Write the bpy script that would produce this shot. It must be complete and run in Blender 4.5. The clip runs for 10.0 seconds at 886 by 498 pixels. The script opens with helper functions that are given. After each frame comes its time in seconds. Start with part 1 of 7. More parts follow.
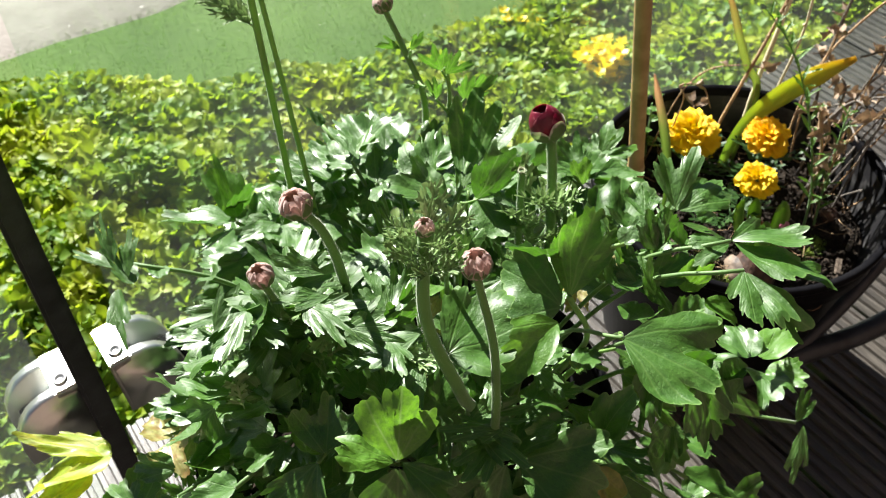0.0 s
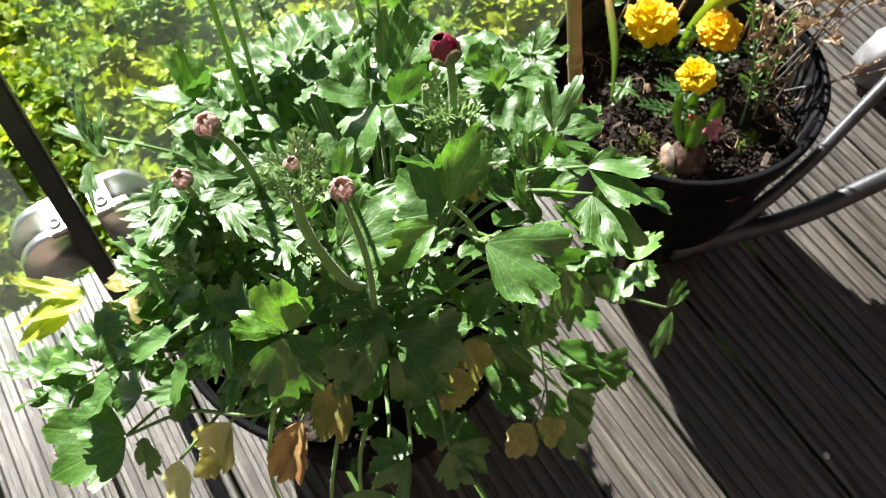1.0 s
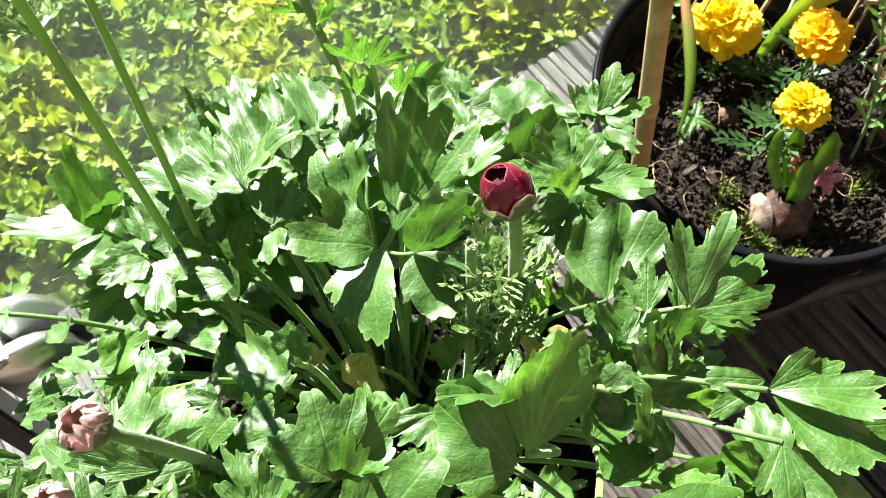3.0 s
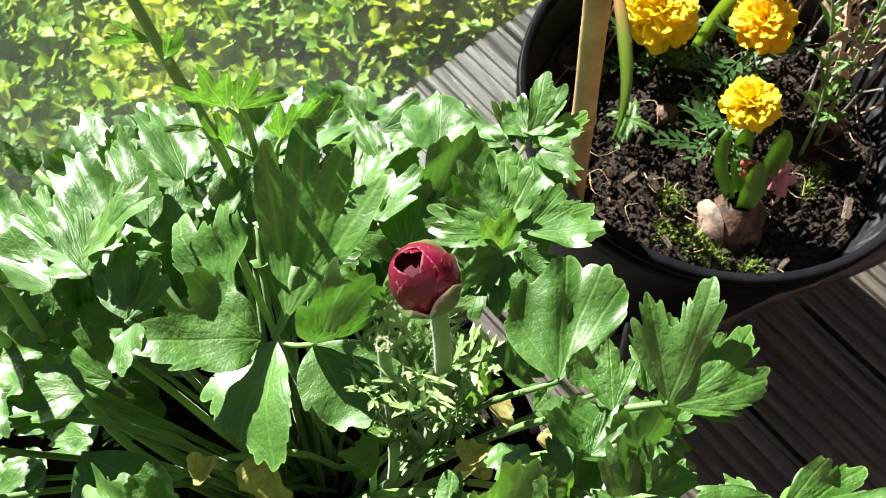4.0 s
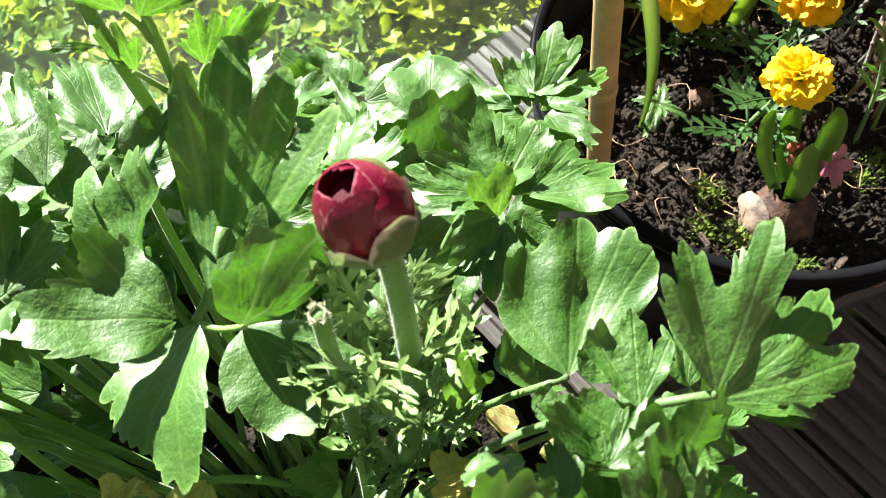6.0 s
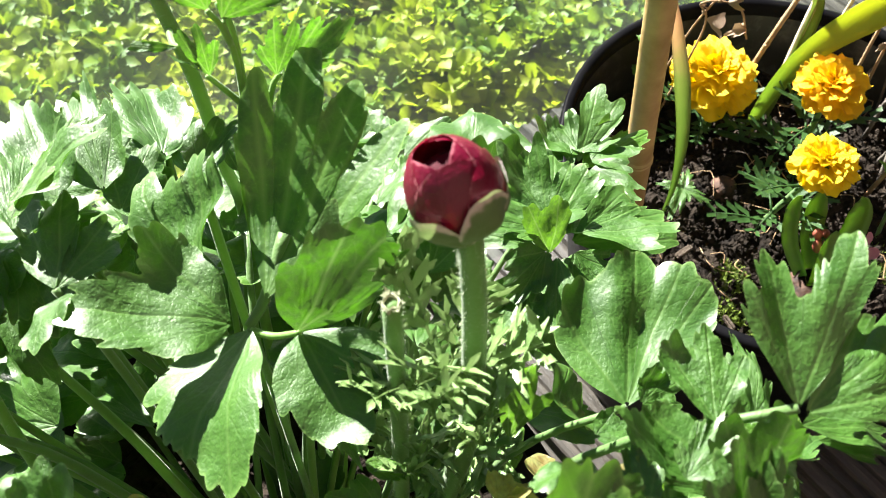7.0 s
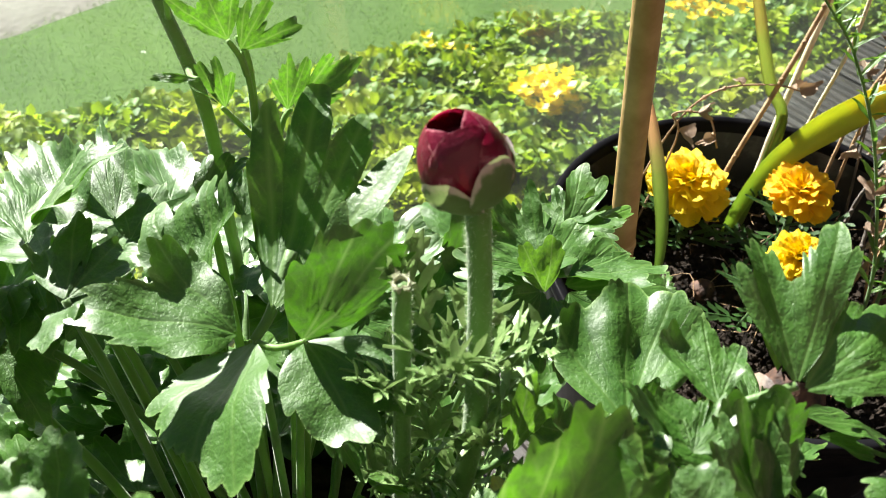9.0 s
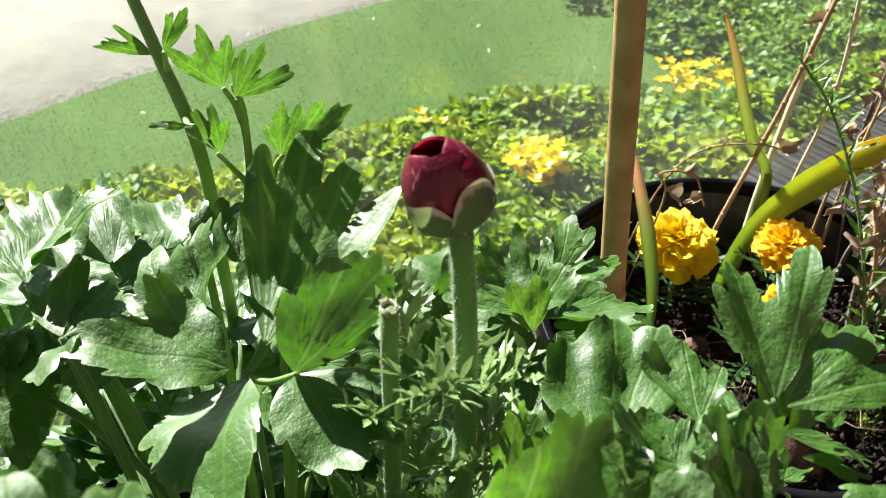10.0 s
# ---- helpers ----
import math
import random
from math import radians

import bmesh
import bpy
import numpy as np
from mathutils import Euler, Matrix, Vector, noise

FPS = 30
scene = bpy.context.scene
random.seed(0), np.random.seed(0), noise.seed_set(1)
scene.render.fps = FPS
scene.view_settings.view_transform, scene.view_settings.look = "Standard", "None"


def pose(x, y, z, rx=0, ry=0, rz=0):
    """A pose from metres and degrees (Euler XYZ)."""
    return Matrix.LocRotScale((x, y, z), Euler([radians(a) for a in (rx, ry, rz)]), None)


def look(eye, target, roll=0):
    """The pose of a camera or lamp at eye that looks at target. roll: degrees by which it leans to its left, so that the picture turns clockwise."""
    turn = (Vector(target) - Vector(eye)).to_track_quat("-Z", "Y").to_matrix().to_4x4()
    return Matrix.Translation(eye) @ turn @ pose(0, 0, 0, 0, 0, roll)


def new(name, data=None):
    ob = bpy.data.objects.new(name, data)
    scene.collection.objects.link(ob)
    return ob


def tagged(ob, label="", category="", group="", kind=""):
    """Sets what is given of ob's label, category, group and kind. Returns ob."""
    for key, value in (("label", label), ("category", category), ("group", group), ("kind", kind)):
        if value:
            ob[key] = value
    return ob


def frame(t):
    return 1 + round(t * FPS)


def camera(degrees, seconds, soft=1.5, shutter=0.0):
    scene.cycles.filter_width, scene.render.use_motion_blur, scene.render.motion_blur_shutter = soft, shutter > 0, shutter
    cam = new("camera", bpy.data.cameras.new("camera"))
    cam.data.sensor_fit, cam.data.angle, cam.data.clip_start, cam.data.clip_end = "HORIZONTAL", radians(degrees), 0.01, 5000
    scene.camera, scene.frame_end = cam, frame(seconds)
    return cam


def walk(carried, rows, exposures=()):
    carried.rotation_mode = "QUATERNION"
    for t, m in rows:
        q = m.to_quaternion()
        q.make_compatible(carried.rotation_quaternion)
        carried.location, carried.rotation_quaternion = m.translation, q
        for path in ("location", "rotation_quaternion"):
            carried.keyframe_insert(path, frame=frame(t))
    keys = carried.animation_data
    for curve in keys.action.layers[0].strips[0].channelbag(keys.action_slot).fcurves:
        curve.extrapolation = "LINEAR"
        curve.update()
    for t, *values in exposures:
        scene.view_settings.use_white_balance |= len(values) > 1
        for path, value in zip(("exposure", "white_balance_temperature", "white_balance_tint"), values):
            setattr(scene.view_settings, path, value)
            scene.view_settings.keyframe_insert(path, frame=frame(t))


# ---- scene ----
cam = camera(54.1, 10.0, soft=0.7)
cam.data.dof.use_dof = True
cam.data.dof.focus_distance, cam.data.dof.aperture_fstop = 0.38, 27.0
METRES, EYE, TILT, LEAN, TURN = 0.8, 0.95, -48.5, 0.9, 0.0
ROWS = [
    (0.0, 0.0, 0.0, 0.0, -0.0, -0.0, 0.0),
    (0.5, 0.0403, -0.1, 0.0652, 1.92, -6.43, -1.34),
    (1.0, 0.1258, -0.1201, 0.0892, 3.06, -12.13, -3.41),
    (1.5, 0.1264, -0.0624, 0.1099, 4.25, -16.02, -4.12),
    (2.0, 0.0986, 0.0499, 0.138, 3.55, -15.5, -3.5),
    (2.5, 0.0534, 0.158, 0.1697, 2.69, -15.8, -2.0),
    (4.0, 0.0671, 0.3715, 0.2155, -4.81, -17.37, 1.87),
    (4.5, 0.0842, 0.4133, 0.1962, -6.12, -18.79, 2.27),
    (5.0, 0.1034, 0.4361, 0.1823, -6.25, -19.33, 3.01),
    (5.5, 0.1043, 0.4571, 0.1679, -5.11, -17.85, 3.78),
    (6.0, 0.0958, 0.4581, 0.1514, -2.98, -14.63, 3.04),
    (7.5, 0.0602, 0.4557, 0.0987, -3.66, -4.31, -0.5),
    (8.0, 0.0588, 0.4509, 0.0838, -4.24, -2.12, -0.48),
    (8.5, 0.0575, 0.445, 0.0702, -4.26, 0.44, -0.26),
    (9.0, 0.0572, 0.4426, 0.0611, -4.41, 3.09, -0.01),
    (9.5, 0.0619, 0.441, 0.0492, -4.65, 5.36, 0.35),
    (10.0, 0.0606, 0.4336, 0.043, -4.46, 8.25, 0.83),
]
walk(cam, [(t, pose(0, 0, EYE, TILT, LEAN, TURN) @ pose(METRES * x, METRES * y, METRES * z, 90 + pitch, roll, yaw)) for t, x, y, z, yaw, pitch, roll in ROWS],
     exposures=[(0.0, 1.86), (0.5, 2.08), (1.0, 2.22), (1.5, 2.52), (2.5, 2.60), (4.0, 2.30), (5.5, 2.52), (7.5, 2.40), (9.0, 2.02), (10.0, 1.88)])

# ---- daylight ----
SUN_AZ = (-0.545, 0.839)
SUN_EL = radians(35)
sun_way = Vector((SUN_AZ[0] * math.cos(SUN_EL), SUN_AZ[1] * math.cos(SUN_EL), math.sin(SUN_EL)))
sun = new("sun", bpy.data.lights.new("sun", "SUN"))
sun.data.energy, sun.data.angle, sun.data.color = 5.0, radians(0.6), (1.0, 0.965, 0.91)
sun.matrix_world = look(sun_way * 8, (0, 0, 0))
world = bpy.data.worlds.new("sky")
scene.world = world
world.use_nodes = True
wn = world.node_tree
sky = wn.nodes.new("ShaderNodeTexSky")
sky.sky_type, sky.sun_disc = "NISHITA", False
sky.air_density, sky.dust_density, sky.ozone_density = 0.7, 0.3, 1.0
sky.sun_elevation, sky.sun_rotation = SUN_EL, math.atan2(SUN_AZ[0], SUN_AZ[1])
wn.nodes["Background"].inputs["Strength"].default_value = 0.0165
wn.links.new(sky.outputs[0], wn.nodes["Background"].inputs["Color"])


# ---- materials ----
class Mat:
    """A node material with short calls for the usual nodes."""

    def __init__(self, name, rough=0.6, metal=0.0, spec=0.5):
        self.m = bpy.data.materials.new(name)
        self.m.use_nodes = True
        self.t = self.m.node_tree
        self.p = self.t.nodes["Principled BSDF"]
        self.p.inputs["Roughness"].default_value = rough
        self.p.inputs["Metallic"].default_value = metal
        self.p.inputs["Specular IOR Level"].default_value = spec
        self.out = self.t.nodes["Material Output"]

    def node(self, kind, **sets):
        n = self.t.nodes.new(kind)
        for k, v in sets.items():
            n.inputs[k.replace("_", " ")].default_value = v
        return n

    def link(self, a, b):
        self.t.links.new(a, b)

    def coords(self, which="Object", scale=(1, 1, 1)):
        c, m = self.node("ShaderNodeTexCoord"), self.node("ShaderNodeMapping")
        m.inputs["Scale"].default_value = scale
        self.link(c.outputs[which], m.inputs["Vector"])
        return m.outputs[0]

    def noise(self, scale, detail=4.0, vec=None, rough=0.55):
        n = self.node("ShaderNodeTexNoise", Scale=scale, Detail=detail, Roughness=rough)
        self.link(vec if vec else self.coords(), n.inputs["Vector"])
        return n.outputs["Fac"]

    def ramp(self, fac, *stops):
        r = self.node("ShaderNodeValToRGB")
        e = r.color_ramp.elements
        while len(e) < len(stops):
            e.new(0.5)
        for el, (at, col) in zip(e, stops):
            el.position, el.color = at, (*col, 1)
        self.link(fac, r.inputs[0])
        return r.outputs[0]

    def mix(self, fac, a, b, how="MIX"):
        n = self.t.nodes.new("ShaderNodeMix")
        n.data_type, n.blend_type = "RGBA", how
        for sock, v in ((n.inputs[0], fac), (n.inputs[6], a), (n.inputs[7], b)):
            if isinstance(v, (int, float)):
                sock.default_value = v
            elif isinstance(v, tuple):
                sock.default_value = (*v, 1)
            else:
                self.link(v, sock)
        return n.outputs[2]

    def math(self, how, a, b=0.0):
        n = self.t.nodes.new("ShaderNodeMath")
        n.operation = how
        for sock, v in zip(n.inputs, (a, b)):
            if isinstance(v, (int, float)):
                sock.default_value = v
            else:
                self.link(v, sock)
        return n.outputs[0]

    def base(self, col):
        if isinstance(col, tuple):
            self.p.inputs["Base Color"].default_value = (*col, 1)
        else:
            self.link(col, self.p.inputs["Base Color"])

    def bump(self, height, strength=0.3, distance=0.002):
        b = self.node("ShaderNodeBump", Strength=strength, Distance=distance)
        self.link(height, b.inputs["Height"])
        self.link(b.outputs[0], self.p.inputs["Normal"])
        return b.outputs[0]

    def translucent(self, col, amount):
        tr, mx = self.node("ShaderNodeBsdfTranslucent"), self.node("ShaderNodeMixShader")
        mx.inputs[0].default_value = amount
        if isinstance(col, tuple):
            tr.inputs["Color"].default_value = (*col, 1)
        else:
            self.link(col, tr.inputs["Color"])
        self.link(self.p.outputs[0], mx.inputs[1])
        self.link(tr.outputs[0], mx.inputs[2])
        self.link(mx.outputs[0], self.out.inputs["Surface"])


def leaf_material(name, dark, mid, thin, vein, rough=0.45, blotch=None, amount=0.35):
    """Hairy leaf with a rib and side veins in each lobe (UV: x across the lobe, y along it) and a pale margin."""
    k = Mat(name, rough, spec=0.35)
    k.p.inputs["Coat Weight"].default_value, k.p.inputs["Coat Roughness"].default_value, k.p.inputs["Coat IOR"].default_value = 0.74, 0.36, 1.5
    info = k.node("ShaderNodeObjectInfo").outputs["Random"]
    col = k.mix(k.ramp(k.noise(2.6, 5), (0.35, (0, 0, 0)), (0.68, (1, 1, 1))), dark, mid)
    col = k.mix(k.math("MULTIPLY", info, 0.45), col, mid)
    uv = k.node("ShaderNodeTexCoord").outputs["UV"]
    sep = k.node("ShaderNodeSeparateXYZ")
    k.link(uv, sep.inputs[0])
    across = k.math("ABSOLUTE", sep.outputs[0])
    warp = k.math("MULTIPLY", k.noise(4, 3), 1.6)
    rib = k.ramp(across, (0.0, (1, 1, 1)), (0.020, (0, 0, 0)))
    side = k.math("FRACT", k.math("ADD", k.math("SUBTRACT", k.math("MULTIPLY", sep.outputs[1], 6.5), k.math("MULTIPLY", across, 8.0)), warp))
    off = k.math("ABSOLUTE", k.math("SUBTRACT", side, 0.5))
    lateral = k.ramp(off, (0.40, (0, 0, 0)), (0.49, (1, 1, 1)))
    net = k.node("ShaderNodeTexVoronoi", Scale=30.0)
    net.feature = "DISTANCE_TO_EDGE"
    k.link(k.coords(), net.inputs["Vector"])
    mesh = k.ramp(net.outputs["Distance"], (0.0, (1, 1, 1)), (0.12, (0, 0, 0)))
    veins = k.math("MAXIMUM", rib, k.math("MAXIMUM", k.math("MULTIPLY", lateral, 0.34), k.math("MULTIPLY", mesh, 0.18)))
    col = k.mix(k.math("MULTIPLY", veins, 0.20), col, vein)
    rim = k.node("ShaderNodeAttribute")
    rim.attribute_name = "rim"
    col = k.mix(k.ramp(rim.outputs["Fac"], (0.965, (0, 0, 0)), (1.0, (0.55, 0.55, 0.55))), col, vein)
    freckle = k.ramp(k.noise(95, 2), (0.66, (0, 0, 0)), (0.74, (0.5, 0.5, 0.5)))
    col = k.mix(freckle, col, vein)
    if blotch:
        col = k.mix(k.ramp(k.noise(3.5, 4), (0.44, (0, 0, 0)), (0.60, (1, 1, 1))), col, blotch)
    k.base(col)
    k.link(k.math("ADD", k.math("MULTIPLY", k.noise(9, 4), 0.22), rough - 0.11), k.p.inputs["Roughness"])
    h = k.math("MULTIPLY", veins, -0.35)
    h = k.math("ADD", h, k.math("MULTIPLY", k.noise(60, 3), 0.25))
    h = k.math("ADD", h, k.math("MULTIPLY", k.noise(6, 3), 2.6))
    k.bump(h, 1.0, 0.0006)
    k.translucent(k.mix(k.math("MULTIPLY", veins, 0.7), k.mix(k.ramp(k.noise(13, 5), (0.40, (0, 0, 0)), (0.62, (1, 1, 1))), thin, mid), vein), amount)
    return k.m


LEAF = leaf_material("buttercup_leaf", (0.026, 0.088, 0.009), (0.064, 0.158, 0.022), (0.09, 0.28, 0.010), (0.20, 0.34, 0.09), 0.50, amount=0.27)
# Lit copy of LEAF: brighter greens stand for sun coming through the blade.
LEAF_LIT = leaf_material("backlit_leaf", (0.030, 0.10, 0.010), (0.075, 0.18, 0.022), (0.12, 0.34, 0.012), (0.24, 0.42, 0.08), amount=0.38)
LEAF_FRESH = leaf_material("fresh_leaf", (0.05, 0.15, 0.012), (0.10, 0.23, 0.024), (0.18, 0.42, 0.02), (0.25, 0.40, 0.11), amount=0.38)
LEAF_YELLOW = leaf_material("fading_leaf", (0.28, 0.30, 0.08), (0.46, 0.42, 0.17), (0.62, 0.60, 0.14), (0.25, 0.34, 0.06), 0.6, blotch=(0.30, 0.17, 0.05), amount=0.5)

LEAF_LIME = leaf_material("lime_leaf", (0.20, 0.32, 0.02), (0.36, 0.44, 0.03), (0.62, 0.78, 0.04), (0.20, 0.32, 0.03), 0.5, blotch=(0.46, 0.42, 0.04), amount=0.5)
LEAF_FADING = leaf_material("olive_leaf", (0.10, 0.13, 0.02), (0.22, 0.22, 0.05), (0.34, 0.36, 0.05), (0.30, 0.34, 0.10), 0.6, blotch=(0.32, 0.26, 0.07), amount=0.4)
LEAF_WITHERED = leaf_material("withered_leaf", (0.30, 0.17, 0.06), (0.48, 0.32, 0.14), (0.55, 0.36, 0.10), (0.50, 0.42, 0.14), 0.65, blotch=(0.26, 0.11, 0.04), amount=0.4)
# Cream faded leaf; its pale tones also stand for strong sun on a leaf.
LEAF_CREAM_SUNLIT = leaf_material("cream_sunlit_leaf", (0.56, 0.57, 0.26), (0.72, 0.70, 0.42), (0.74, 0.74, 0.36), (0.50, 0.54, 0.16), 0.55, blotch=(0.54, 0.56, 0.12), amount=0.4)

FEATHER = leaf_material("feathery_leaf", (0.10, 0.20, 0.05), (0.20, 0.31, 0.11), (0.14, 0.30, 0.03), (0.28, 0.40, 0.15), 0.5, amount=0.2)


def stem_material(name, a, b):
    k = Mat(name, 0.5)
    k.base(k.mix(k.noise(90, 4), a, b))
    k.p.inputs["Sheen Weight"].default_value = 0.35
    k.bump(k.noise(900, 2), 0.4, 0.0006)
    k.translucent(b, 0.3)
    return k.m


STEM = stem_material("buttercup_stem", (0.09, 0.20, 0.045), (0.16, 0.29, 0.08))
STEM_PALE = stem_material("pale_stem", (0.14, 0.31, 0.05), (0.25, 0.43, 0.10))


def plain(name, a, b, scale, rough, metal=0.0, bump=0.3, fine=None, spec=0.5, dist=0.002):
    k = Mat(name, rough, metal, spec)
    k.base(k.mix(k.ramp(k.noise(scale, 6), (0.35, (0, 0, 0)), (0.65, (1, 1, 1))), a, b))
    k.bump(k.noise(fine if fine else scale * 8, 5), bump, dist)
    return k.m


def petal_material(name, a, b, thin, rough=0.45, amount=0.35, sheen=0.0, rim=None, broad=0.95):
    """Petal or sepal; rim: the colour of its thin margin (in its UV map)."""
    k = Mat(name, rough)
    col = k.mix(k.noise(140, 4), a, b)
    if rim:
        sep = k.node("ShaderNodeSeparateXYZ")
        k.link(k.node("ShaderNodeTexCoord").outputs["UV"], sep.inputs[0])
        edge = k.math("MAXIMUM", sep.outputs[1], k.math("MULTIPLY", k.math("ABSOLUTE", k.math("SUBTRACT", sep.outputs[0], 0.5)), 2.0))
        edge = k.math("ADD", edge, k.math("MULTIPLY", k.math("SUBTRACT", k.noise(300, 3), 0.5), 0.25))
        col = k.mix(k.ramp(edge, (broad, (0, 0, 0)), (min(1.0, broad + 0.06), (1, 1, 1))), col, rim)
    k.base(col)
    k.p.inputs["Sheen Weight"].default_value = sheen
    k.bump(k.math("ADD", k.noise(700, 3), k.math("MULTIPLY", k.noise(110, 3), 2.0)), 0.4, 0.0008)
    k.translucent(thin, amount)
    return k.m


PETAL_RED = petal_material("crimson_petal", (0.105, 0.003, 0.016), (0.19, 0.006, 0.034), (0.50, 0.012, 0.07), 0.36, 0.22, rim=(0.50, 0.16, 0.20), broad=0.97)
# Near-black crimson for the bud's core: shade of the mouth as colour.
BUD_MOUTH_SHADE = petal_material("bud_mouth_shade", (0.035, 0.002, 0.006), (0.06, 0.003, 0.01), (0.1, 0.0, 0.01), 0.95, 0.05)
PETAL_PINK = petal_material("pink_petal", (0.36, 0.20, 0.18), (0.66, 0.52, 0.47), (0.6, 0.4, 0.36), 0.7, 0.35, 0.4, rim=(0.36, 0.24, 0.17))
SEPAL = petal_material("sepal", (0.06, 0.12, 0.03), (0.16, 0.22, 0.08), (0.22, 0.32, 0.10), 0.6, 0.3, 0.10, rim=(0.62, 0.50, 0.46), broad=0.88)
MARIGOLD = petal_material("marigold_petal", (0.85, 0.58, 0.004), (0.95, 0.76, 0.01), (0.95, 0.70, 0.0), 0.5, 0.3)
MARIGOLD_DEEP = petal_material("orange_marigold_petal", (0.86, 0.50, 0.004), (0.93, 0.66, 0.01), (0.92, 0.56, 0.0), 0.5, 0.3)
HYACINTH = petal_material("hyacinth_petal", (0.38, 0.12, 0.18), (0.56, 0.30, 0.36), (0.7, 0.2, 0.35))


def wood_material():
    """Silvered hardwood decking: dark fibres, pale worn lands, a weathered sheen."""
    k = Mat("weathered_decking", 0.42, spec=0.75)
    k.p.inputs["Coat Weight"].default_value, k.p.inputs["Coat Roughness"].default_value, k.p.inputs["Coat IOR"].default_value = 0.8, 0.40, 1.5
    info = k.node("ShaderNodeObjectInfo").outputs["Random"]
    grain = k.noise(14, 8, k.coords("Object", (9, 0.6, 9)), 0.7)
    fibre = k.noise(60, 6, k.coords("Object", (16, 0.5, 16)), 0.7)
    blot = k.noise(7, 4)
    col = k.ramp(grain, (0.30, (0.006, 0.005, 0.004)), (0.5, (0.030, 0.025, 0.019)), (0.72, (0.14, 0.122, 0.100)))
    col = k.mix(k.math("MULTIPLY", info, 0.35), col, (0.055, 0.047, 0.038))
    col = k.mix(k.ramp(blot, (0.42, (0, 0, 0)), (0.7, (0.5, 0.5, 0.5))), col, (0.050, 0.046, 0.032))
    k.base(col)
    k.link(k.math("ADD", k.math("MULTIPLY", fibre, 0.35), 0.25), k.p.inputs["Roughness"])
    k.bump(k.math("ADD", k.math("MULTIPLY", fibre, 0.8), grain), 0.6, 0.0018)
    return k.m


WOOD = wood_material()
POT = plain("black_pot_plastic", (0.004, 0.004, 0.005), (0.008, 0.008, 0.009), 30, 0.36, bump=0.10, fine=200, spec=0.02)


def dusty_pot():
    k = Mat("dusty_pot_plastic", 0.45)
    k.base(k.mix(k.ramp(k.noise(26, 8, None, 0.7), (0.50, (0, 0, 0)), (0.80, (1, 1, 1))), (0.009, 0.009, 0.010), (0.12, 0.118, 0.113)))
    k.bump(k.noise(150, 4), 0.2, 0.001)
    return k.m


POT_DUSTY = dusty_pot()
SOIL = plain("potting_soil", (0.009, 0.0070, 0.0055), (0.038, 0.029, 0.021), 55, 0.95, bump=1.0, fine=160, spec=0.15, dist=0.006)
BAMBOO = plain("bamboo", (0.30, 0.19, 0.07), (0.48, 0.33, 0.15), 40, 0.45, bump=0.2, fine=300)
TUBE = plain("black_painted_metal", (0.012, 0.013, 0.016), (0.03, 0.033, 0.04), 40, 0.42, bump=0.15, fine=350, spec=0.35)
STEEL = plain("brushed_steel", (0.55, 0.55, 0.54), (0.68, 0.68, 0.66), 30, 0.33, 1.0, 0.1, 400)
DRY = plain("dry_stem", (0.22, 0.13, 0.06), (0.42, 0.29, 0.16), 60, 0.8, bump=0.5)
BULB = plain("bulb_skin", (0.012, 0.006, 0.004), (0.10, 0.048, 0.026), 90, 0.75, bump=1.6, fine=70)
MOSS = plain("moss", (0.06, 0.11, 0.012), (0.20, 0.28, 0.03), 150, 0.9, bump=0.8)
PATH = plain("pale_gravel", (0.25, 0.225, 0.20), (0.32, 0.295, 0.265), 9, 0.9, bump=0.4, fine=70, dist=0.006)
EARTH = plain("lawn_ground", (0.040, 0.092, 0.008), (0.066, 0.130, 0.014), 2.2, 0.95, bump=0.3, fine=60, dist=0.01)
GREY = plain("grey_stone", (0.07, 0.07, 0.075), (0.15, 0.15, 0.155), 30, 0.55, bump=0.2)


def island_material(name, stops, thin, rough=0.45, amount=0.35, patch=None):
    k = Mat(name, rough)
    isl = k.node("ShaderNodeNewGeometry").outputs["Random Per Island"]
    col = k.mix(k.math("MULTIPLY", k.noise(120, 3), 0.5), k.ramp(isl, *stops), stops[0][1])
    if patch:
        col = k.mix(k.ramp(k.noise(5.5, 4), (0.49, (0, 0, 0)), (0.64, (0.8, 0.8, 0.8))), col, patch)
    k.base(col)
    k.bump(k.noise(250, 3), 0.3, 0.001)
    k.translucent(k.mix(0.6, col, thin), amount)
    return k.m


SHRUB = island_material("shrub_leaf", ((0.0, (0.07, 0.17, 0.014)), (0.45, (0.15, 0.27, 0.018)), (0.8, (0.27, 0.38, 0.025)), (1.0, (0.46, 0.50, 0.05))), (0.42, 0.56, 0.02), 0.55, 0.5, patch=(0.48, 0.50, 0.02))
SHRUB_DULL = island_material("dull_shrub_leaf", ((0.0, (0.11, 0.22, 0.03)), (0.6, (0.20, 0.32, 0.05)), (1.0, (0.34, 0.42, 0.08))), (0.34, 0.50, 0.05), 0.5, 0.45)
GRASS = island_material("grass", ((0.0, (0.048, 0.112, 0.010)), (0.6, (0.058, 0.125, 0.012)), (1.0, (0.07, 0.14, 0.014))), (0.11, 0.24, 0.012), 0.8, 0.5)
SHRUB_FLOWER = island_material("shrub_flower", ((0.0, (0.78, 0.58, 0.005)), (1.0, (0.85, 0.72, 0.01))), (0.85, 0.7, 0.0))


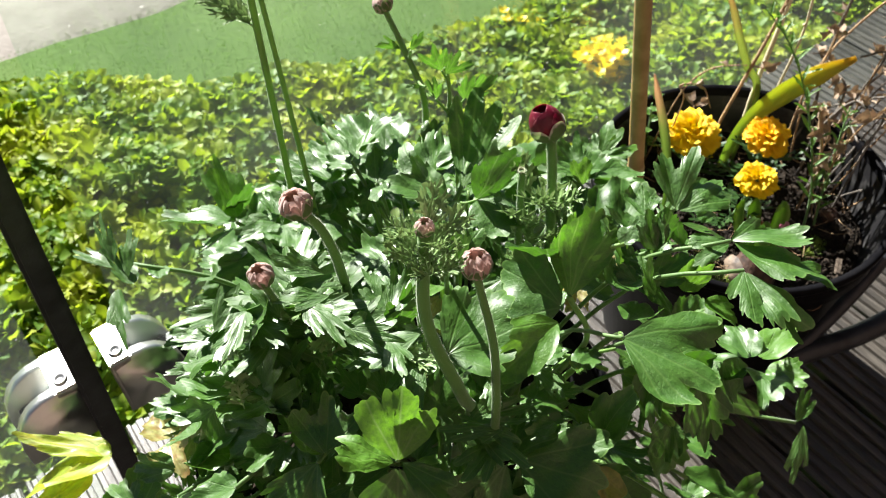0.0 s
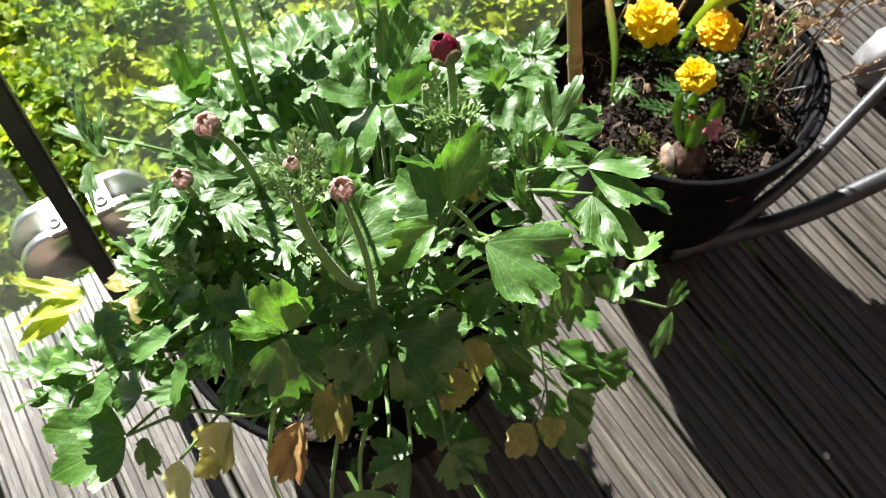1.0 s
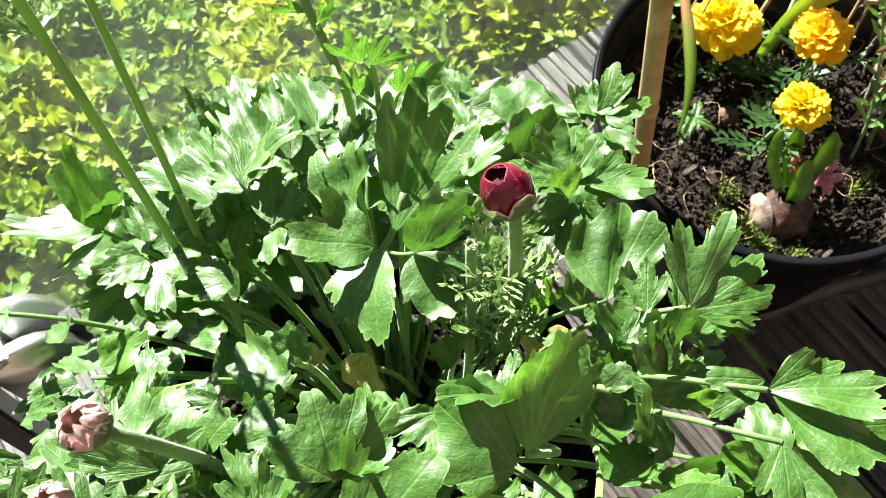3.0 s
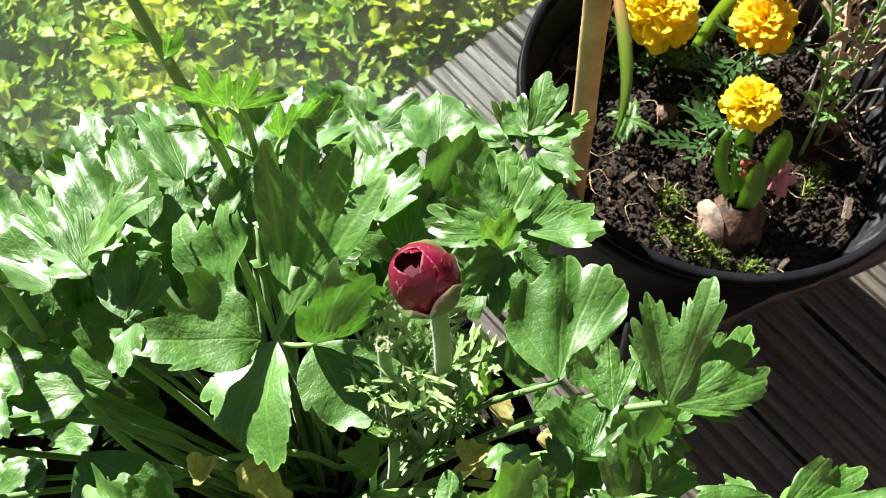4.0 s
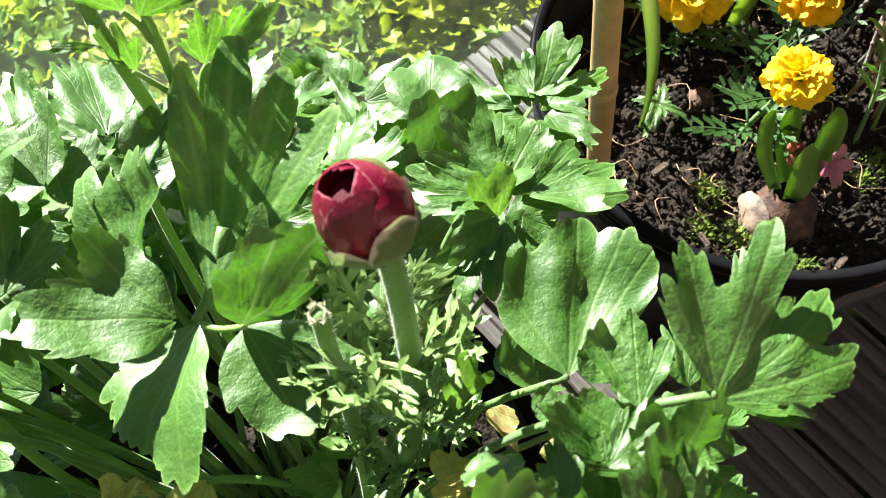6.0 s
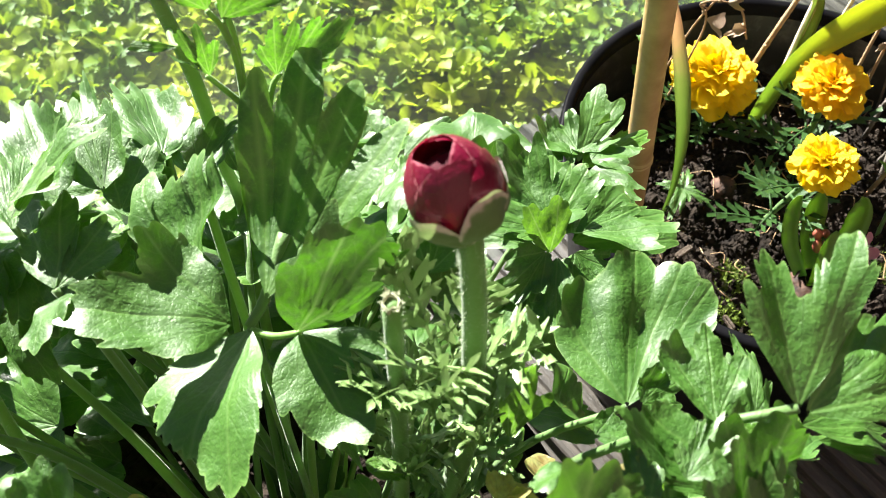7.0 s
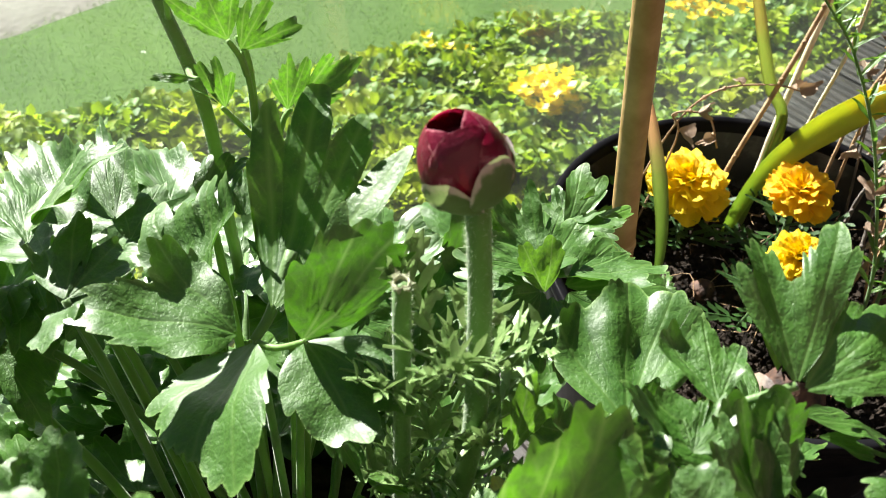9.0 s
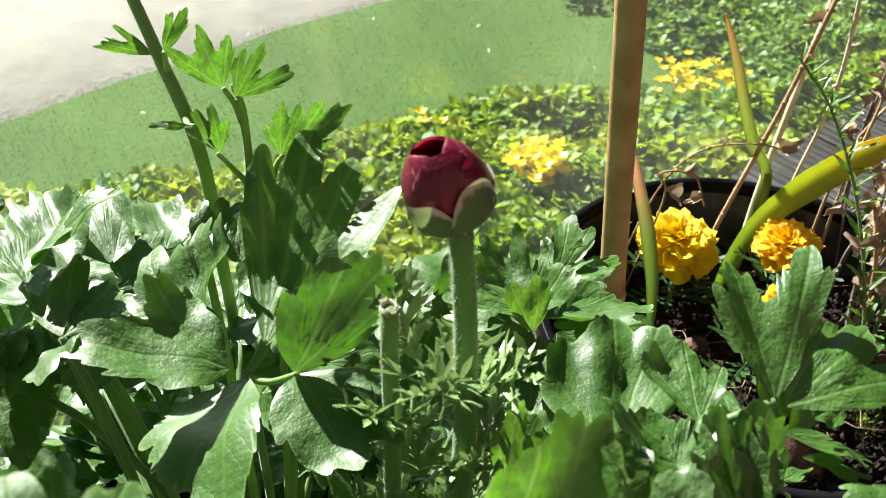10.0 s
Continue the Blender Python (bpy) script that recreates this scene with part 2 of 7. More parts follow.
def glass_material():
    """Clear pane with a thin film of dust and dried drops."""
    k = Mat("dusty_glass", 0.02)
    clear, dust, mx, gl, m2 = (k.node("ShaderNodeBsdfTransparent"), k.node("ShaderNodeBsdfTranslucent"), k.node("ShaderNodeMixShader"),
                               k.node("ShaderNodeBsdfGlossy", Roughness=0.02), k.node("ShaderNodeMixShader"))
    clear.inputs[0].default_value = (0.93, 0.97, 0.94, 1)
    dust.inputs[0].default_value = (0.8, 0.82, 0.78, 1)
    spots = k.ramp(k.noise(130, 2), (0.74, (0, 0, 0)), (0.78, (0.2, 0.2, 0.2)))
    film = k.ramp(k.noise(5, 5), (0.35, (0.003, 0.003, 0.003)), (0.75, (0.016, 0.016, 0.016)))
    k.link(k.math("ADD", spots, film), mx.inputs[0])
    k.link(clear.outputs[0], mx.inputs[1])
    k.link(dust.outputs[0], mx.inputs[2])
    m2.inputs[0].default_value = 0.03
    k.link(mx.outputs[0], m2.inputs[1])
    k.link(gl.outputs[0], m2.inputs[2])
    k.link(m2.outputs[0], k.out.inputs["Surface"])
    return k.m


GLASS = glass_material()


# ---- mesh tools ----
def mesh_of(name, verts, faces, mat, smooth=True, uvs=None):
    me = bpy.data.meshes.new(name)
    me.from_pydata([tuple(v) for v in verts], [], faces)
    if uvs:
        lay = me.uv_layers.new(name="UVMap")
        flat = np.array([uvs[l.vertex_index] for l in me.loops], dtype=np.float32).ravel()
        lay.data.foreach_set("uv", flat)
    if smooth:
        me.shade_smooth()
    me.materials.append(mat)
    return me


def thing(name, place, label, category, group="", kind=""):
    ob = new(name)
    ob.empty_display_size = 0.03
    ob.location = place
    return tagged(ob, label, category, group, kind)


def part(name, data, parent, m=None, label=""):
    """A mesh as a part of a thing or of a part, at the world pose m."""
    ob = new(name, data)
    ob.parent = parent
    up, p = Matrix(), parent
    chain = []
    while p:
        chain.append(p)
        p = p.parent
    for c in reversed(chain):
        up = up @ c.matrix_parent_inverse @ c.matrix_basis
    ob.matrix_parent_inverse = up.inverted()
    if m is not None:
        ob.matrix_basis = m
    if label:
        ob["label"] = label
    return ob


def solid(name, data, m=None, label="", category="", group="", kind=""):
    ob = new(name, data)
    if m is not None:
        ob.matrix_basis = m
    return tagged(ob, label, category, group, kind)


def spline(points, n):
    """Points along a smooth curve through the given ones."""
    p = [Vector(q) for q in points]
    p = [p[0] * 2 - p[1]] + p + [p[-1] * 2 - p[-2]]
    out = []
    for i in range(1, len(p) - 2):
        for j in range(n):
            u = j / n
            out.append(0.5 * (2 * p[i] + (p[i + 1] - p[i - 1]) * u + (2 * p[i - 1] - 5 * p[i] + 4 * p[i + 1] - p[i + 2]) * u * u
                              + (3 * p[i] - p[i - 1] - 3 * p[i + 1] + p[i + 2]) * u ** 3))
    out.append(p[-2])
    return out


def tube_data(points, radii, sides=7, n=5, closed=True):
    """Vertices and faces of a tube along a smooth curve, its radius running through radii."""
    pts = spline(points, n)
    m = len(pts)
    verts, faces = [], []
    ref = Vector((0.31, 0.2, 0.93)).normalized()
    for i, c in enumerate(pts):
        d = (pts[min(i + 1, m - 1)] - pts[max(i - 1, 0)]).normalized()
        if abs(d.dot(ref)) > 0.97:
            ref = Vector((1, 0, 0))
        a = d.cross(ref).normalized()
        b = d.cross(a)
        u = i / (m - 1) * (len(radii) - 1)
        k = min(int(u), len(radii) - 2)
        r = radii[k] + (radii[k + 1] - radii[k]) * (u - k)
        for s in range(sides):
            w = 2 * math.pi * s / sides
            verts.append(c + (a * math.cos(w) + b * math.sin(w)) * r)
    for i in range(m - 1):
        for s in range(sides):
            t = (s + 1) % sides
            faces.append((i * sides + s, i * sides + t, (i + 1) * sides + t, (i + 1) * sides + s))
    if closed:
        faces.append(tuple(range(sides - 1, -1, -1)))
        faces.append(tuple((m - 1) * sides + s for s in range(sides)))
    return verts, faces


def tube(name, points, radii, mat, sides=7, n=5):
    return mesh_of(name, *tube_data(points, radii, sides, n), mat)


def lathe(name, profile, mat, segs=64, wobble=0.0):
    verts, faces = [], []
    for i, (r, z) in enumerate(profile):
        for s in range(segs):
            w = 2 * math.pi * s / segs
            q = r * (1 + wobble * noise.noise(Vector((math.cos(w) * 2, math.sin(w) * 2, z * 40))))
            verts.append((q * math.cos(w), q * math.sin(w), z))
    for i in range(len(profile) - 1):
        for s in range(segs):
            t = (s + 1) % segs
            faces.append((i * segs + s, i * segs + t, (i + 1) * segs + t, (i + 1) * segs + s))
    return mesh_of(name, verts, faces, mat)


def box_data(x0, x1, y0, y1, z0, z1, bevel=0.0):
    bm = bmesh.new()
    bmesh.ops.create_cube(bm, size=1)
    for v in bm.verts:
        v.co = ((x0 + x1) / 2 + v.co.x * (x1 - x0), (y0 + y1) / 2 + v.co.y * (y1 - y0), (z0 + z1) / 2 + v.co.z * (z1 - z0))
    if bevel:
        bmesh.ops.bevel(bm, geom=bm.edges[:], offset=bevel, segments=2, affect="EDGES")
    return bm


def from_bm(name, bm, mat, smooth=False):
    me = bpy.data.meshes.new(name)
    bm.to_mesh(me)
    bm.free()
    if smooth:
        me.shade_smooth()
    me.materials.append(mat)
    return me


# ---- leaf shapes: base at the origin, one long towards +y, upper side +z ----
def blade(name, mat, lobes, seed, teeth=16, tooth=0.06, body=0.5, power=0.70, fold=0.05, cup=0.15, bend=0.25, ruffle=0.020, lift=0.20, droop=0.0, fit=True, fine=112):
    """Leaf blade spread from its base. lobes: (degrees from the axis, reach, half width in degrees); body: how far the lobes stay joined;
    teeth round the outer margin; fold, cup, bend, ruffle, lift: how the lobes, the sides, the length, the margin and the single lobes curve."""
    rng = np.random.default_rng(seed)
    at = np.radians([q[0] for q in lobes])
    reach = np.array([q[1] for q in lobes])
    wide = np.radians([q[2] * 1.42 for q in lobes])
    lo, hi = (at - wide).min(), (at + wide).max()
    mid, half = (lo + hi) / 2, (hi - lo) / 2

    def outline(phi):
        near = np.clip((phi[:, None] - at) / wide, -1, 1)
        each = reach * np.cos(near * np.pi / 2) ** power
        whole = body * reach.mean() * np.maximum(0.0, np.cos((phi - mid) / half * np.pi / 2)) ** 0.55
        return near, each, np.maximum(np.maximum(each.max(axis=1), whole), 0.02)

    phi = np.linspace(lo, hi, 900)
    r = outline(phi)[2]
    run = np.concatenate([[0], np.cumsum(np.hypot(np.diff(r * np.sin(phi)), np.diff(r * np.cos(phi))))])
    phi = np.interp(np.linspace(0, run[-1], fine + 1), run, phi)
    near, each, r = outline(phi)
    x, y = r * np.sin(phi), r * np.cos(phi)
    run = np.concatenate([[0], np.cumsum(np.hypot(np.diff(x), np.diff(y)))])
    on = np.clip((r / r.max() - 0.40) / 0.2, 0, 1)

    def scallops(count, deep):
        steps = np.cumsum(rng.uniform(0.6, 1.4, count))
        steps = np.concatenate([[0], steps / steps[-1] * run[-1]])
        sizes = rng.uniform(0.5, 1.3, count + 1)
        k = np.clip(np.searchsorted(steps, run, side="right") - 1, 0, count - 1)
        saw = (run - steps[k]) / (steps[k + 1] - steps[k])
        saw = np.where(phi > mid, 1 - saw, saw)
        return deep * sizes[k] * (np.sin(np.pi * np.clip(saw, 0, 1) ** 1.5) ** 0.9 - 0.6) * on

    r = r + scallops(teeth, tooth * 1.1) + scallops(max(3, int(teeth * 0.45)), tooth * 1.6)
    rings = np.array([0.03, 0.20, 0.38, 0.55, 0.70, 0.83, 0.93, 1.0])
    own = np.argmax(each - 0.0001 * np.abs(near), axis=1)
    tip = rng.uniform(-1, 1, len(lobes))
    turn = rng.uniform(-1, 1, len(lobes))
    ph = rng.uniform(0, 6.283, 3)
    rr = r[:, None] * rings
    x, y = rr * np.sin(phi)[:, None], rr * np.cos(phi)[:, None]
    dev = np.abs(phi[:, None] - at)
    soft = 0.09
    rise = 0.0
    weight = np.exp(-(dev / 0.30) ** 2)
    weight = weight / weight.sum(axis=1, keepdims=True)
    for q in range(len(lobes)):
        d = rr * np.sin(phi - at[q])[:, None]
        far = np.maximum(0.0, rr - 0.30)
        rise = rise + weight[:, q:q + 1] * (fold * 0.35 * (np.sqrt(d * d + soft * soft) - soft) + lift * tip[q] * far * far * 1.6 + lift * turn[q] * 1.3 * far * d)
    z = rise + fold * (np.sqrt(x * x + 0.003) - 0.055) + cup * x * x - bend * y * y * 0.5 - droop * np.maximum(0, rr - 0.6) ** 2
    wave = np.sin(run / run[-1] * 17 + ph[0])[:, None] + 0.5 * np.sin(run / run[-1] * 37 + ph[1])[:, None]
    z = z + ruffle * wave * rings ** 5 * np.clip(r, 0, 1)[:, None]
    for q in range(7):
        way, freq = rng.uniform(0, 6.283), 4.5 + 2.6 * q
        z = z + 0.27 / freq * rng.uniform(0.4, 1.0) * np.sin(freq * (x * np.cos(way) + y * np.sin(way)) + rng.uniform(0, 6.283)) * np.minimum(1, rr * 2.5)
    across = rr * np.sin(phi - at[own])[:, None]
    along = rr * np.cos(phi - at[own])[:, None]
    if fit:
        x = x / (2 * np.abs(x).max())
        y = y / y.max()
    n, m = len(phi), len(rings)
    verts = np.stack([x, y, z], axis=-1).reshape(-1, 3)
    uvs = np.stack([across, along], axis=-1).reshape(-1, 2)
    idx = np.arange(n * m).reshape(n, m)
    quads = np.stack([idx[:-1, :-1], idx[1:, :-1], idx[1:, 1:], idx[:-1, 1:]], axis=-1).reshape(-1, 4)
    me = mesh_of(name, verts.tolist(), quads.tolist(), mat, True, uvs.tolist())
    rim = me.attributes.new("rim", "FLOAT", "POINT")
    rim.data.foreach_set("value", np.tile(rings, n).astype(np.float32))
    return me


def fine_leaf(name, mat, seed):
    """Feathery leaf: a rib with forked thin segments."""
    rnd = random.Random(seed)
    verts, faces, uvs = [], [], []

    def blade(a, b, w, lift):
        d = (b - a)
        side = Vector((-d.y, d.x, 0)).normalized() * w
        mid = a + d * 0.55 + Vector((0, 0, lift))
        i = len(verts)
        for p, q in ((a, 0.35), (mid, 1.0), (b, 0.12)):
            verts.extend([p - side * q, p + Vector((0, 0, -w * 0.35)), p + side * q])
            uvs.extend([(0.0, 0.3), (0.0, 0.5), (0.0, 0.3)])
        for r in (0, 3):
            faces.extend([(i + r, i + r + 1, i + r + 4, i + r + 3), (i + r + 1, i + r + 2, i + r + 5, i + r + 4)])

    blade(Vector((0, 0, 0)), Vector((0, 1, 0.1)), 0.04, 0.05)
    for j in range(7):
        y = 0.15 + 0.11 * j
        for s in (-1, 1):
            ln = (0.5 - 0.35 * abs(y - 0.4)) * rnd.uniform(0.35, 1.15)
            an = radians(rnd.uniform(15, 70))
            a = Vector((0, y, 0.03))
            b = a + Vector((s * math.sin(an) * ln, math.cos(an) * ln, rnd.uniform(-0.1, 0.25)))
            blade(a, b, rnd.uniform(0.04, 0.075), 0.04)
            m = a.lerp(b, 0.5)
            for e in (-1, 1):
                an2 = an + e * 0.6
                blade(m, m + Vector((s * math.sin(an2) * ln * 0.5, math.cos(an2) * ln * 0.5, rnd.uniform(-0.1, 0.3))), rnd.uniform(0.03, 0.055), 0.02)
    return mesh_of(name, verts, faces, mat, True, uvs)


def lobe_set(kind, seed):
    """Lobes of one leaf of a kind, each a little different."""
    g = random.Random(seed)
    j = lambda v, d: v * (1 + g.uniform(-d, d))
    if kind == "ovate":
        return [(g.uniform(-24, -16), j(0.86, 0.06), 50), (g.uniform(-3, 3), 1.0, 44), (g.uniform(16, 24), j(0.86, 0.06), 50)]
    if kind == "broad":
        return [(j(-44, 0.1), j(0.80, 0.1), 32), (g.uniform(-4, 4), 1.0, 30), (j(44, 0.1), j(0.80, 0.1), 32)]
    if kind == "long":
        return [(-15, j(0.90, 0.1), 18), (g.uniform(0, 6), 1.0, 16), (20, j(0.80, 0.1), 15)]
    if kind == "narrow":
        return [(j(-24, 0.15), j(0.82, 0.1), 14), (g.uniform(-3, 3), 1.0, 15), (j(24, 0.15), j(0.80, 0.1), 14)]
    if kind == "cut":
        return [(j(-58, 0.1), j(0.68, 0.12), 15), (j(-29, 0.1), j(0.88, 0.1), 14), (g.uniform(-3, 3), 1.0, 15), (j(29, 0.1), j(0.88, 0.1), 14), (j(58, 0.1), j(0.68, 0.12), 15)]
    return [(j(-44, 0.12), j(0.84, 0.1), 29), (j(-14, 0.3), j(0.93, 0.05), 20), (j(10, 0.4), 1.0, 22), (j(44, 0.12), j(0.84, 0.1), 29)]


def leaf_set(kind, name, mat, count, seed, **form):
    return [blade(name, mat, lobe_set(kind, seed + i), seed + i, **form) for i in range(count)]


SHAPES = {
    "ovate": leaf_set("ovate", "ovate_leaf", LEAF, 6, 10, teeth=15, tooth=0.050, body=0.9, cup=0.3),
    "broad": leaf_set("broad", "broad_leaf", LEAF, 6, 150, teeth=16, tooth=0.065, body=0.76),
    "long": leaf_set("long", "long_leaf", LEAF, 4, 160, teeth=12, tooth=0.050, body=0.88, fold=0.10),
    "lobed": leaf_set("lobed", "lobed_leaf", LEAF, 12, 30, teeth=15, tooth=0.072, body=0.72, lift=0.2),
    "narrow": leaf_set("narrow", "narrow_leaf", LEAF, 5, 50, teeth=12, tooth=0.086, body=0.7, lift=0.2),
    "cut": leaf_set("cut", "cut_leaf", LEAF, 6, 70, teeth=18, tooth=0.086, body=0.62, lift=0.22),
    "fine": [fine_leaf("feathery_leaf", FEATHER, 90 + i) for i in range(6)],
    "fresh": leaf_set("lobed", "fresh_leaf", LEAF_FRESH, 5, 110, teeth=14, tooth=0.065, body=0.80, lift=0.22),
    "lime": leaf_set("broad", "lime_leaf", LEAF_LIME, 3, 180, teeth=13, tooth=0.058, body=0.8),
    "faded": leaf_set("broad", "olive_leaf", LEAF_FADING, 3, 140, teeth=13, tooth=0.043, body=0.85, ruffle=0.05, lift=0.3),
    "yellow": leaf_set("broad", "faded_leaf", LEAF_YELLOW, 4, 130, teeth=13, tooth=0.043, body=0.8, ruffle=0.08, cup=0.8, lift=0.4),
}
HALF = {k: 0.5 for k in SHAPES}
HALF["fine"] = 0.42


def leaf_pose(base, tip, width, half, normal, flip=0.0):
    """Pose of a unit leaf shape from its base to its tip; width is its breadth over its length."""
    b, t = Vector(base), Vector(tip)
    y = (t - b)
    ln = y.length
    y.normalize()
    x = y.cross(Vector(normal)).normalized()
    z = x.cross(y)
    r = Matrix((x, y, z)).transposed().to_4x4()
    return Matrix.Translation(b) @ r @ pose(0, 0, 0, 0, flip, 0) @ Matrix.Diagonal((ln * width / (2 * half), ln, ln * min(1.0, 0.25 + 0.75 * width), 1))


# ---- ground, lawn and path beyond the deck ----
# The deck's outer edge runs along EDGE; OUT points outward over it.
AZ = radians(36)
EDGE, OUT = Vector((math.cos(AZ), math.sin(AZ), 0)), Vector((-math.sin(AZ), math.cos(AZ), 0))
DECK_M = pose(0, 0, 0, 0, 0, 36)
GROUND_Z = -0.45


def deck_point(e, n, z=0.0):
    return EDGE * e + OUT * n + Vector((0, 0, z))


def sheet(name, half, mat, cells=40):
    verts, faces = [], []
    for j in range(cells + 1):
        for i in range(cells + 1):
            x, y = ((2 * i / cells - 1), (2 * j / cells - 1))
            x, y = x * abs(x) * half, y * abs(y) * half
            verts.append((x, y, 0.02 * noise.noise(Vector((x, y, 0)))))
    for j in range(cells):
        for i in range(cells):
            a = j * (cells + 1) + i
            faces.append((a, a + 1, a + cells + 2, a + cells + 1))
    return mesh_of(name, verts, faces, mat)


solid("ground", sheet("ground", 400, EARTH), pose(0, 1, GROUND_Z), "green lawn ground that runs out to the distance", "ground", kind="structure")

PATH_NEAR = 2.28
verts, faces = [], []
for i in range(81):
    e = -6 + 12 * i / 80
    verts.append(deck_point(e, PATH_NEAR - 0.12, GROUND_Z - 0.05))
    for n in (PATH_NEAR + 0.05 * noise.noise(Vector((e * 2.5, 0, 0))), PATH_NEAR + 0.4, PATH_NEAR + 1.6 + 0.03 * noise.noise(Vector((e * 4, 9, 0)))):
        verts.append(deck_point(e, n, GROUND_Z + 0.012))
for i in range(80):
    for j in range(3):
        a = i * 4 + j
        faces.append((a, a + 4, a + 5, a + 1))
solid("path", mesh_of("path", verts, faces, PATH), None, "pale sunlit gravel path across the lawn", "path", kind="structure")


def blades(name, count, seed, region, size, mat, label, category):
    """A stand of grass blades joined in one mesh."""
    rng = np.random.default_rng(seed)
    verts, faces = [], []
    for _ in range(count):
        e, n = region(rng)
        c = deck_point(e, n, GROUND_Z + 0.005)
        an, ln = rng.uniform(0, 6.283), size * rng.uniform(0.6, 1.3)
        d = Vector((math.cos(an), math.sin(an), 0))
        s = Vector((-d.y, d.x, 0)) * size * 0.10
        lean = rng.uniform(0.1, 0.7)
        i = len(verts)
        for u, w in ((0, 1.0), (0.5, 0.8), (1.0, 0.15)):
            p = c + Vector((0, 0, ln * u * (1 - 0.3 * lean * u))) + d * ln * lean * u * u
            verts.extend([p - s * w, p + s * w])
        faces.extend([(i, i + 1, i + 3, i + 2), (i + 2, i + 3, i + 5, i + 4)])
    solid(name, mesh_of(name, verts, faces, mat), None, label, category, kind="stuff")


blades("grass", 70000, 5, lambda g: (g.uniform(-1.6, 2.6), g.uniform(1.0, PATH_NEAR + 0.04)), 0.007, GRASS, "short green grass between the shrub and the path", "grass")


def far_edge(e):
    """How far the shrub reaches out at the place e along the deck."""
    return float(np.interp(e, (-1.5, 0.0, 0.13, 0.31, 0.41, 0.6, 0.9, 1.25, 1.45, 1.58, 1.75, 2.6), (1.98, 1.92, 1.87, 1.75, 1.65, 1.53, 1.44, 1.40, 1.27, 1.10, 0.98, 0.92)))


def shrub_top(e, n):
    far = far_edge(e)
    u = (n - 0.66) / (far - 0.66)
    dome = max(0.0, 1 - abs(2 * u - 1) ** 4) ** 0.5
    bumps = 0.05 * noise.noise(Vector((e * 3, n * 3, 4))) + 0.03 * noise.noise(Vector((e * 9, n * 9, 1)))
    return GROUND_Z + 0.05 + 0.25 * dome + bumps * dome


def leafy_mass(name, count, seed, region, top, mat, size, label, category):
    """Whorls of small pointed oval leaves over a rounded mass, joined in one mesh."""
    rng = np.random.default_rng(seed)
    verts, faces = [], []
    done = 0
    while done < count:
        spot = region(rng)
        if spot is None:
            continue
        done += 1
        e, n = spot
        deep = rng.uniform(0, 1) ** 2 * 0.07
        c = deck_point(e, n, top(e, n) - deep)
        axis = Vector((rng.normal(0, 0.35), rng.normal(0, 0.35), 1)).normalized()
        a0 = axis.orthogonal().normalized()
        b0 = axis.cross(a0)
        turn = rng.uniform(0, 6.283)
        num = int(rng.integers(5, 9))
        for j in range(num):
            w = turn + 2.4 * j
            ln = size * rng.uniform(0.65, 1.25)
            open_ = rng.uniform(0.15, 0.75) if j > 2 else rng.uniform(0.6, 1.3)
            d = (a0 * math.cos(w) + b0 * math.sin(w) + axis * open_).normalized()
            s = d.cross(axis).normalized()
            up = s.cross(d)
            hw = ln * rng.uniform(0.23, 0.33)
            base = c + axis * rng.uniform(-0.012, 0.008)
            i = len(verts)
            verts.append(base)
            for u, q in ((0.35, 0.85), (0.7, 0.9)):
                p = base + d * ln * u - axis * ln * 0.15 * u * u
                verts.extend([p - s * hw * q + up * hw * 0.35, p, p + s * hw * q + up * hw * 0.35])
            verts.append(base + d * ln - axis * ln * 0.2)
            faces.extend([(i, i + 2, i + 1), (i, i + 3, i + 2), (i + 1, i + 2, i + 5, i + 4), (i + 2, i + 3, i + 6, i + 5), (i + 4, i + 5, i + 7), (i + 5, i + 6, i + 7)])
    return solid(name, mesh_of(name, verts, faces, mat), None, label, category, kind="stuff")


def in_shrub(g):
    e, n = g.uniform(-1.5, 2.6), g.uniform(0.66, 2.0)
    return (e, n) if n < far_edge(e) else None


leafy_mass("shrub", 22000, 11, in_shrub, shrub_top, SHRUB, 0.032, "low yellow-green variegated shrub in sunlight beyond the deck", "shrub")


def in_back(g):
    e, n = g.uniform(2.0, 3.8), g.uniform(1.05, 2.15)
    return (e, n) if n > far_edge(e) + 0.1 and e > 2.15 + 0.25 * noise.noise(Vector((n * 4, e * 4, 0))) else None


leafy_mass("ground_cover", 2600, 12, in_back, lambda e, n: GROUND_Z + 0.10 + 0.07 * noise.noise(Vector((e * 3, n * 3, 2))), SHRUB_DULL, 0.03,
           "dull green low ground cover behind the shrub", "ground cover")


def flower_clump(e_n, seed, spread, count):
    rng = np.random.default_rng(seed)
    verts, faces = [], []
    e0, n0, z0 = e_n
    for _ in range(count):
        c = deck_point(e0 + rng.normal(0, spread), n0 + rng.normal(0, spread), z0 + rng.normal(0, 0.012))
        for j in range(6):
            w = j * 1.047 + rng.uniform(0, 1)
            d = Vector((math.cos(w), math.sin(w), rng.uniform(0.1, 0.7)))
            s = Vector((-d.y, d.x, 0)) * 0.005
            i = len(verts)
            verts.extend([c, c + d * 0.007 - s * 1.4, c + d * 0.015, c + d * 0.007 + s * 1.4])
            faces.append((i, i + 1, i + 2, i + 3))
    return solid("yellow_flowers", mesh_of("yellow_flowers", verts, faces, SHRUB_FLOWER), None, "clump of small golden flowers among the shrub leaves", "flowers", "flower clumps", "stuff")


def en(x, y):
    v = Vector((x, y, 0))
    return v.dot(EDGE), v.dot(OUT)


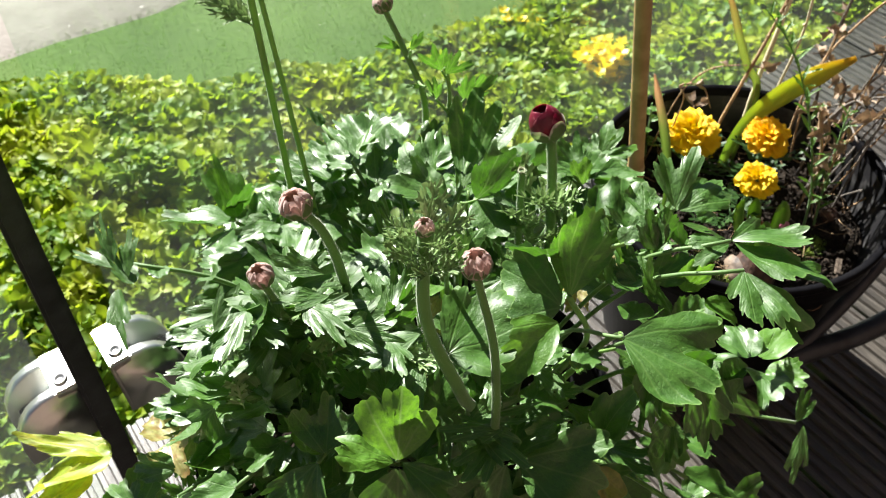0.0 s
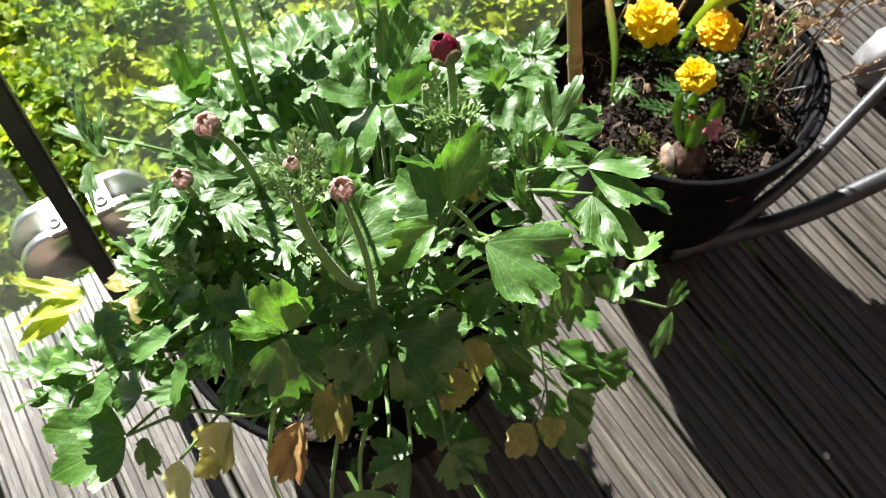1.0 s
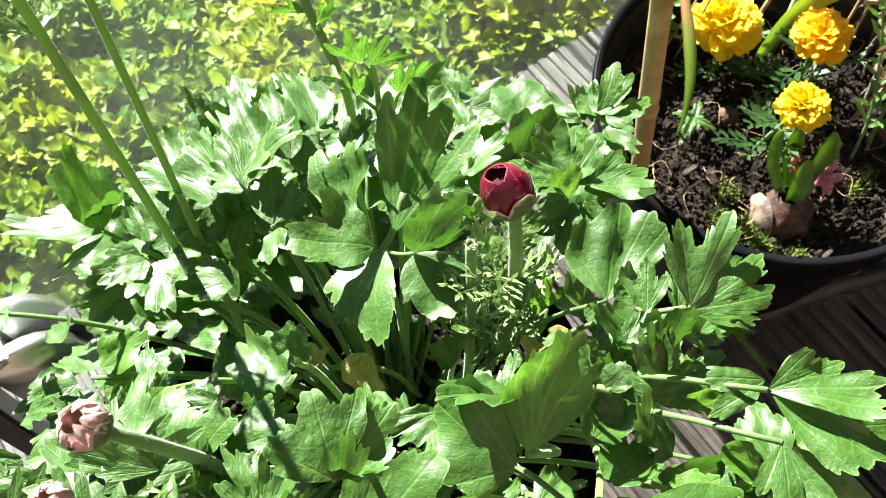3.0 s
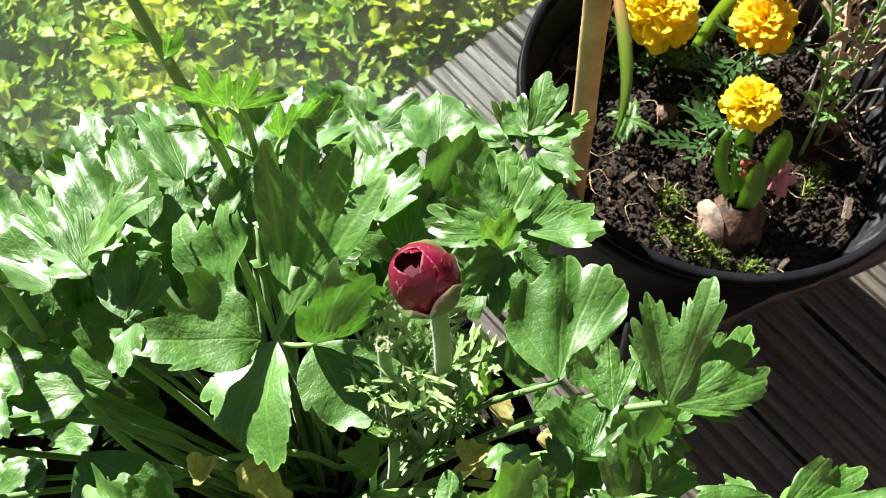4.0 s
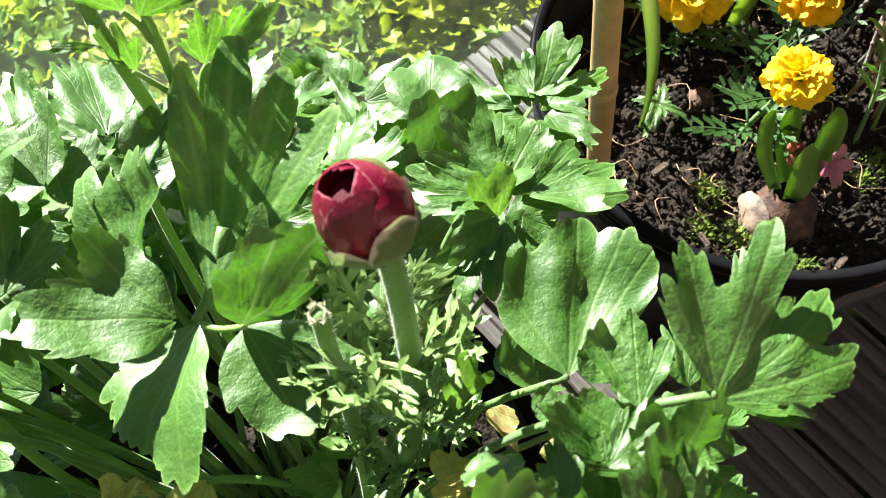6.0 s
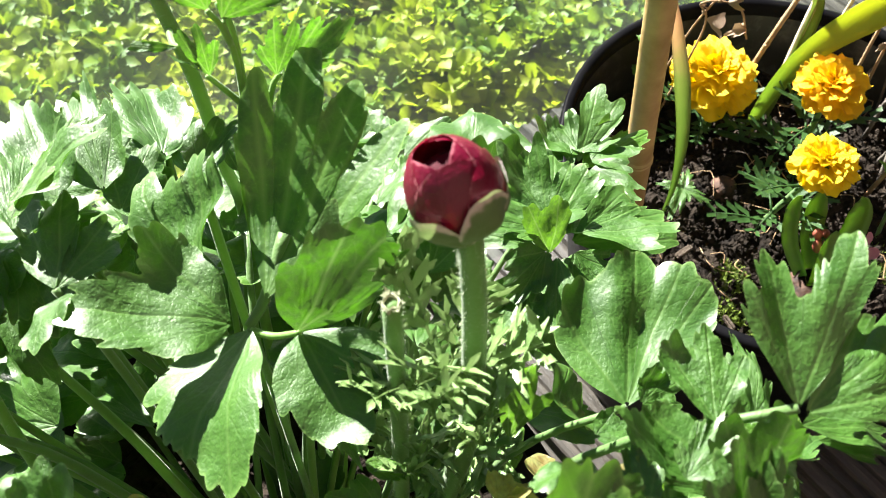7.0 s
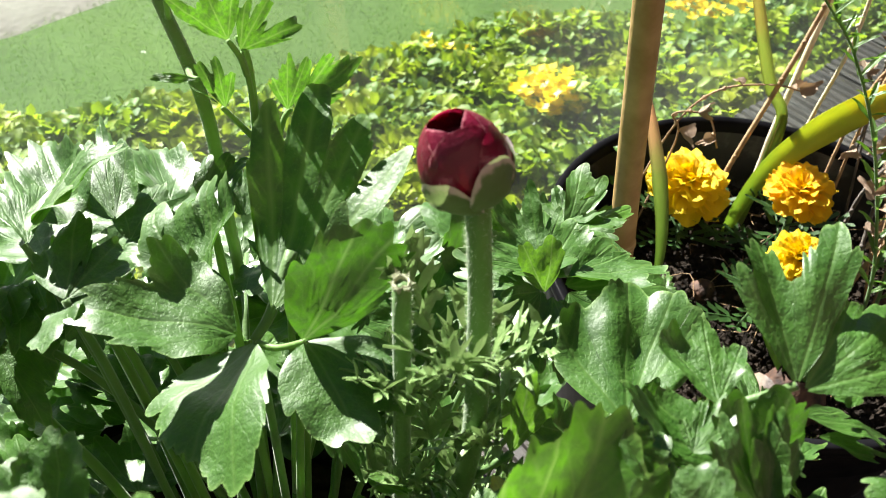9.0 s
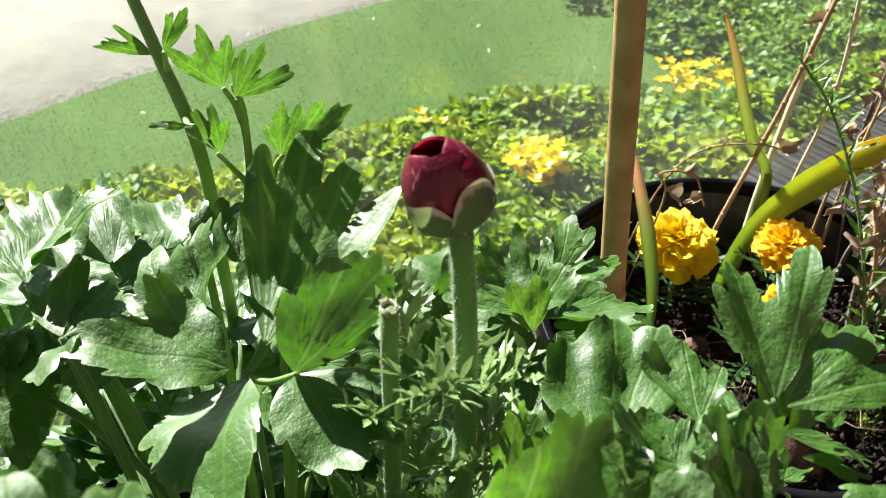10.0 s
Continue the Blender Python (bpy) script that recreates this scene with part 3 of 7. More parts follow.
flower_clump((*en(0.315, 1.466), -0.12), 1, 0.025, 60)
flower_clump((*en(0.14, 1.72), -0.20), 3, 0.02, 8)
flower_clump((*en(0.80, 2.10), -0.31), 4, 0.045, 70)

# ---- deck ----
DECK_OUT, DECK_IN = 0.687, -1.9
PITCH, GROOVES = 0.0166, 7
BOARD = PITCH * GROOVES + 0.004
PERIOD = BOARD + 0.006


def board_mesh(name, seed):
    """Grooved decking board along y, its top at z = 0, with slightly worn and uneven lands."""
    rnd = random.Random(seed)
    prof = [(0.0, -0.026), (0.0, -0.002), (0.002, 0.0)]
    x = 0.002
    for g in range(GROOVES):
        x0 = 0.002 + g * PITCH
        prof += [(x0 + 0.0040, 0.0), (x0 + 0.0056, -0.0042), (x0 + 0.0112, -0.0044), (x0 + 0.0128, 0.0)]
    prof += [(BOARD - 0.002, 0.0), (BOARD, -0.002), (BOARD, -0.026)]
    segs = 64
    verts, faces = [], []
    for s in range(segs + 1):
        y = DECK_IN + (DECK_OUT - DECK_IN) * s / segs + (rnd.uniform(-0.003, 0.003) if s == segs else 0)
        for i, (px, pz) in enumerate(prof):
            wear = 0.0017 * noise.noise(Vector((i * 0.9, y * 9, seed))) + 0.0011 * noise.noise(Vector((i * 1.7, y * 45, seed + 9)))
            verts.append((px + wear * 0.6, y, pz + (wear if pz > -0.01 else 0)))
    k = len(prof)
    for s in range(segs):
        for i in range(k - 1):
            a = s * k + i
            faces.append((a, a + 1, a + k + 1, a + k))
    faces.append(tuple(range(segs * k, segs * k + k)))
    return mesh_of(name, verts, faces, WOOD, False)


deck = thing("deck", (0, 0, 0), "weathered grooved timber decking, grey-brown and worn", "deck", kind="structure")
boards = [board_mesh("deck_board", 40 + i) for i in range(4)]
for i in range(-13, 17):
    e = 0.366 + i * PERIOD + 0.003
    part("deck_board", boards[i % 4], deck, DECK_M @ pose(e, 0, random.uniform(-0.001, 0.001)))
for n in (DECK_OUT - 0.05, 0.2, -0.4, -1.0, -1.6):
    part("joist", from_bm("joist", box_data(-1.4, 2.5, n - 0.02, n + 0.02, -0.13, -0.028), WOOD), deck, DECK_M)
screw_mesh = lathe("screw", [(0.0045, 0.0), (0.0045, 0.0016), (0.003, 0.0022), (0.0018, 0.0010), (0.0, 0.0010)], STEEL, 14)
part("screw", screw_mesh, deck, pose(0.534, 0.332, -0.0005))

# Unseen wall added behind the view to cut sky light on the scene.
wall = from_bm("wall_house", box_data(-7, 8, -2.25, -1.95, GROUND_Z, 5.2), plain("back_blocker_brick", (0.07, 0.045, 0.035), (0.12, 0.08, 0.06), 12, 0.9, bump=0.4, fine=90))
solid("wall_house", wall, DECK_M, "unseen dark brick wall added behind the deck to block sky light", "wall", kind="structure")

# Added out of view: screens the shaded deck from sky on the right.
wall = from_bm("wall_side", box_data(2.25, 2.5, -1.94, 0.60, GROUND_Z, 3.2), plain("side_blocker_brick", (0.07, 0.045, 0.035), (0.12, 0.08, 0.06), 12, 0.9, bump=0.4, fine=90))
solid("wall_side", wall, DECK_M, "unseen dark brick wall added past the deck end to block sky light", "wall", kind="structure")

# ---- glass balustrade ----
GLASS_N = 0.556
RAIL_M = DECK_M @ pose(0, GLASS_N, 0.27) @ pose(0, 0, 0, 0, 3, 0) @ pose(0, -GLASS_N, -0.27)


def pane(name, e0, e1, label):
    ob = solid(name, from_bm(name, box_data(e0, e1, GLASS_N - 0.004, GLASS_N + 0.004, 0.06, 1.05, 0.0012), GLASS), RAIL_M, label, "glass panel", "balustrade panels", "structure")
    ob.visible_shadow = False
    return ob


pane("glass_panel", 0.030, 1.35, "clear dusty glass balustrade panel standing on the deck edge")
pane("glass_panel", -1.45, -0.045, "clear dusty glass balustrade panel standing on the deck edge")
post = solid("balustrade_post", from_bm("balustrade_post", box_data(-0.026, -0.006, 0.522, 0.560, -0.001, 1.08, 0.003), TUBE), RAIL_M,
             "black painted metal post between glass panels", "post")


def clamp_mesh(side, n0, n1):
    """One cheek of a glass clamp: upright against the post, its top running out in a curve."""
    bm = bmesh.new()
    ln = 0.068 if side < 0 else 0.064
    e0 = -0.021 if side < 0 else 0.006
    outline = [(0.0, 0.232), (0.0, 0.300), (0.30, 0.3035), (0.52, 0.302), (0.70, 0.2965), (0.84, 0.287), (0.94, 0.274), (1.0, 0.256), (1.0, 0.232)]
    near = [bm.verts.new((e0 + side * ln * u, n0, z)) for u, z in outline]
    far = [bm.verts.new((e0 + side * ln * u, n1, z)) for u, z in outline]
    k = len(outline)
    for i in range(k):
        j = (i + 1) % k
        bm.faces.new((near[i], near[j], far[j], far[i]))
    bm.faces.new(near)
    bm.faces.new(far[::-1])
    bmesh.ops.recalc_face_normals(bm, faces=bm.faces[:])
    bmesh.ops.bevel(bm, geom=[e for e in bm.edges if abs(e.verts[0].co.y - e.verts[1].co.y) < 1e-5], offset=0.003, segments=2, affect="EDGES")
    return from_bm("clamp_cheek", bm, STEEL, True)


def clamp_block(side):
    e0, e1 = sorted((-0.021, -0.044) if side < 0 else (0.006, 0.027))
    return from_bm("clamp_block", box_data(e0, e1, 0.531, 0.581, 0.236, 0.3065, 0.002), STEEL)


for side in (-1, 1):
    c = thing("glass_clamp", deck_point(side * 0.04, 0.556, 0.24), "brushed steel rounded clamp holding the glass to the post", "clamp", "glass clamps")
    part("clamp_cheek", clamp_mesh(side, 0.528, 0.5465), c, DECK_M)
    part("clamp_cheek", clamp_mesh(side, 0.5655, 0.584), c, DECK_M)
    part("clamp_block", clamp_block(side), c, DECK_M)
    part("gasket", from_bm("gasket", box_data(*sorted((side * 0.03, side * 0.078)), 0.547, 0.565, 0.236, 0.272, 0.001), TUBE), c, DECK_M, "black rubber gasket")
    bolt = lathe("bolt", [(0.0065, 0.0), (0.0065, 0.0015), (0.005, 0.0022), (0.0035, 0.0006), (0.0, 0.0006)], STEEL, 16)
    part("bolt", bolt, c, Matrix.Translation(deck_point(-0.034 if side < 0 else 0.017, 0.545, 0.3065)))


# ---- pots ----
def pot(center, rim_r, rim_z, base_r, label):
    x, y = center
    p = thing("plant_pot", (x, y, 0), label, "plant pot", "black pots")
    side = [(0.0, 0.004), (base_r - 0.006, 0.002), (base_r, 0.008), (rim_r - 0.010, rim_z - 0.045), (rim_r - 0.004, rim_z - 0.042)]
    part("pot_wall", lathe("pot_wall", side + [(rim_r - 0.003, rim_z - 0.010), (rim_r - 0.0055, rim_z - 0.010)], POT, 72, 0.004), p, pose(x, y, 0))
    part("inner_wall", lathe("inner_wall", [(rim_r - 0.0065, rim_z - 0.010), (rim_r - 0.012, rim_z - 0.05), (base_r - 0.004, 0.012), (0.0, 0.012)], POT_DUSTY, 72, 0.004), p, pose(x, y, 0), "dusty scuffed inner wall")
    lip = [(rim_r - 0.007, rim_z - 0.012), (rim_r - 0.001, rim_z - 0.012), (rim_r + 0.0015, rim_z - 0.008), (rim_r + 0.001, rim_z - 0.001),
           (rim_r - 0.002, rim_z), (rim_r - 0.007, rim_z - 0.002), (rim_r - 0.007, rim_z - 0.012)]
    part("rim", lathe("rim", lip, POT, 72), p, pose(x, y, 0))
    return p


def soil(name, center, r, z, seed, label):
    """Crumbly heaped soil, a disc of uneven lumps."""
    verts, faces = [(0, 0, 0)], []
    rings, segs = 44, 96
    for i in range(1, rings + 1):
        for s in range(segs):
            w, q = 2 * math.pi * (s + 0.5 * (i % 2)) / segs, r * i / rings
            v = Vector((q * math.cos(w), q * math.sin(w), 0))
            h = 0.010 * noise.noise(v * 22 + Vector((seed, 0, 0))) + 0.007 * noise.noise(v * 70) + 0.005 * noise.noise(v * 170)
            verts.append((v.x, v.y, h))
    for s in range(segs):
        faces.append((0, 1 + s, 1 + (s + 1) % segs))
    for i in range(rings - 1):
        for s in range(segs):
            t = (s + 1) % segs
            a, b = 1 + i * segs, 1 + (i + 1) * segs
            faces.append((a + s, b + s, b + t, a + t))
    return solid(name, mesh_of(name, verts, faces, SOIL, False), pose(*center, z), label, "soil", kind="stuff")


POT_A, POT_B = (-0.043, 0.405), (0.324, 0.7055)
pot(POT_A, 0.188, 0.268, 0.140, "round black plastic pot with a leafy buttercup, on the deck")
pot(POT_B, 0.166, 0.270, 0.122, "large black plastic pot with dusty inner wall and marigolds")
soil("soil", POT_A, 0.170, 0.215, 3, "dark potting soil under the buttercup leaves")
soil("soil", POT_B, 0.148, 0.205, 7, "dark crumbly potting soil with bark and roots")

# ---- black tubular base on the deck beside the pot ----
base = thing("chair_base", (0.45, 0.58, 0), "black metal tubular chair base resting on the deck", "chair base")
part("tube", tube("tube", [(0.345, 0.585, 0.045), (0.419, 0.612, 0.05), (0.488, 0.626, 0.07), (0.540, 0.642, 0.09), (0.592, 0.664, 0.11), (0.90, 0.80, 0.22)], [0.015, 0.0135, 0.0135, 0.0135], TUBE, 14, 8), base)
part("tube", tube("tube", [(0.380, 0.596, 0.04), (0.444, 0.633, 0.07), (0.512, 0.684, 0.12), (0.579, 0.750, 0.17), (0.80, 0.97, 0.33)], [0.010, 0.009, 0.009], TUBE, 14, 8), base)
part("tube", tube("tube", [(0.275, 0.560, 0.030), (0.285, 0.590, 0.055), (0.312, 0.604, 0.070), (0.345, 0.600, 0.060), (0.362, 0.588, 0.035)], [0.012, 0.013, 0.012], TUBE, 14, 8), base)

# ---- the buttercup plant ----
plant = thing("buttercup_plant", (*POT_A, 0.215), "bushy Persian buttercup with toothed green leaves and buds", "plant")
CROWN = Vector((-0.005, 0.415, 0.215))
rl = random.Random(77)
feet = []


def stalk(foot, end, r0=0.0021, r1=0.0013, mat=STEM, sides=6):
    f, t = Vector(foot), Vector(end)
    out = Vector((t.x - f.x, t.y - f.y, 0))
    a = f + out * 0.22 + Vector((0, 0, (t.z - f.z) * 0.42))
    b = f + out * 0.62 + Vector((0, 0, (t.z - f.z) * 0.82 + 0.012))
    part("leaf_stalk", tube("leaf_stalk", [f, a, b, t], [r0, (r0 + r1) / 2, r1], mat, sides, 4), plant)


def leaf(kind, base, tip, width, normal=None, stalked=True):
    """One leaf of the plant; its stalk rises from the crown."""
    n = normal or (1.2 * base[0] + rl.gauss(0, 0.30), 0.08 + 0.4 * (base[1] - 0.40) + rl.gauss(0.0, 0.30), 1.0)
    if kind == "lobed" and rl.random() < 0.12:
        kind = "fresh"
    shape = rl.choice(SHAPES[kind])
    part("leaf", shape, plant, leaf_pose(base, tip, width, HALF[kind], n, rl.uniform(-14, 14)))
    b = Vector(base)
    if stalked and all((b - f).length > 0.050 for f in feet):
        feet.append(b)
        w = math.atan2(b.y - CROWN.y, b.x - CROWN.x) + rl.uniform(-0.4, 0.4)
        q = rl.uniform(0.01, 0.06)
        stalk((CROWN.x + q * math.cos(w), CROWN.y + q * math.sin(w), 0.212), b, 0.0025, 0.0015, rl.choice((STEM, STEM_PALE)))


def hero(base, tips, wide=22, normal=None, mat=LEAF, foot=True, **form):
    """A large leaf in plain view: its base and the ends of its lobes; wide: half the width of a lobe in degrees."""
    b = Vector(base)
    rel = [Vector(q) - b for q in tips]
    y = sum((v.normalized() for v in rel), Vector()).normalized()
    if normal is None:
        n = Vector(np.linalg.svd(np.array([tuple(v) for v in rel]))[2][2])
        n = n if n.z > 0 else -n
    else:
        n = Vector(normal)
    x = y.cross(n).normalized()
    z = x.cross(y)
    ln = max(v.length for v in rel)
    wides = wide if isinstance(wide, (list, tuple)) else [wide] * len(rel)
    lobes = [(math.degrees(math.atan2(v.dot(x), v.dot(y))), v.length / ln, w) for v, w in zip(rel, wides)]
    r = Matrix((x, y, z)).transposed().to_4x4()
    shape = blade("leaf", mat, lobes, len(plant.children) + 400, fit=False, fine=170, **form)
    ob = part("leaf", shape, plant, Matrix.Translation(b) @ r @ Matrix.Diagonal((ln, ln, ln, 1)))
    if foot:
        feet.append(b)
        w = math.atan2(b.y - CROWN.y, b.x - CROWN.x)
        stalk((CROWN.x + 0.03 * math.cos(w), CROWN.y + 0.03 * math.sin(w), 0.212), b)
    return ob


# leaves round the main bud
hero((0.002, 0.441, 0.504), [(-0.001, 0.390, 0.511), (-0.015, 0.402, 0.506), (-0.026, 0.418, 0.496)], [23, 25, 28], teeth=22, tooth=0.035, body=0.92, lift=0.10)
hero((-0.003, 0.440, 0.509), [(-0.020, 0.428, 0.517), (-0.043, 0.436, 0.531), (-0.028, 0.463, 0.527)], [24, 27, 24], teeth=21, tooth=0.05, body=0.88, foot=False, lift=0.10)
hero((-0.014, 0.452, 0.505), [(-0.038, 0.494, 0.511), (-0.021, 0.489, 0.530), (-0.009, 0.484, 0.533)], [18, 16, 12], teeth=18, tooth=0.06, body=0.85, fold=0.34, foot=False)
hero((0.007, 0.447, 0.511), [(0.003, 0.506, 0.546), (0.020, 0.523, 0.533), (0.036, 0.514, 0.530), (0.049, 0.495, 0.537)], [10, 10, 9, 10], normal=(-0.05, -0.5, 0.85), mat=LEAF_LIT, teeth=20, tooth=0.04, body=0.56, fold=0.06, lift=0.25, foot=False)
part("leaf_stalk", tube("leaf_stalk", [(0.001, 0.442, 0.503), (0.006, 0.450, 0.507), (0.012, 0.467, 0.517)], [0.0016, 0.0021], STEM, 8, 5), plant)
hero((0.017, 0.436, 0.510), [(0.022, 0.442, 0.538), (0.035, 0.448, 0.547), (0.046, 0.444, 0.545)], [22, 24, 20], teeth=17, tooth=0.08, body=0.92, normal=(0.1, -0.9, 0.45), foot=False, fold=0.2, cup=0.1)
hero((0.018, 0.436, 0.510), [(0.019, 0.411, 0.508), (0.036, 0.402, 0.513), (0.050, 0.416, 0.512)], [28, 30, 28], normal=(0.12, -0.25, 1), teeth=18, tooth=0.05, body=0.98, foot=False)
part("leaf_stalk", tube("leaf_stalk", [(0.002, 0.441, 0.503), (0.009, 0.438, 0.5045), (0.018, 0.436, 0.510)], [0.0012, 0.0010], STEM_PALE, 8, 5), plant)
hero((-0.055, 0.450, 0.514), [(-0.066, 0.470, 0.518), (-0.058, 0.482, 0.517)], [24, 20], normal=(0.1, -0.5, 1), teeth=14, tooth=0.07, body=0.85)
hero((-0.055, 0.450, 0.514), [(-0.044, 0.476, 0.515), (-0.040, 0.468, 0.514)], [16, 18], normal=(0.3, -0.5, 1), teeth=11, tooth=0.07, body=0.8, foot=False)
hero((-0.052, 0.449, 0.513), [(-0.057, 0.430, 0.527), (-0.047, 0.433, 0.524)], [26, 26], normal=(-0.2, -0.5, 1), teeth=12, tooth=0.05, body=0.85, foot=False)
hero((-0.075, 0.476, 0.512), [(-0.062, 0.496, 0.540), (-0.047, 0.490, 0.545), (-0.050, 0.478, 0.530)], 17, normal=(-0.55, 0.1, 0.8), teeth=16, tooth=0.08, body=0.75)
# leaves beside the second pot
hero((0.145, 0.395, 0.541), [(0.133, 0.423, 0.555), (0.140, 0.431, 0.557), (0.163, 0.434, 0.557), (0.162, 0.424, 0.563)], [11, 13, 14, 12], normal=(0.02, -0.40, 1), teeth=20, tooth=0.06, body=0.72, fold=0.25, lift=0.14)
hero((0.147, 0.394, 0.540), [(0.166, 0.414, 0.556), (0.180, 0.415, 0.550), (0.183, 0.402, 0.540)], [15, 16, 17], normal=(0.05, -0.4, 1), teeth=20, tooth=0.06, body=0.78, lift=0.12, foot=False)
hero((0.117, 0.420, 0.487), [(0.104, 0.444, 0.503), (0.126, 0.475, 0.480), (0.142, 0.470, 0.489), (0.151, 0.459, 0.497)], [22, 20, 18, 16], teeth=20, tooth=0.03, body=0.95, ruffle=0.05, lift=0.14)
hero((0.127, 0.395, 0.533), [(0.117, 0.417, 0.541), (0.129, 0.421, 0.535), (0.138, 0.413, 0.533)], [18, 18, 14], normal=(0.0, -0.4, 1), teeth=15, tooth=0.07, body=0.78, foot=False)
hero((0.135, 0.380, 0.518), [(0.101, 0.392, 0.545), (0.1135, 0.3985, 0.5375), (0.127, 0.397, 0.530)], [17, 19, 15], teeth=18, tooth=0.06, body=0.78)
hero((0.135, 0.380, 0.517), [(0.127, 0.390, 0.541), (0.142, 0.387, 0.545)], [22, 24], normal=(0.1, -0.9, 0.45), teeth=14, tooth=0.06, body=0.85, foot=False)
# leaves over the front of the pot
hero((0.071, 0.331, 0.530), [(0.066, 0.357, 0.560), (0.077, 0.369, 0.563), (0.089, 0.376, 0.563), (0.097, 0.368, 0.555)], [20, 20, 20, 19], normal=(0.35, -0.65, 0.75), mat=LEAF_LIT, teeth=20, tooth=0.045, body=0.95, fold=0.22, cup=0.1, lift=0.08, bend=0.1, foot=False)
hero((0.066, 0.325, 0.528), [(0.040, 0.322, 0.521), (0.031, 0.346, 0.545), (0.040, 0.356, 0.552)], [26, 26, 22], normal=(-0.1, -0.5, 1), teeth=16, tooth=0.05, body=0.9, foot=False)
hero((0.063, 0.312, 0.530), [(0.040, 0.280, 0.524), (0.026, 0.274, 0.534), (0.033, 0.301, 0.540)], [20, 20, 20], normal=(0.1, -0.3, 1), mat=LEAF_FRESH, teeth=15, tooth=0.05, body=0.85, fold=0.3, foot=False)
hero((0.099, 0.300, 0.530), [(0.119, 0.255, 0.521), (0.135, 0.254, 0.525), (0.154, 0.270, 0.530), (0.163, 0.312, 0.520)], [12, 13, 15, 17], teeth=20, tooth=0.05, body=0.68, fold=0.12, lift=0.25)
hero((-0.004, 0.287, 0.533), [(0.008, 0.330, 0.545), (0.032, 0.326, 0.550), (0.040, 0.306, 0.540), (0.022, 0.278, 0.522)], [24, 22, 22, 22], normal=(-0.1, -0.3, 1), teeth=20, tooth=0.05, body=0.92, foot=False)
hero((-0.004, 0.308, 0.590), [(-0.028, 0.318, 0.600), (-0.012, 0.338, 0.602), (0.004, 0.340, 0.595)], [24, 22, 18], teeth=17, tooth=0.06, body=0.85)
hero((-0.003, 0.308, 0.590), [(0.016, 0.337, 0.583), (0.017, 0.320, 0.588)], [17, 20], normal=(0.1, 0.15, 1), teeth=12, tooth=0.06, body=0.85, foot=False)
hero((-0.077, 0.321, 0.538), [(-0.088, 0.358, 0.530), (-0.070, 0.362, 0.545), (-0.056, 0.342, 0.556)], [18, 20, 18], normal=(-0.25, 0.1, 1), teeth=16, tooth=0.05, body=0.9)
hero((-0.060, 0.331, 0.535), [(-0.040, 0.352, 0.540), (-0.030, 0.338, 0.538)], [20, 20], teeth=13, tooth=0.06, body=0.85, normal=(0, 0.1, 1), foot=False)
hero((0.038, 0.249, 0.478), [(0.062, 0.209, 0.500), (0.088, 0.238, 0.462), (0.088, 0.266, 0.458)], [22, 24, 20], normal=(0.1, -0.3, 1), teeth=19, tooth=0.05, body=0.85)
hero((0.036, 0.250, 0.478), [(0.012, 0.268, 0.462), (0.034, 0.288, 0.470), (0.056, 0.282, 0.470)], [22, 22, 20], normal=(0.0, -0.2, 1), teeth=17, tooth=0.05, body=0.85, foot=False)
hero((0.039, 0.247, 0.476), [(0.044, 0.217, 0.413), (0.062, 0.219, 0.402), (0.078, 0.230, 0.398)], [15, 16, 16], normal=(0.1, -0.9, 0.35), teeth=17, tooth=0.05, body=0.75, foot=False, fold=0.2, lift=0.25)
hero((0.030, 0.245, 0.482), [(-0.007, 0.208, 0.500), (-0.002, 0.211, 0.455), (0.022, 0.222, 0.448)], [22, 24, 22], normal=(-0.3, -0.7, 0.6), teeth=18, tooth=0.05, body=0.9, foot=False)
hero((0.072, 0.243, 0.432), [(0.097, 0.230, 0.392), (0.082, 0.226, 0.382)], [24, 24], normal=(0.2, -0.8, 0.5), mat=LEAF_FADING, teeth=14, tooth=0.05, body=0.9, foot=False)
hero((-0.030, 0.216, 0.540), [(-0.046, 0.236, 0.572), (-0.026, 0.232, 0.584), (-0.012, 0.226, 0.570)], [22, 22, 22], normal=(0.0, -0.8, 0.5), mat=LEAF_FRESH, teeth=15, tooth=0.06, body=0.88)
hero((-0.032, 0.216, 0.539), [(-0.061, 0.206, 0.562), (-0.058, 0.222, 0.556)], [20, 20], normal=(-0.1, 0.1, 1), mat=LEAF_FRESH, teeth=12, tooth=0.06, body=0.85, foot=False)
hero((-0.030, 0.213, 0.539), [(-0.052, 0.190, 0.512), (-0.030, 0.178, 0.500), (-0.006, 0.184, 0.508)], [22, 22, 22], normal=(0.0, -0.5, 0.8), teeth=18, tooth=0.07, body=0.8, foot=False)
hero((-0.028, 0.215, 0.540), [(0.000, 0.205, 0.545), (-0.002, 0.190, 0.530)], [18, 20], normal=(0.1, -0.1, 1), teeth=13, tooth=0.07, body=0.82, foot=False)
hero((-0.075, 0.226, 0.520), [(-0.108, 0.206, 0.498), (-0.092, 0.192, 0.500), (-0.074, 0.196, 0.505)], [20, 20, 20], normal=(-0.2, -0.4, 1), teeth=17, tooth=0.08, body=0.75)
hero((-0.070, 0.228, 0.524), [(-0.090, 0.250, 0.535), (-0.070, 0.258, 0.538), (-0.052, 0.248, 0.532)], [20, 20, 20], normal=(0.0, 0.0, 1), teeth=17, tooth=0.08, body=0.75, foot=False)
hero((0.046, 0.262, 0.452), [(0.060, 0.238, 0.430), (0.084, 0.252, 0.430)], [24, 24], normal=(0.2, -0.4, 1), teeth=15, tooth=0.06, body=0.85, foot=False)
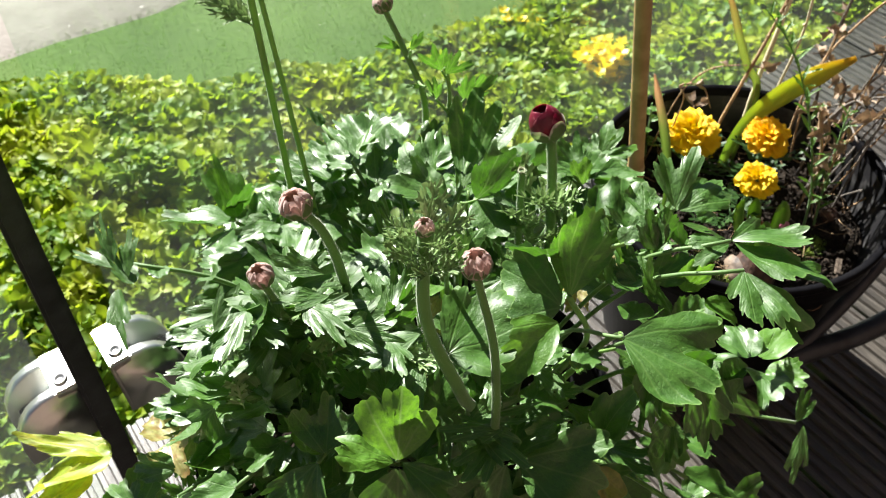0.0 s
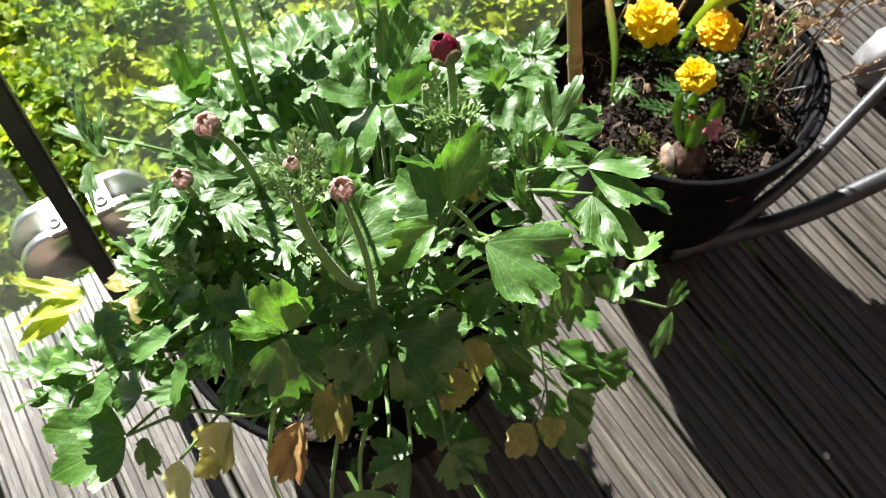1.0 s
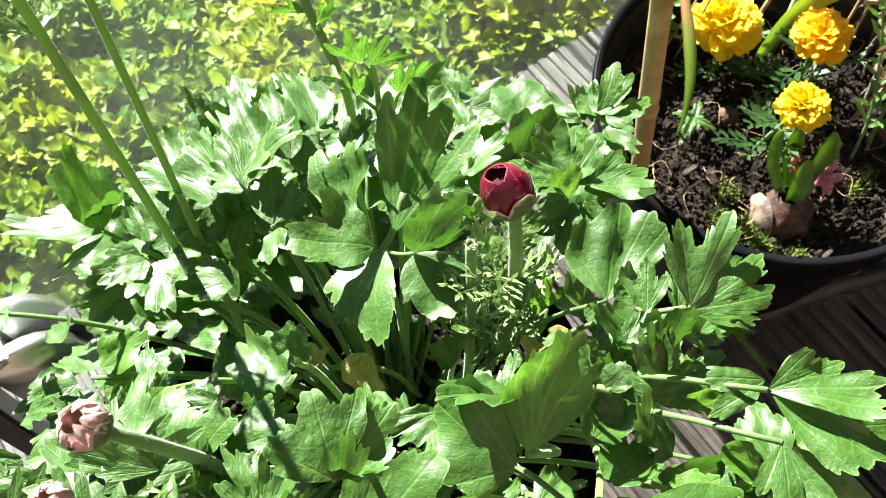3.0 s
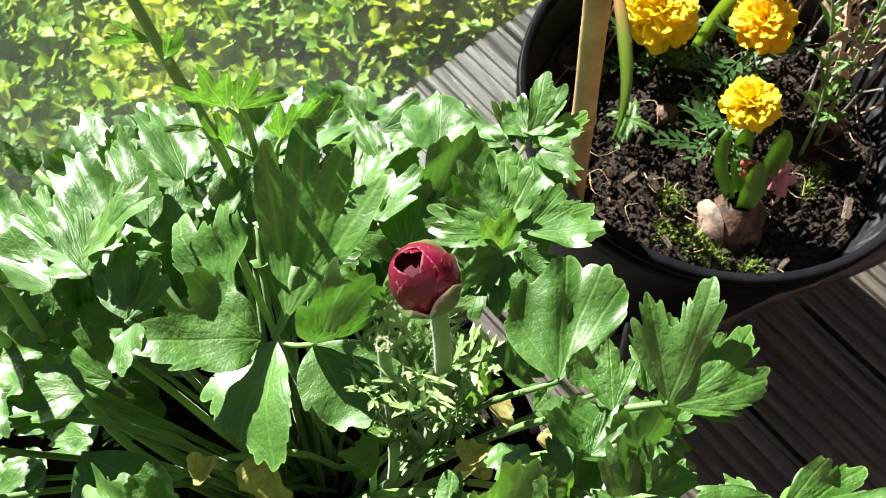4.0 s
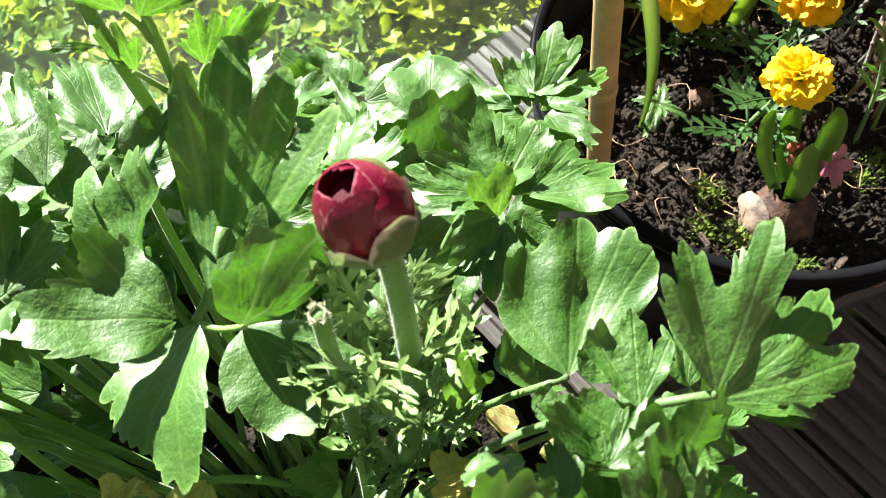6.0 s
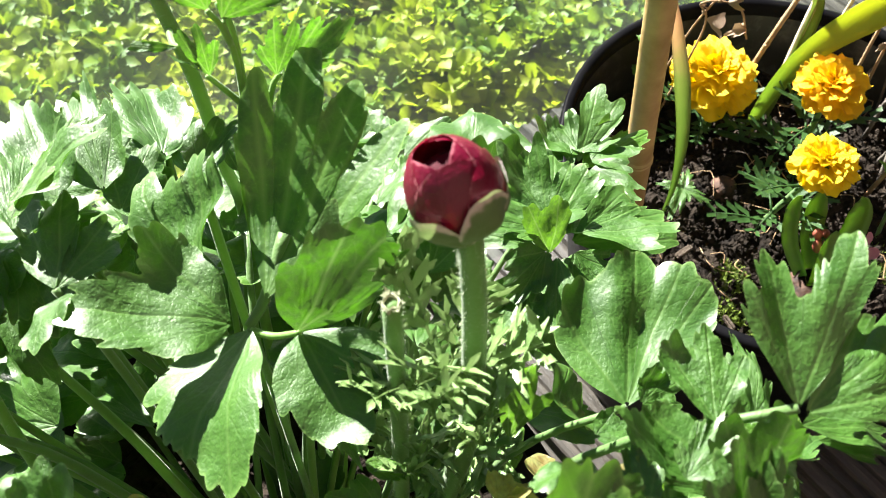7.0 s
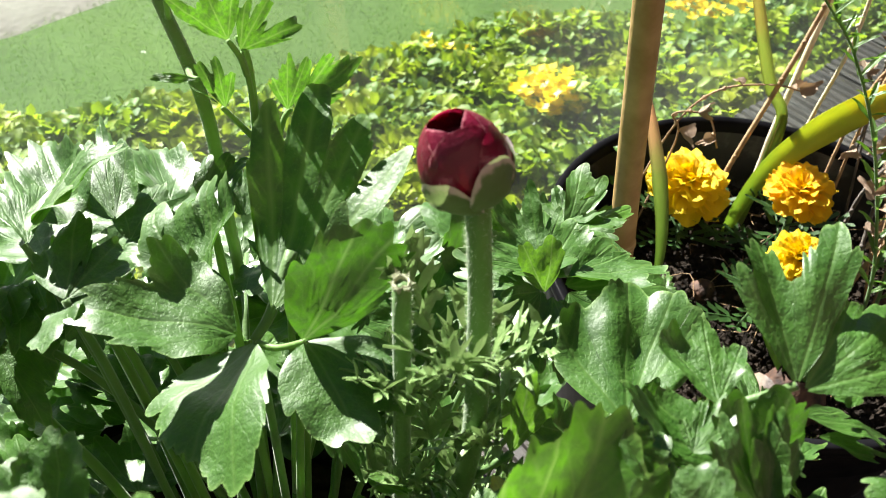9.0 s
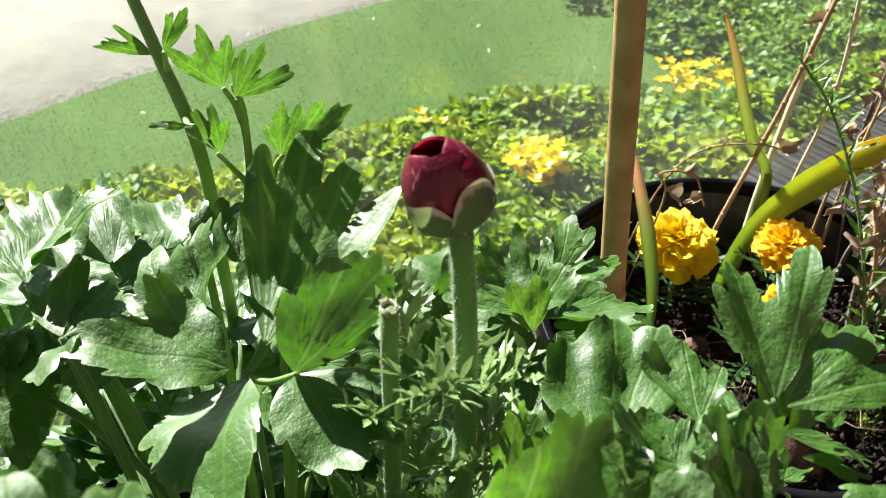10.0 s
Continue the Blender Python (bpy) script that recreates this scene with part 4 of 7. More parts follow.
# leaves that hang low before the pot
hero((0.053, 0.176, 0.418), [(0.036, 0.194, 0.416), (0.019, 0.185, 0.410), (0.020, 0.166, 0.404)], [18, 18, 16], normal=(0, -0.2, 1), teeth=15, tooth=0.07, body=0.72, foot=False)
hero((0.052, 0.174, 0.416), [(0.026, 0.153, 0.400), (0.047, 0.142, 0.395)], [15, 15], normal=(0, -0.3, 1), teeth=13, tooth=0.07, body=0.65, foot=False)
hero((0.078, 0.186, 0.422), [(0.056, 0.200, 0.425), (0.076, 0.212, 0.425), (0.090, 0.210, 0.420)], [18, 20, 18], normal=(0, -0.1, 1), teeth=14, tooth=0.07, body=0.75, foot=False)
hero((0.081, 0.183, 0.418), [(0.116, 0.189, 0.410), (0.113, 0.172, 0.405)], [18, 18], normal=(0.1, -0.2, 1), teeth=13, tooth=0.07, body=0.72, foot=False)
hero((0.081, 0.181, 0.416), [(0.100, 0.158, 0.400), (0.086, 0.152, 0.395), (0.074, 0.160, 0.400)], [16, 16, 14], normal=(0, -0.3, 1), teeth=14, tooth=0.07, body=0.68, foot=False)
hero((0.020, 0.160, 0.362), [(-0.008, 0.148, 0.352), (0.010, 0.132, 0.345), (0.034, 0.134, 0.345), (0.048, 0.148, 0.352)], 20, normal=(0, -0.3, 1), teeth=16, tooth=0.06, body=0.85, foot=False)
for way in (((0.030, 0.26, 0.40), (0.045, 0.215, 0.42), (0.053, 0.176, 0.418)), ((0.05, 0.26, 0.40), (0.07, 0.215, 0.425), (0.080, 0.184, 0.420)), ((0.02, 0.25, 0.35), (0.03, 0.20, 0.38), (0.020, 0.160, 0.362))):
    part("leaf_stalk", tube("leaf_stalk", way, [0.0018, 0.0013], STEM, 7, 6), plant)
hero((-0.010, 0.244, 0.385), [(-0.036, 0.226, 0.366), (-0.030, 0.203, 0.352), (-0.012, 0.206, 0.350)], [22, 24, 20], normal=(-0.1, -0.6, 0.8), mat=LEAF_FADING, teeth=12, tooth=0.04, body=0.95, ruffle=0.05, fold=0.3, lift=0.4)
hero((-0.044, 0.210, 0.372), [(-0.064, 0.187, 0.360), (-0.060, 0.166, 0.345), (-0.042, 0.168, 0.345)], [20, 22, 18], normal=(-0.1, -0.5, 0.8), mat=LEAF_WITHERED, teeth=10, tooth=0.05, body=0.95, ruffle=0.14, fold=0.4, cup=1.2, lift=0.7)
hero((-0.096, 0.197, 0.396), [(-0.120, 0.186, 0.390), (-0.118, 0.164, 0.372), (-0.100, 0.162, 0.372)], [18, 22, 18], normal=(0.1, -0.4, 0.9), mat=LEAF_CREAM_SUNLIT, teeth=12, tooth=0.03, body=0.95, ruffle=0.06, fold=0.3, lift=0.4)
# A green leaf in full sun, its glare put into the pale colour.
hero((-0.131, 0.165, 0.392), [(-0.142, 0.150, 0.387), (-0.135, 0.131, 0.378), (-0.118, 0.138, 0.378)], [22, 24, 22], normal=(-0.3, 0.2, 1), mat=LEAF_CREAM_SUNLIT, teeth=13, tooth=0.04, body=0.92)
# small sprig at the pot's edge
SPRIG = ((0.144, 0.318, 0.345), (0.158, 0.286, 0.33), (0.165, 0.252, 0.315))
part("leaf_stalk", tube("leaf_stalk", [(0.09, 0.35, 0.28), *SPRIG], [0.0016, 0.0010], STEM, 7, 6), plant)
hero((0.205, 0.290, 0.335), [(0.236, 0.308, 0.335), (0.240, 0.290, 0.325), (0.225, 0.276, 0.320)], 22, normal=(0.1, -0.2, 1), teeth=13, tooth=0.05, body=0.88, foot=False)
hero((0.172, 0.290, 0.333), [(0.180, 0.312, 0.338), (0.196, 0.304, 0.335)], 20, normal=(0, 0, 1), teeth=12, tooth=0.10, body=0.7, foot=False)
hero((0.172, 0.286, 0.331), [(0.196, 0.286, 0.328), (0.190, 0.274, 0.325)], 20, normal=(0, -0.2, 1), teeth=12, tooth=0.10, body=0.7, foot=False)
hero((0.172, 0.248, 0.318), [(0.194, 0.250, 0.315), (0.203, 0.232, 0.305), (0.188, 0.216, 0.302)], 24, normal=(0, -0.3, 1), teeth=13, tooth=0.05, body=0.9, foot=False)
hero((0.158, 0.268, 0.325), [(0.136, 0.276, 0.325), (0.136, 0.262, 0.320)], 20, normal=(0, -0.1, 1), mat=LEAF_FRESH, teeth=11, tooth=0.10, body=0.75, foot=False)
hero((0.164, 0.256, 0.318), [(0.160, 0.230, 0.310), (0.172, 0.236, 0.312)], 20, normal=(0, -0.2, 1), mat=LEAF_FRESH, teeth=11, tooth=0.10, body=0.75, foot=False)
hero((0.150, 0.238, 0.322), [(0.128, 0.228, 0.318), (0.130, 0.210, 0.312), (0.148, 0.212, 0.312)], 26, normal=(0, -0.3, 1), mat=LEAF_YELLOW, teeth=14, tooth=0.03, body=0.95, foot=False)
for way in (((0.158, 0.286, 0.33), (0.18, 0.292, 0.334), (0.205, 0.290, 0.335)), ((0.163, 0.258, 0.318), (0.167, 0.252, 0.318), (0.172, 0.248, 0.318)), ((0.160, 0.270, 0.324), (0.156, 0.252, 0.324), (0.150, 0.238, 0.322))):
    part("leaf_stalk", tube("leaf_stalk", way, [0.0009, 0.0007], STEM, 6, 4), plant)
# leaves that lean out over the second pot's rim
hero((0.168, 0.352, 0.557), [(0.189, 0.370, 0.557), (0.203, 0.364, 0.558)], [14, 14], normal=(0.0, -0.3, 1), teeth=13, tooth=0.06, body=0.8)
hero((0.168, 0.351, 0.558), [(0.212, 0.352, 0.568), (0.211, 0.341, 0.572)], [14, 14], normal=(-0.1, 0.0, 1), teeth=13, tooth=0.07, body=0.75, foot=False)
hero((0.169, 0.350, 0.558), [(0.193, 0.330, 0.574), (0.208, 0.322, 0.560), (0.196, 0.316, 0.558)], [14, 16, 13], normal=(-0.15, 0.15, 1), teeth=15, tooth=0.06, body=0.75, foot=False)
hero((0.172, 0.331, 0.554), [(0.160, 0.309, 0.552), (0.170, 0.292, 0.556)], [18, 17], normal=(-0.1, -0.1, 1), teeth=14, tooth=0.08, body=0.75)
hero((0.173, 0.330, 0.554), [(0.184, 0.290, 0.557), (0.193, 0.294, 0.552)], [12, 12], normal=(-0.2, 0.1, 1), teeth=12, tooth=0.08, body=0.7, foot=False)
hero((0.176, 0.330, 0.552), [(0.204, 0.298, 0.530), (0.214, 0.308, 0.528)], [16, 16], normal=(0.2, -0.2, 1), teeth=12, tooth=0.05, body=0.85, foot=False)
hero((0.200, 0.338, 0.552), [(0.231, 0.330, 0.538), (0.228, 0.342, 0.545)], [16, 16], normal=(0, -0.1, 1), teeth=12, tooth=0.09, body=0.7, foot=False)
hero((0.172, 0.360, 0.545), [(0.150, 0.345, 0.550), (0.146, 0.360, 0.548)], [20, 20], normal=(-0.1, -0.2, 1), teeth=13, tooth=0.08, body=0.8, foot=False)
leaf("lobed", (-0.063, 0.456, 0.494), (-0.060, 0.478, 0.499), 0.80)
leaf("lobed", (-0.055, 0.563, 0.447), (-0.074, 0.605, 0.445), 1.05)
leaf("lobed", (-0.053, 0.549, 0.446), (-0.080, 0.560, 0.451), 0.60)
leaf("fresh", (-0.069, 0.534, 0.483), (-0.076, 0.555, 0.493), 0.80)
leaf("lobed", (-0.073, 0.501, 0.466), (-0.086, 0.526, 0.467), 0.90)
leaf("lobed", (-0.060, 0.496, 0.464), (-0.068, 0.516, 0.462), 0.90)
leaf("lobed", (-0.055, 0.530, 0.447), (-0.075, 0.543, 0.442), 0.80)
leaf("lobed", (-0.046, 0.557, 0.439), (-0.052, 0.579, 0.438), 0.70)
leaf("lobed", (-0.034, 0.556, 0.439), (-0.043, 0.587, 0.431), 0.60)
leaf("fresh", (0.013, 0.500, 0.456), (-0.000, 0.522, 0.456), 0.80)
leaf("fresh", (0.016, 0.507, 0.437), (0.032, 0.513, 0.441), 0.70)
leaf("lobed", (0.049, 0.590, 0.379), (0.034, 0.629, 0.376), 0.55)
leaf("narrow", (0.152, 0.397, 0.525), (0.193, 0.406, 0.503), 0.40)
leaf("fresh", (0.153, 0.397, 0.509), (0.141, 0.404, 0.512), 0.60)
leaf("fresh", (0.081, 0.419, 0.428), (0.090, 0.447, 0.426), 0.50)
leaf("yellow", (0.097, 0.436, 0.404), (0.107, 0.418, 0.406), 0.60)
leaf("yellow", (0.085, 0.403, 0.420), (0.096, 0.407, 0.422), 0.80)
leaf("yellow", (-0.051, 0.410, 0.409), (-0.038, 0.412, 0.410), 0.90)
leaf("lobed", (0.022, 0.425, 0.497), (0.036, 0.402, 0.486), 0.50)
leaf("lobed", (0.040, 0.398, 0.461), (0.024, 0.398, 0.472), 1.00)
leaf("fresh", (0.036, 0.406, 0.482), (0.050, 0.403, 0.481), 0.60)
leaf("lobed", (0.166, 0.393, 0.484), (0.159, 0.398, 0.487), 0.80)
leaf("cut", (0.036, 0.467, 0.485), (0.030, 0.463, 0.482), 0.70)
leaf("ovate", (-0.035, 0.373, 0.527), (-0.034, 0.387, 0.541), 1.15)
leaf("ovate", (0.104, 0.352, 0.555), (0.111, 0.363, 0.560), 1.00, (-0.31, -0.47, 1.13))
leaf("lobed", (0.128, 0.365, 0.535), (0.121, 0.383, 0.553), 0.70, (-0.37, -0.46, 1.10))
leaf("lobed", (0.130, 0.366, 0.536), (0.132, 0.381, 0.553), 0.60, (-0.38, -0.47, 1.10))
leaf("lobed", (0.104, 0.372, 0.540), (0.102, 0.387, 0.541), 0.80, (-0.28, -0.52, 1.11))
leaf("narrow", (0.161, 0.397, 0.514), (0.187, 0.398, 0.503), 0.35)
leaf("lobed", (0.165, 0.404, 0.522), (0.185, 0.421, 0.513), 0.50, (-0.45, -0.53, 1.02))
leaf("narrow", (-0.068, 0.466, 0.522), (-0.086, 0.507, 0.520), 0.45)
leaf("fresh", (-0.068, 0.468, 0.525), (-0.049, 0.506, 0.535), 0.30)
leaf("lobed", (-0.065, 0.482, 0.473), (-0.065, 0.468, 0.459), 1.10)
leaf("lobed", (-0.013, 0.520, 0.483), (-0.014, 0.537, 0.493), 0.70)
leaf("lobed", (-0.176, 0.483, 0.440), (-0.235, 0.486, 0.452), 0.60)
leaf("lobed", (-0.174, 0.482, 0.446), (-0.196, 0.521, 0.480), 0.60)
leaf("narrow", (-0.179, 0.485, 0.432), (-0.205, 0.453, 0.436), 0.35)
leaf("lobed", (-0.179, 0.492, 0.437), (-0.160, 0.496, 0.476), 0.70)
leaf("lobed", (-0.093, 0.474, 0.496), (-0.142, 0.502, 0.502), 0.60)
leaf("lobed", (-0.087, 0.487, 0.496), (-0.118, 0.519, 0.492), 0.70)
leaf("lobed", (-0.070, 0.476, 0.508), (-0.098, 0.494, 0.499), 0.80)
leaf("lobed", (-0.063, 0.486, 0.512), (-0.088, 0.525, 0.521), 0.70)
leaf("lobed", (-0.051, 0.494, 0.506), (-0.069, 0.539, 0.515), 0.50)
leaf("lobed", (-0.043, 0.530, 0.482), (-0.063, 0.575, 0.483), 0.70)
leaf("lobed", (-0.019, 0.495, 0.513), (-0.010, 0.514, 0.522), 0.80)
leaf("lobed", (-0.089, 0.422, 0.477), (-0.118, 0.425, 0.476), 0.60)
leaf("cut", (0.140, 0.338, 0.502), (0.120, 0.354, 0.523), 0.80)
leaf("lobed", (0.158, 0.394, 0.504), (0.142, 0.400, 0.525), 0.80)
leaf("narrow", (-0.110, 0.364, 0.504), (-0.115, 0.394, 0.500), 0.40)
leaf("ovate", (0.090, 0.271, 0.465), (0.106, 0.281, 0.503), 0.70)
leaf("cut", (-0.113, 0.314, 0.535), (-0.131, 0.342, 0.524), 1.00)
leaf("fine", (-0.122, 0.287, 0.531), (-0.138, 0.298, 0.520), 1.00)
leaf("cut", (-0.097, 0.285, 0.520), (-0.100, 0.297, 0.546), 1.00)
leaf("fine", (-0.073, 0.292, 0.520), (-0.074, 0.303, 0.539), 1.00)
leaf("cut", (-0.074, 0.265, 0.485), (-0.078, 0.279, 0.502), 1.00)
leaf("fine", (-0.123, 0.266, 0.510), (-0.128, 0.280, 0.526), 1.00)
leaf("cut", (-0.096, 0.263, 0.490), (-0.103, 0.275, 0.513), 1.00)
leaf("fine", (-0.022, 0.280, 0.508), (-0.022, 0.285, 0.529), 1.00)
leaf("cut", (-0.011, 0.277, 0.497), (-0.001, 0.288, 0.528), 1.00)
leaf("fine", (-0.034, 0.299, 0.551), (-0.042, 0.311, 0.546), 1.30)
leaf("cut", (-0.035, 0.297, 0.547), (-0.023, 0.300, 0.577), 1.20)
leaf("lobed", (-0.091, 0.363, 0.475), (-0.102, 0.381, 0.467), 0.80)
leaf("cut", (-0.102, 0.323, 0.538), (-0.097, 0.347, 0.516), 0.60)
leaf("cut", (-0.186, 0.363, 0.465), (-0.157, 0.365, 0.489), 0.60)
leaf("lobed", (-0.247, 0.425, 0.458), (-0.249, 0.442, 0.457), 0.60)
leaf("lobed", (-0.244, 0.394, 0.464), (-0.229, 0.348, 0.461), 0.40)
leaf("lobed", (-0.218, 0.410, 0.457), (-0.226, 0.436, 0.446), 0.60)
leaf("lobed", (-0.175, 0.406, 0.463), (-0.194, 0.427, 0.442), 0.60)
leaf("narrow", (-0.128, 0.319, 0.537), (-0.145, 0.340, 0.521), 0.83, stalked=False)
leaf("narrow", (-0.108, 0.295, 0.571), (-0.122, 0.333, 0.524), 0.58)
leaf("cut", (-0.112, 0.269, 0.523), (-0.095, 0.276, 0.565), 0.66, stalked=False)
leaf("narrow", (-0.156, 0.262, 0.489), (-0.182, 0.280, 0.462), 0.77, stalked=False)
leaf("narrow", (-0.172, 0.309, 0.493), (-0.143, 0.296, 0.512), 0.56, stalked=False)
leaf("cut", (-0.142, 0.299, 0.523), (-0.126, 0.305, 0.541), 0.68, stalked=False)
leaf("cut", (-0.064, 0.311, 0.559), (-0.061, 0.335, 0.517), 0.84)
leaf("cut", (-0.041, 0.271, 0.508), (-0.041, 0.280, 0.539), 0.82, stalked=False)
leaf("cut", (-0.066, 0.328, 0.536), (-0.095, 0.359, 0.505), 0.67, stalked=False)
leaf("cut", (-0.068, 0.299, 0.568), (-0.091, 0.310, 0.552), 0.86, stalked=False)
leaf("cut", (-0.090, 0.264, 0.516), (-0.088, 0.272, 0.552), 0.65)
leaf("lobed", (-0.165, 0.330, 0.497), (-0.188, 0.334, 0.498), 0.57, stalked=False)
leaf("narrow", (-0.105, 0.260, 0.532), (-0.113, 0.275, 0.525), 0.59, stalked=False)
leaf("narrow", (-0.074, 0.279, 0.521), (-0.082, 0.290, 0.551), 0.88, stalked=False)
leaf("cut", (-0.051, 0.314, 0.544), (-0.039, 0.331, 0.545), 0.58, stalked=False)
leaf("cut", (-0.110, 0.268, 0.510), (-0.087, 0.280, 0.558), 0.82, stalked=False)
leaf("lobed", (-0.116, 0.284, 0.549), (-0.105, 0.297, 0.581), 0.86, stalked=False)
leaf("cut", (-0.135, 0.294, 0.533), (-0.110, 0.293, 0.569), 0.80, stalked=False)
leaf("narrow", (-0.074, 0.294, 0.573), (-0.094, 0.318, 0.538), 0.86)
leaf("lobed", (-0.084, 0.262, 0.518), (-0.107, 0.265, 0.520), 0.67, stalked=False)
leaf("cut", (0.127, 0.341, 0.518), (0.115, 0.356, 0.539), 0.83, stalked=False)
leaf("lobed", (0.116, 0.349, 0.522), (0.096, 0.355, 0.530), 0.79, stalked=False)
leaf("lobed", (0.149, 0.373, 0.494), (0.149, 0.400, 0.489), 0.56, stalked=False)
leaf("cut", (0.149, 0.408, 0.506), (0.148, 0.435, 0.510), 0.58, stalked=False)
leaf("cut", (0.152, 0.395, 0.506), (0.170, 0.415, 0.489), 0.65)
leaf("lobed", (0.127, 0.358, 0.521), (0.109, 0.370, 0.523), 0.61)
leaf("cut", (0.116, 0.380, 0.535), (0.129, 0.397, 0.537), 0.70, stalked=False)
leaf("lobed", (0.133, 0.375, 0.520), (0.124, 0.388, 0.527), 0.56, stalked=False)
leaf("lobed", (0.152, 0.358, 0.500), (0.162, 0.359, 0.536), 0.60, stalked=False)
leaf("broad", (-0.046, 0.489, 0.501), (-0.039, 0.520, 0.502), 0.76, stalked=False)
leaf("lobed", (-0.081, 0.431, 0.480), (-0.115, 0.431, 0.485), 0.86)
leaf("broad", (0.004, 0.474, 0.484), (0.036, 0.478, 0.507), 0.79, stalked=False)
leaf("broad", (-0.102, 0.526, 0.504), (-0.114, 0.535, 0.517), 0.79)
leaf("cut", (0.037, 0.282, 0.475), (0.009, 0.292, 0.479), 0.74, stalked=False)
leaf("cut", (0.013, 0.284, 0.471), (0.031, 0.284, 0.495), 0.71, stalked=False)
leaf("cut", (-0.002, 0.310, 0.580), (0.002, 0.317, 0.612), 0.75, stalked=False)
leaf("broad", (-0.016, 0.274, 0.465), (-0.005, 0.289, 0.518), 0.64, stalked=False)
leaf("cut", (0.013, 0.286, 0.467), (0.021, 0.297, 0.504), 0.74, stalked=False)
leaf("lobed", (0.099, 0.426, 0.474), (0.118, 0.442, 0.448), 0.90, stalked=False)
leaf("broad", (0.103, 0.405, 0.502), (0.120, 0.409, 0.498), 0.90, stalked=False)
leaf("lobed", (0.120, 0.418, 0.494), (0.136, 0.430, 0.489), 0.80)
leaf("broad", (0.091, 0.387, 0.528), (0.082, 0.372, 0.540), 0.90, stalked=False)
leaf("lobed", (0.104, 0.382, 0.531), (0.126, 0.392, 0.497), 0.90, stalked=False)
leaf("yellow", (0.108, 0.400, 0.485), (0.118, 0.386, 0.491), 0.80)
leaf("broad", (0.129, 0.398, 0.497), (0.143, 0.385, 0.492), 0.90, stalked=False)
leaf("lobed", (0.091, 0.369, 0.559), (0.105, 0.366, 0.551), 0.90, stalked=False)
leaf("lobed", (-0.174, 0.301, 0.469), (-0.205, 0.327, 0.457), 0.90, stalked=False)
leaf("cut", (-0.148, 0.281, 0.488), (-0.178, 0.279, 0.450), 0.90, stalked=False)
leaf("lobed", (-0.132, 0.267, 0.484), (-0.163, 0.268, 0.456), 0.90, stalked=False)
leaf("cut", (-0.111, 0.273, 0.513), (-0.129, 0.282, 0.529), 0.90, stalked=False)
leaf("lobed", (-0.100, 0.250, 0.501), (-0.111, 0.224, 0.510), 1.00, stalked=False)
leaf("fresh", (-0.080, 0.229, 0.526), (-0.067, 0.255, 0.504), 0.90, stalked=False)
leaf("lobed", (-0.059, 0.293, 0.481), (-0.076, 0.307, 0.492), 0.90, stalked=False)
leaf("cut", (-0.073, 0.310, 0.494), (-0.082, 0.307, 0.533), 0.90, stalked=False)
leaf("lobed", (-0.016, 0.291, 0.483), (0.006, 0.310, 0.473), 0.80, stalked=False)
leaf("broad", (0.054, 0.318, 0.467), (0.072, 0.326, 0.487), 0.90, stalked=False)
leaf("broad", (0.044, 0.282, 0.471), (0.075, 0.301, 0.466), 1.00, stalked=False)
leaf("lobed", (0.017, 0.327, 0.479), (0.036, 0.339, 0.488), 0.80, stalked=False)
leaf("yellow", (0.074, 0.387, 0.499), (0.083, 0.399, 0.490), 0.80, stalked=False)
leaf("yellow", (-0.045, 0.400, 0.439), (-0.032, 0.408, 0.445), 0.90, stalked=False)
leaf("yellow", (0.089, 0.379, 0.513), (0.097, 0.389, 0.500), 0.70, stalked=False)
hero((-0.160, 0.168, 0.437), [(-0.192, 0.190, 0.436), (-0.228, 0.172, 0.428), (-0.215, 0.138, 0.420), (-0.180, 0.132, 0.420)], [24, 24, 26, 24], normal=(-0.25, -0.3, 1), mat=LEAF_LIT, teeth=22, tooth=0.05, body=0.95, fold=0.15)
part("leaf_stalk", tube("leaf_stalk", [(-0.160, 0.168, 0.437), (-0.115, 0.188, 0.444), (-0.065, 0.190, 0.442), (-0.035, 0.215, 0.435), (-0.02, 0.26, 0.41)], [0.0014, 0.0018], STEM, 8, 7), plant)
leaf("lobed", (-0.143, 0.167, 0.439), (-0.143, 0.142, 0.406), 0.65)
leaf("yellow", (-0.098, 0.195, 0.392), (-0.115, 0.157, 0.365), 0.90)
leaf("faded", (0.091, 0.270, 0.427), (0.102, 0.240, 0.399), 0.70)
leaf("ovate", (0.168, 0.291, 0.368), (0.223, 0.291, 0.330), 0.60)
leaf("ovate", (0.174, 0.243, 0.387), (0.201, 0.231, 0.356), 0.70)
leaf("yellow", (0.163, 0.224, 0.383), (0.161, 0.197, 0.387), 0.90)
leaf("narrow", (0.268, 0.350, 0.344), (0.289, 0.379, 0.348), 0.50)
leaf("narrow", (0.272, 0.346, 0.348), (0.259, 0.305, 0.329), 0.40)
leaf("lime", (-0.233, 0.285, 0.420), (-0.303, 0.263, 0.410), 0.60, stalked=False)
leaf("lime", (-0.237, 0.291, 0.414), (-0.305, 0.299, 0.422), 0.36, stalked=False)
leaf("lime", (-0.244, 0.274, 0.419), (-0.291, 0.245, 0.407), 0.55, stalked=False)
leaf("yellow", (-0.189, 0.292, 0.433), (-0.216, 0.309, 0.431), 0.90, stalked=False)
leaf("yellow", (-0.190, 0.285, 0.437), (-0.175, 0.260, 0.448), 0.90, stalked=False)
leaf("cut", (-0.221, 0.208, 0.416), (-0.263, 0.246, 0.423), 0.80)
leaf("cut", (-0.218, 0.192, 0.423), (-0.259, 0.203, 0.421), 0.70)
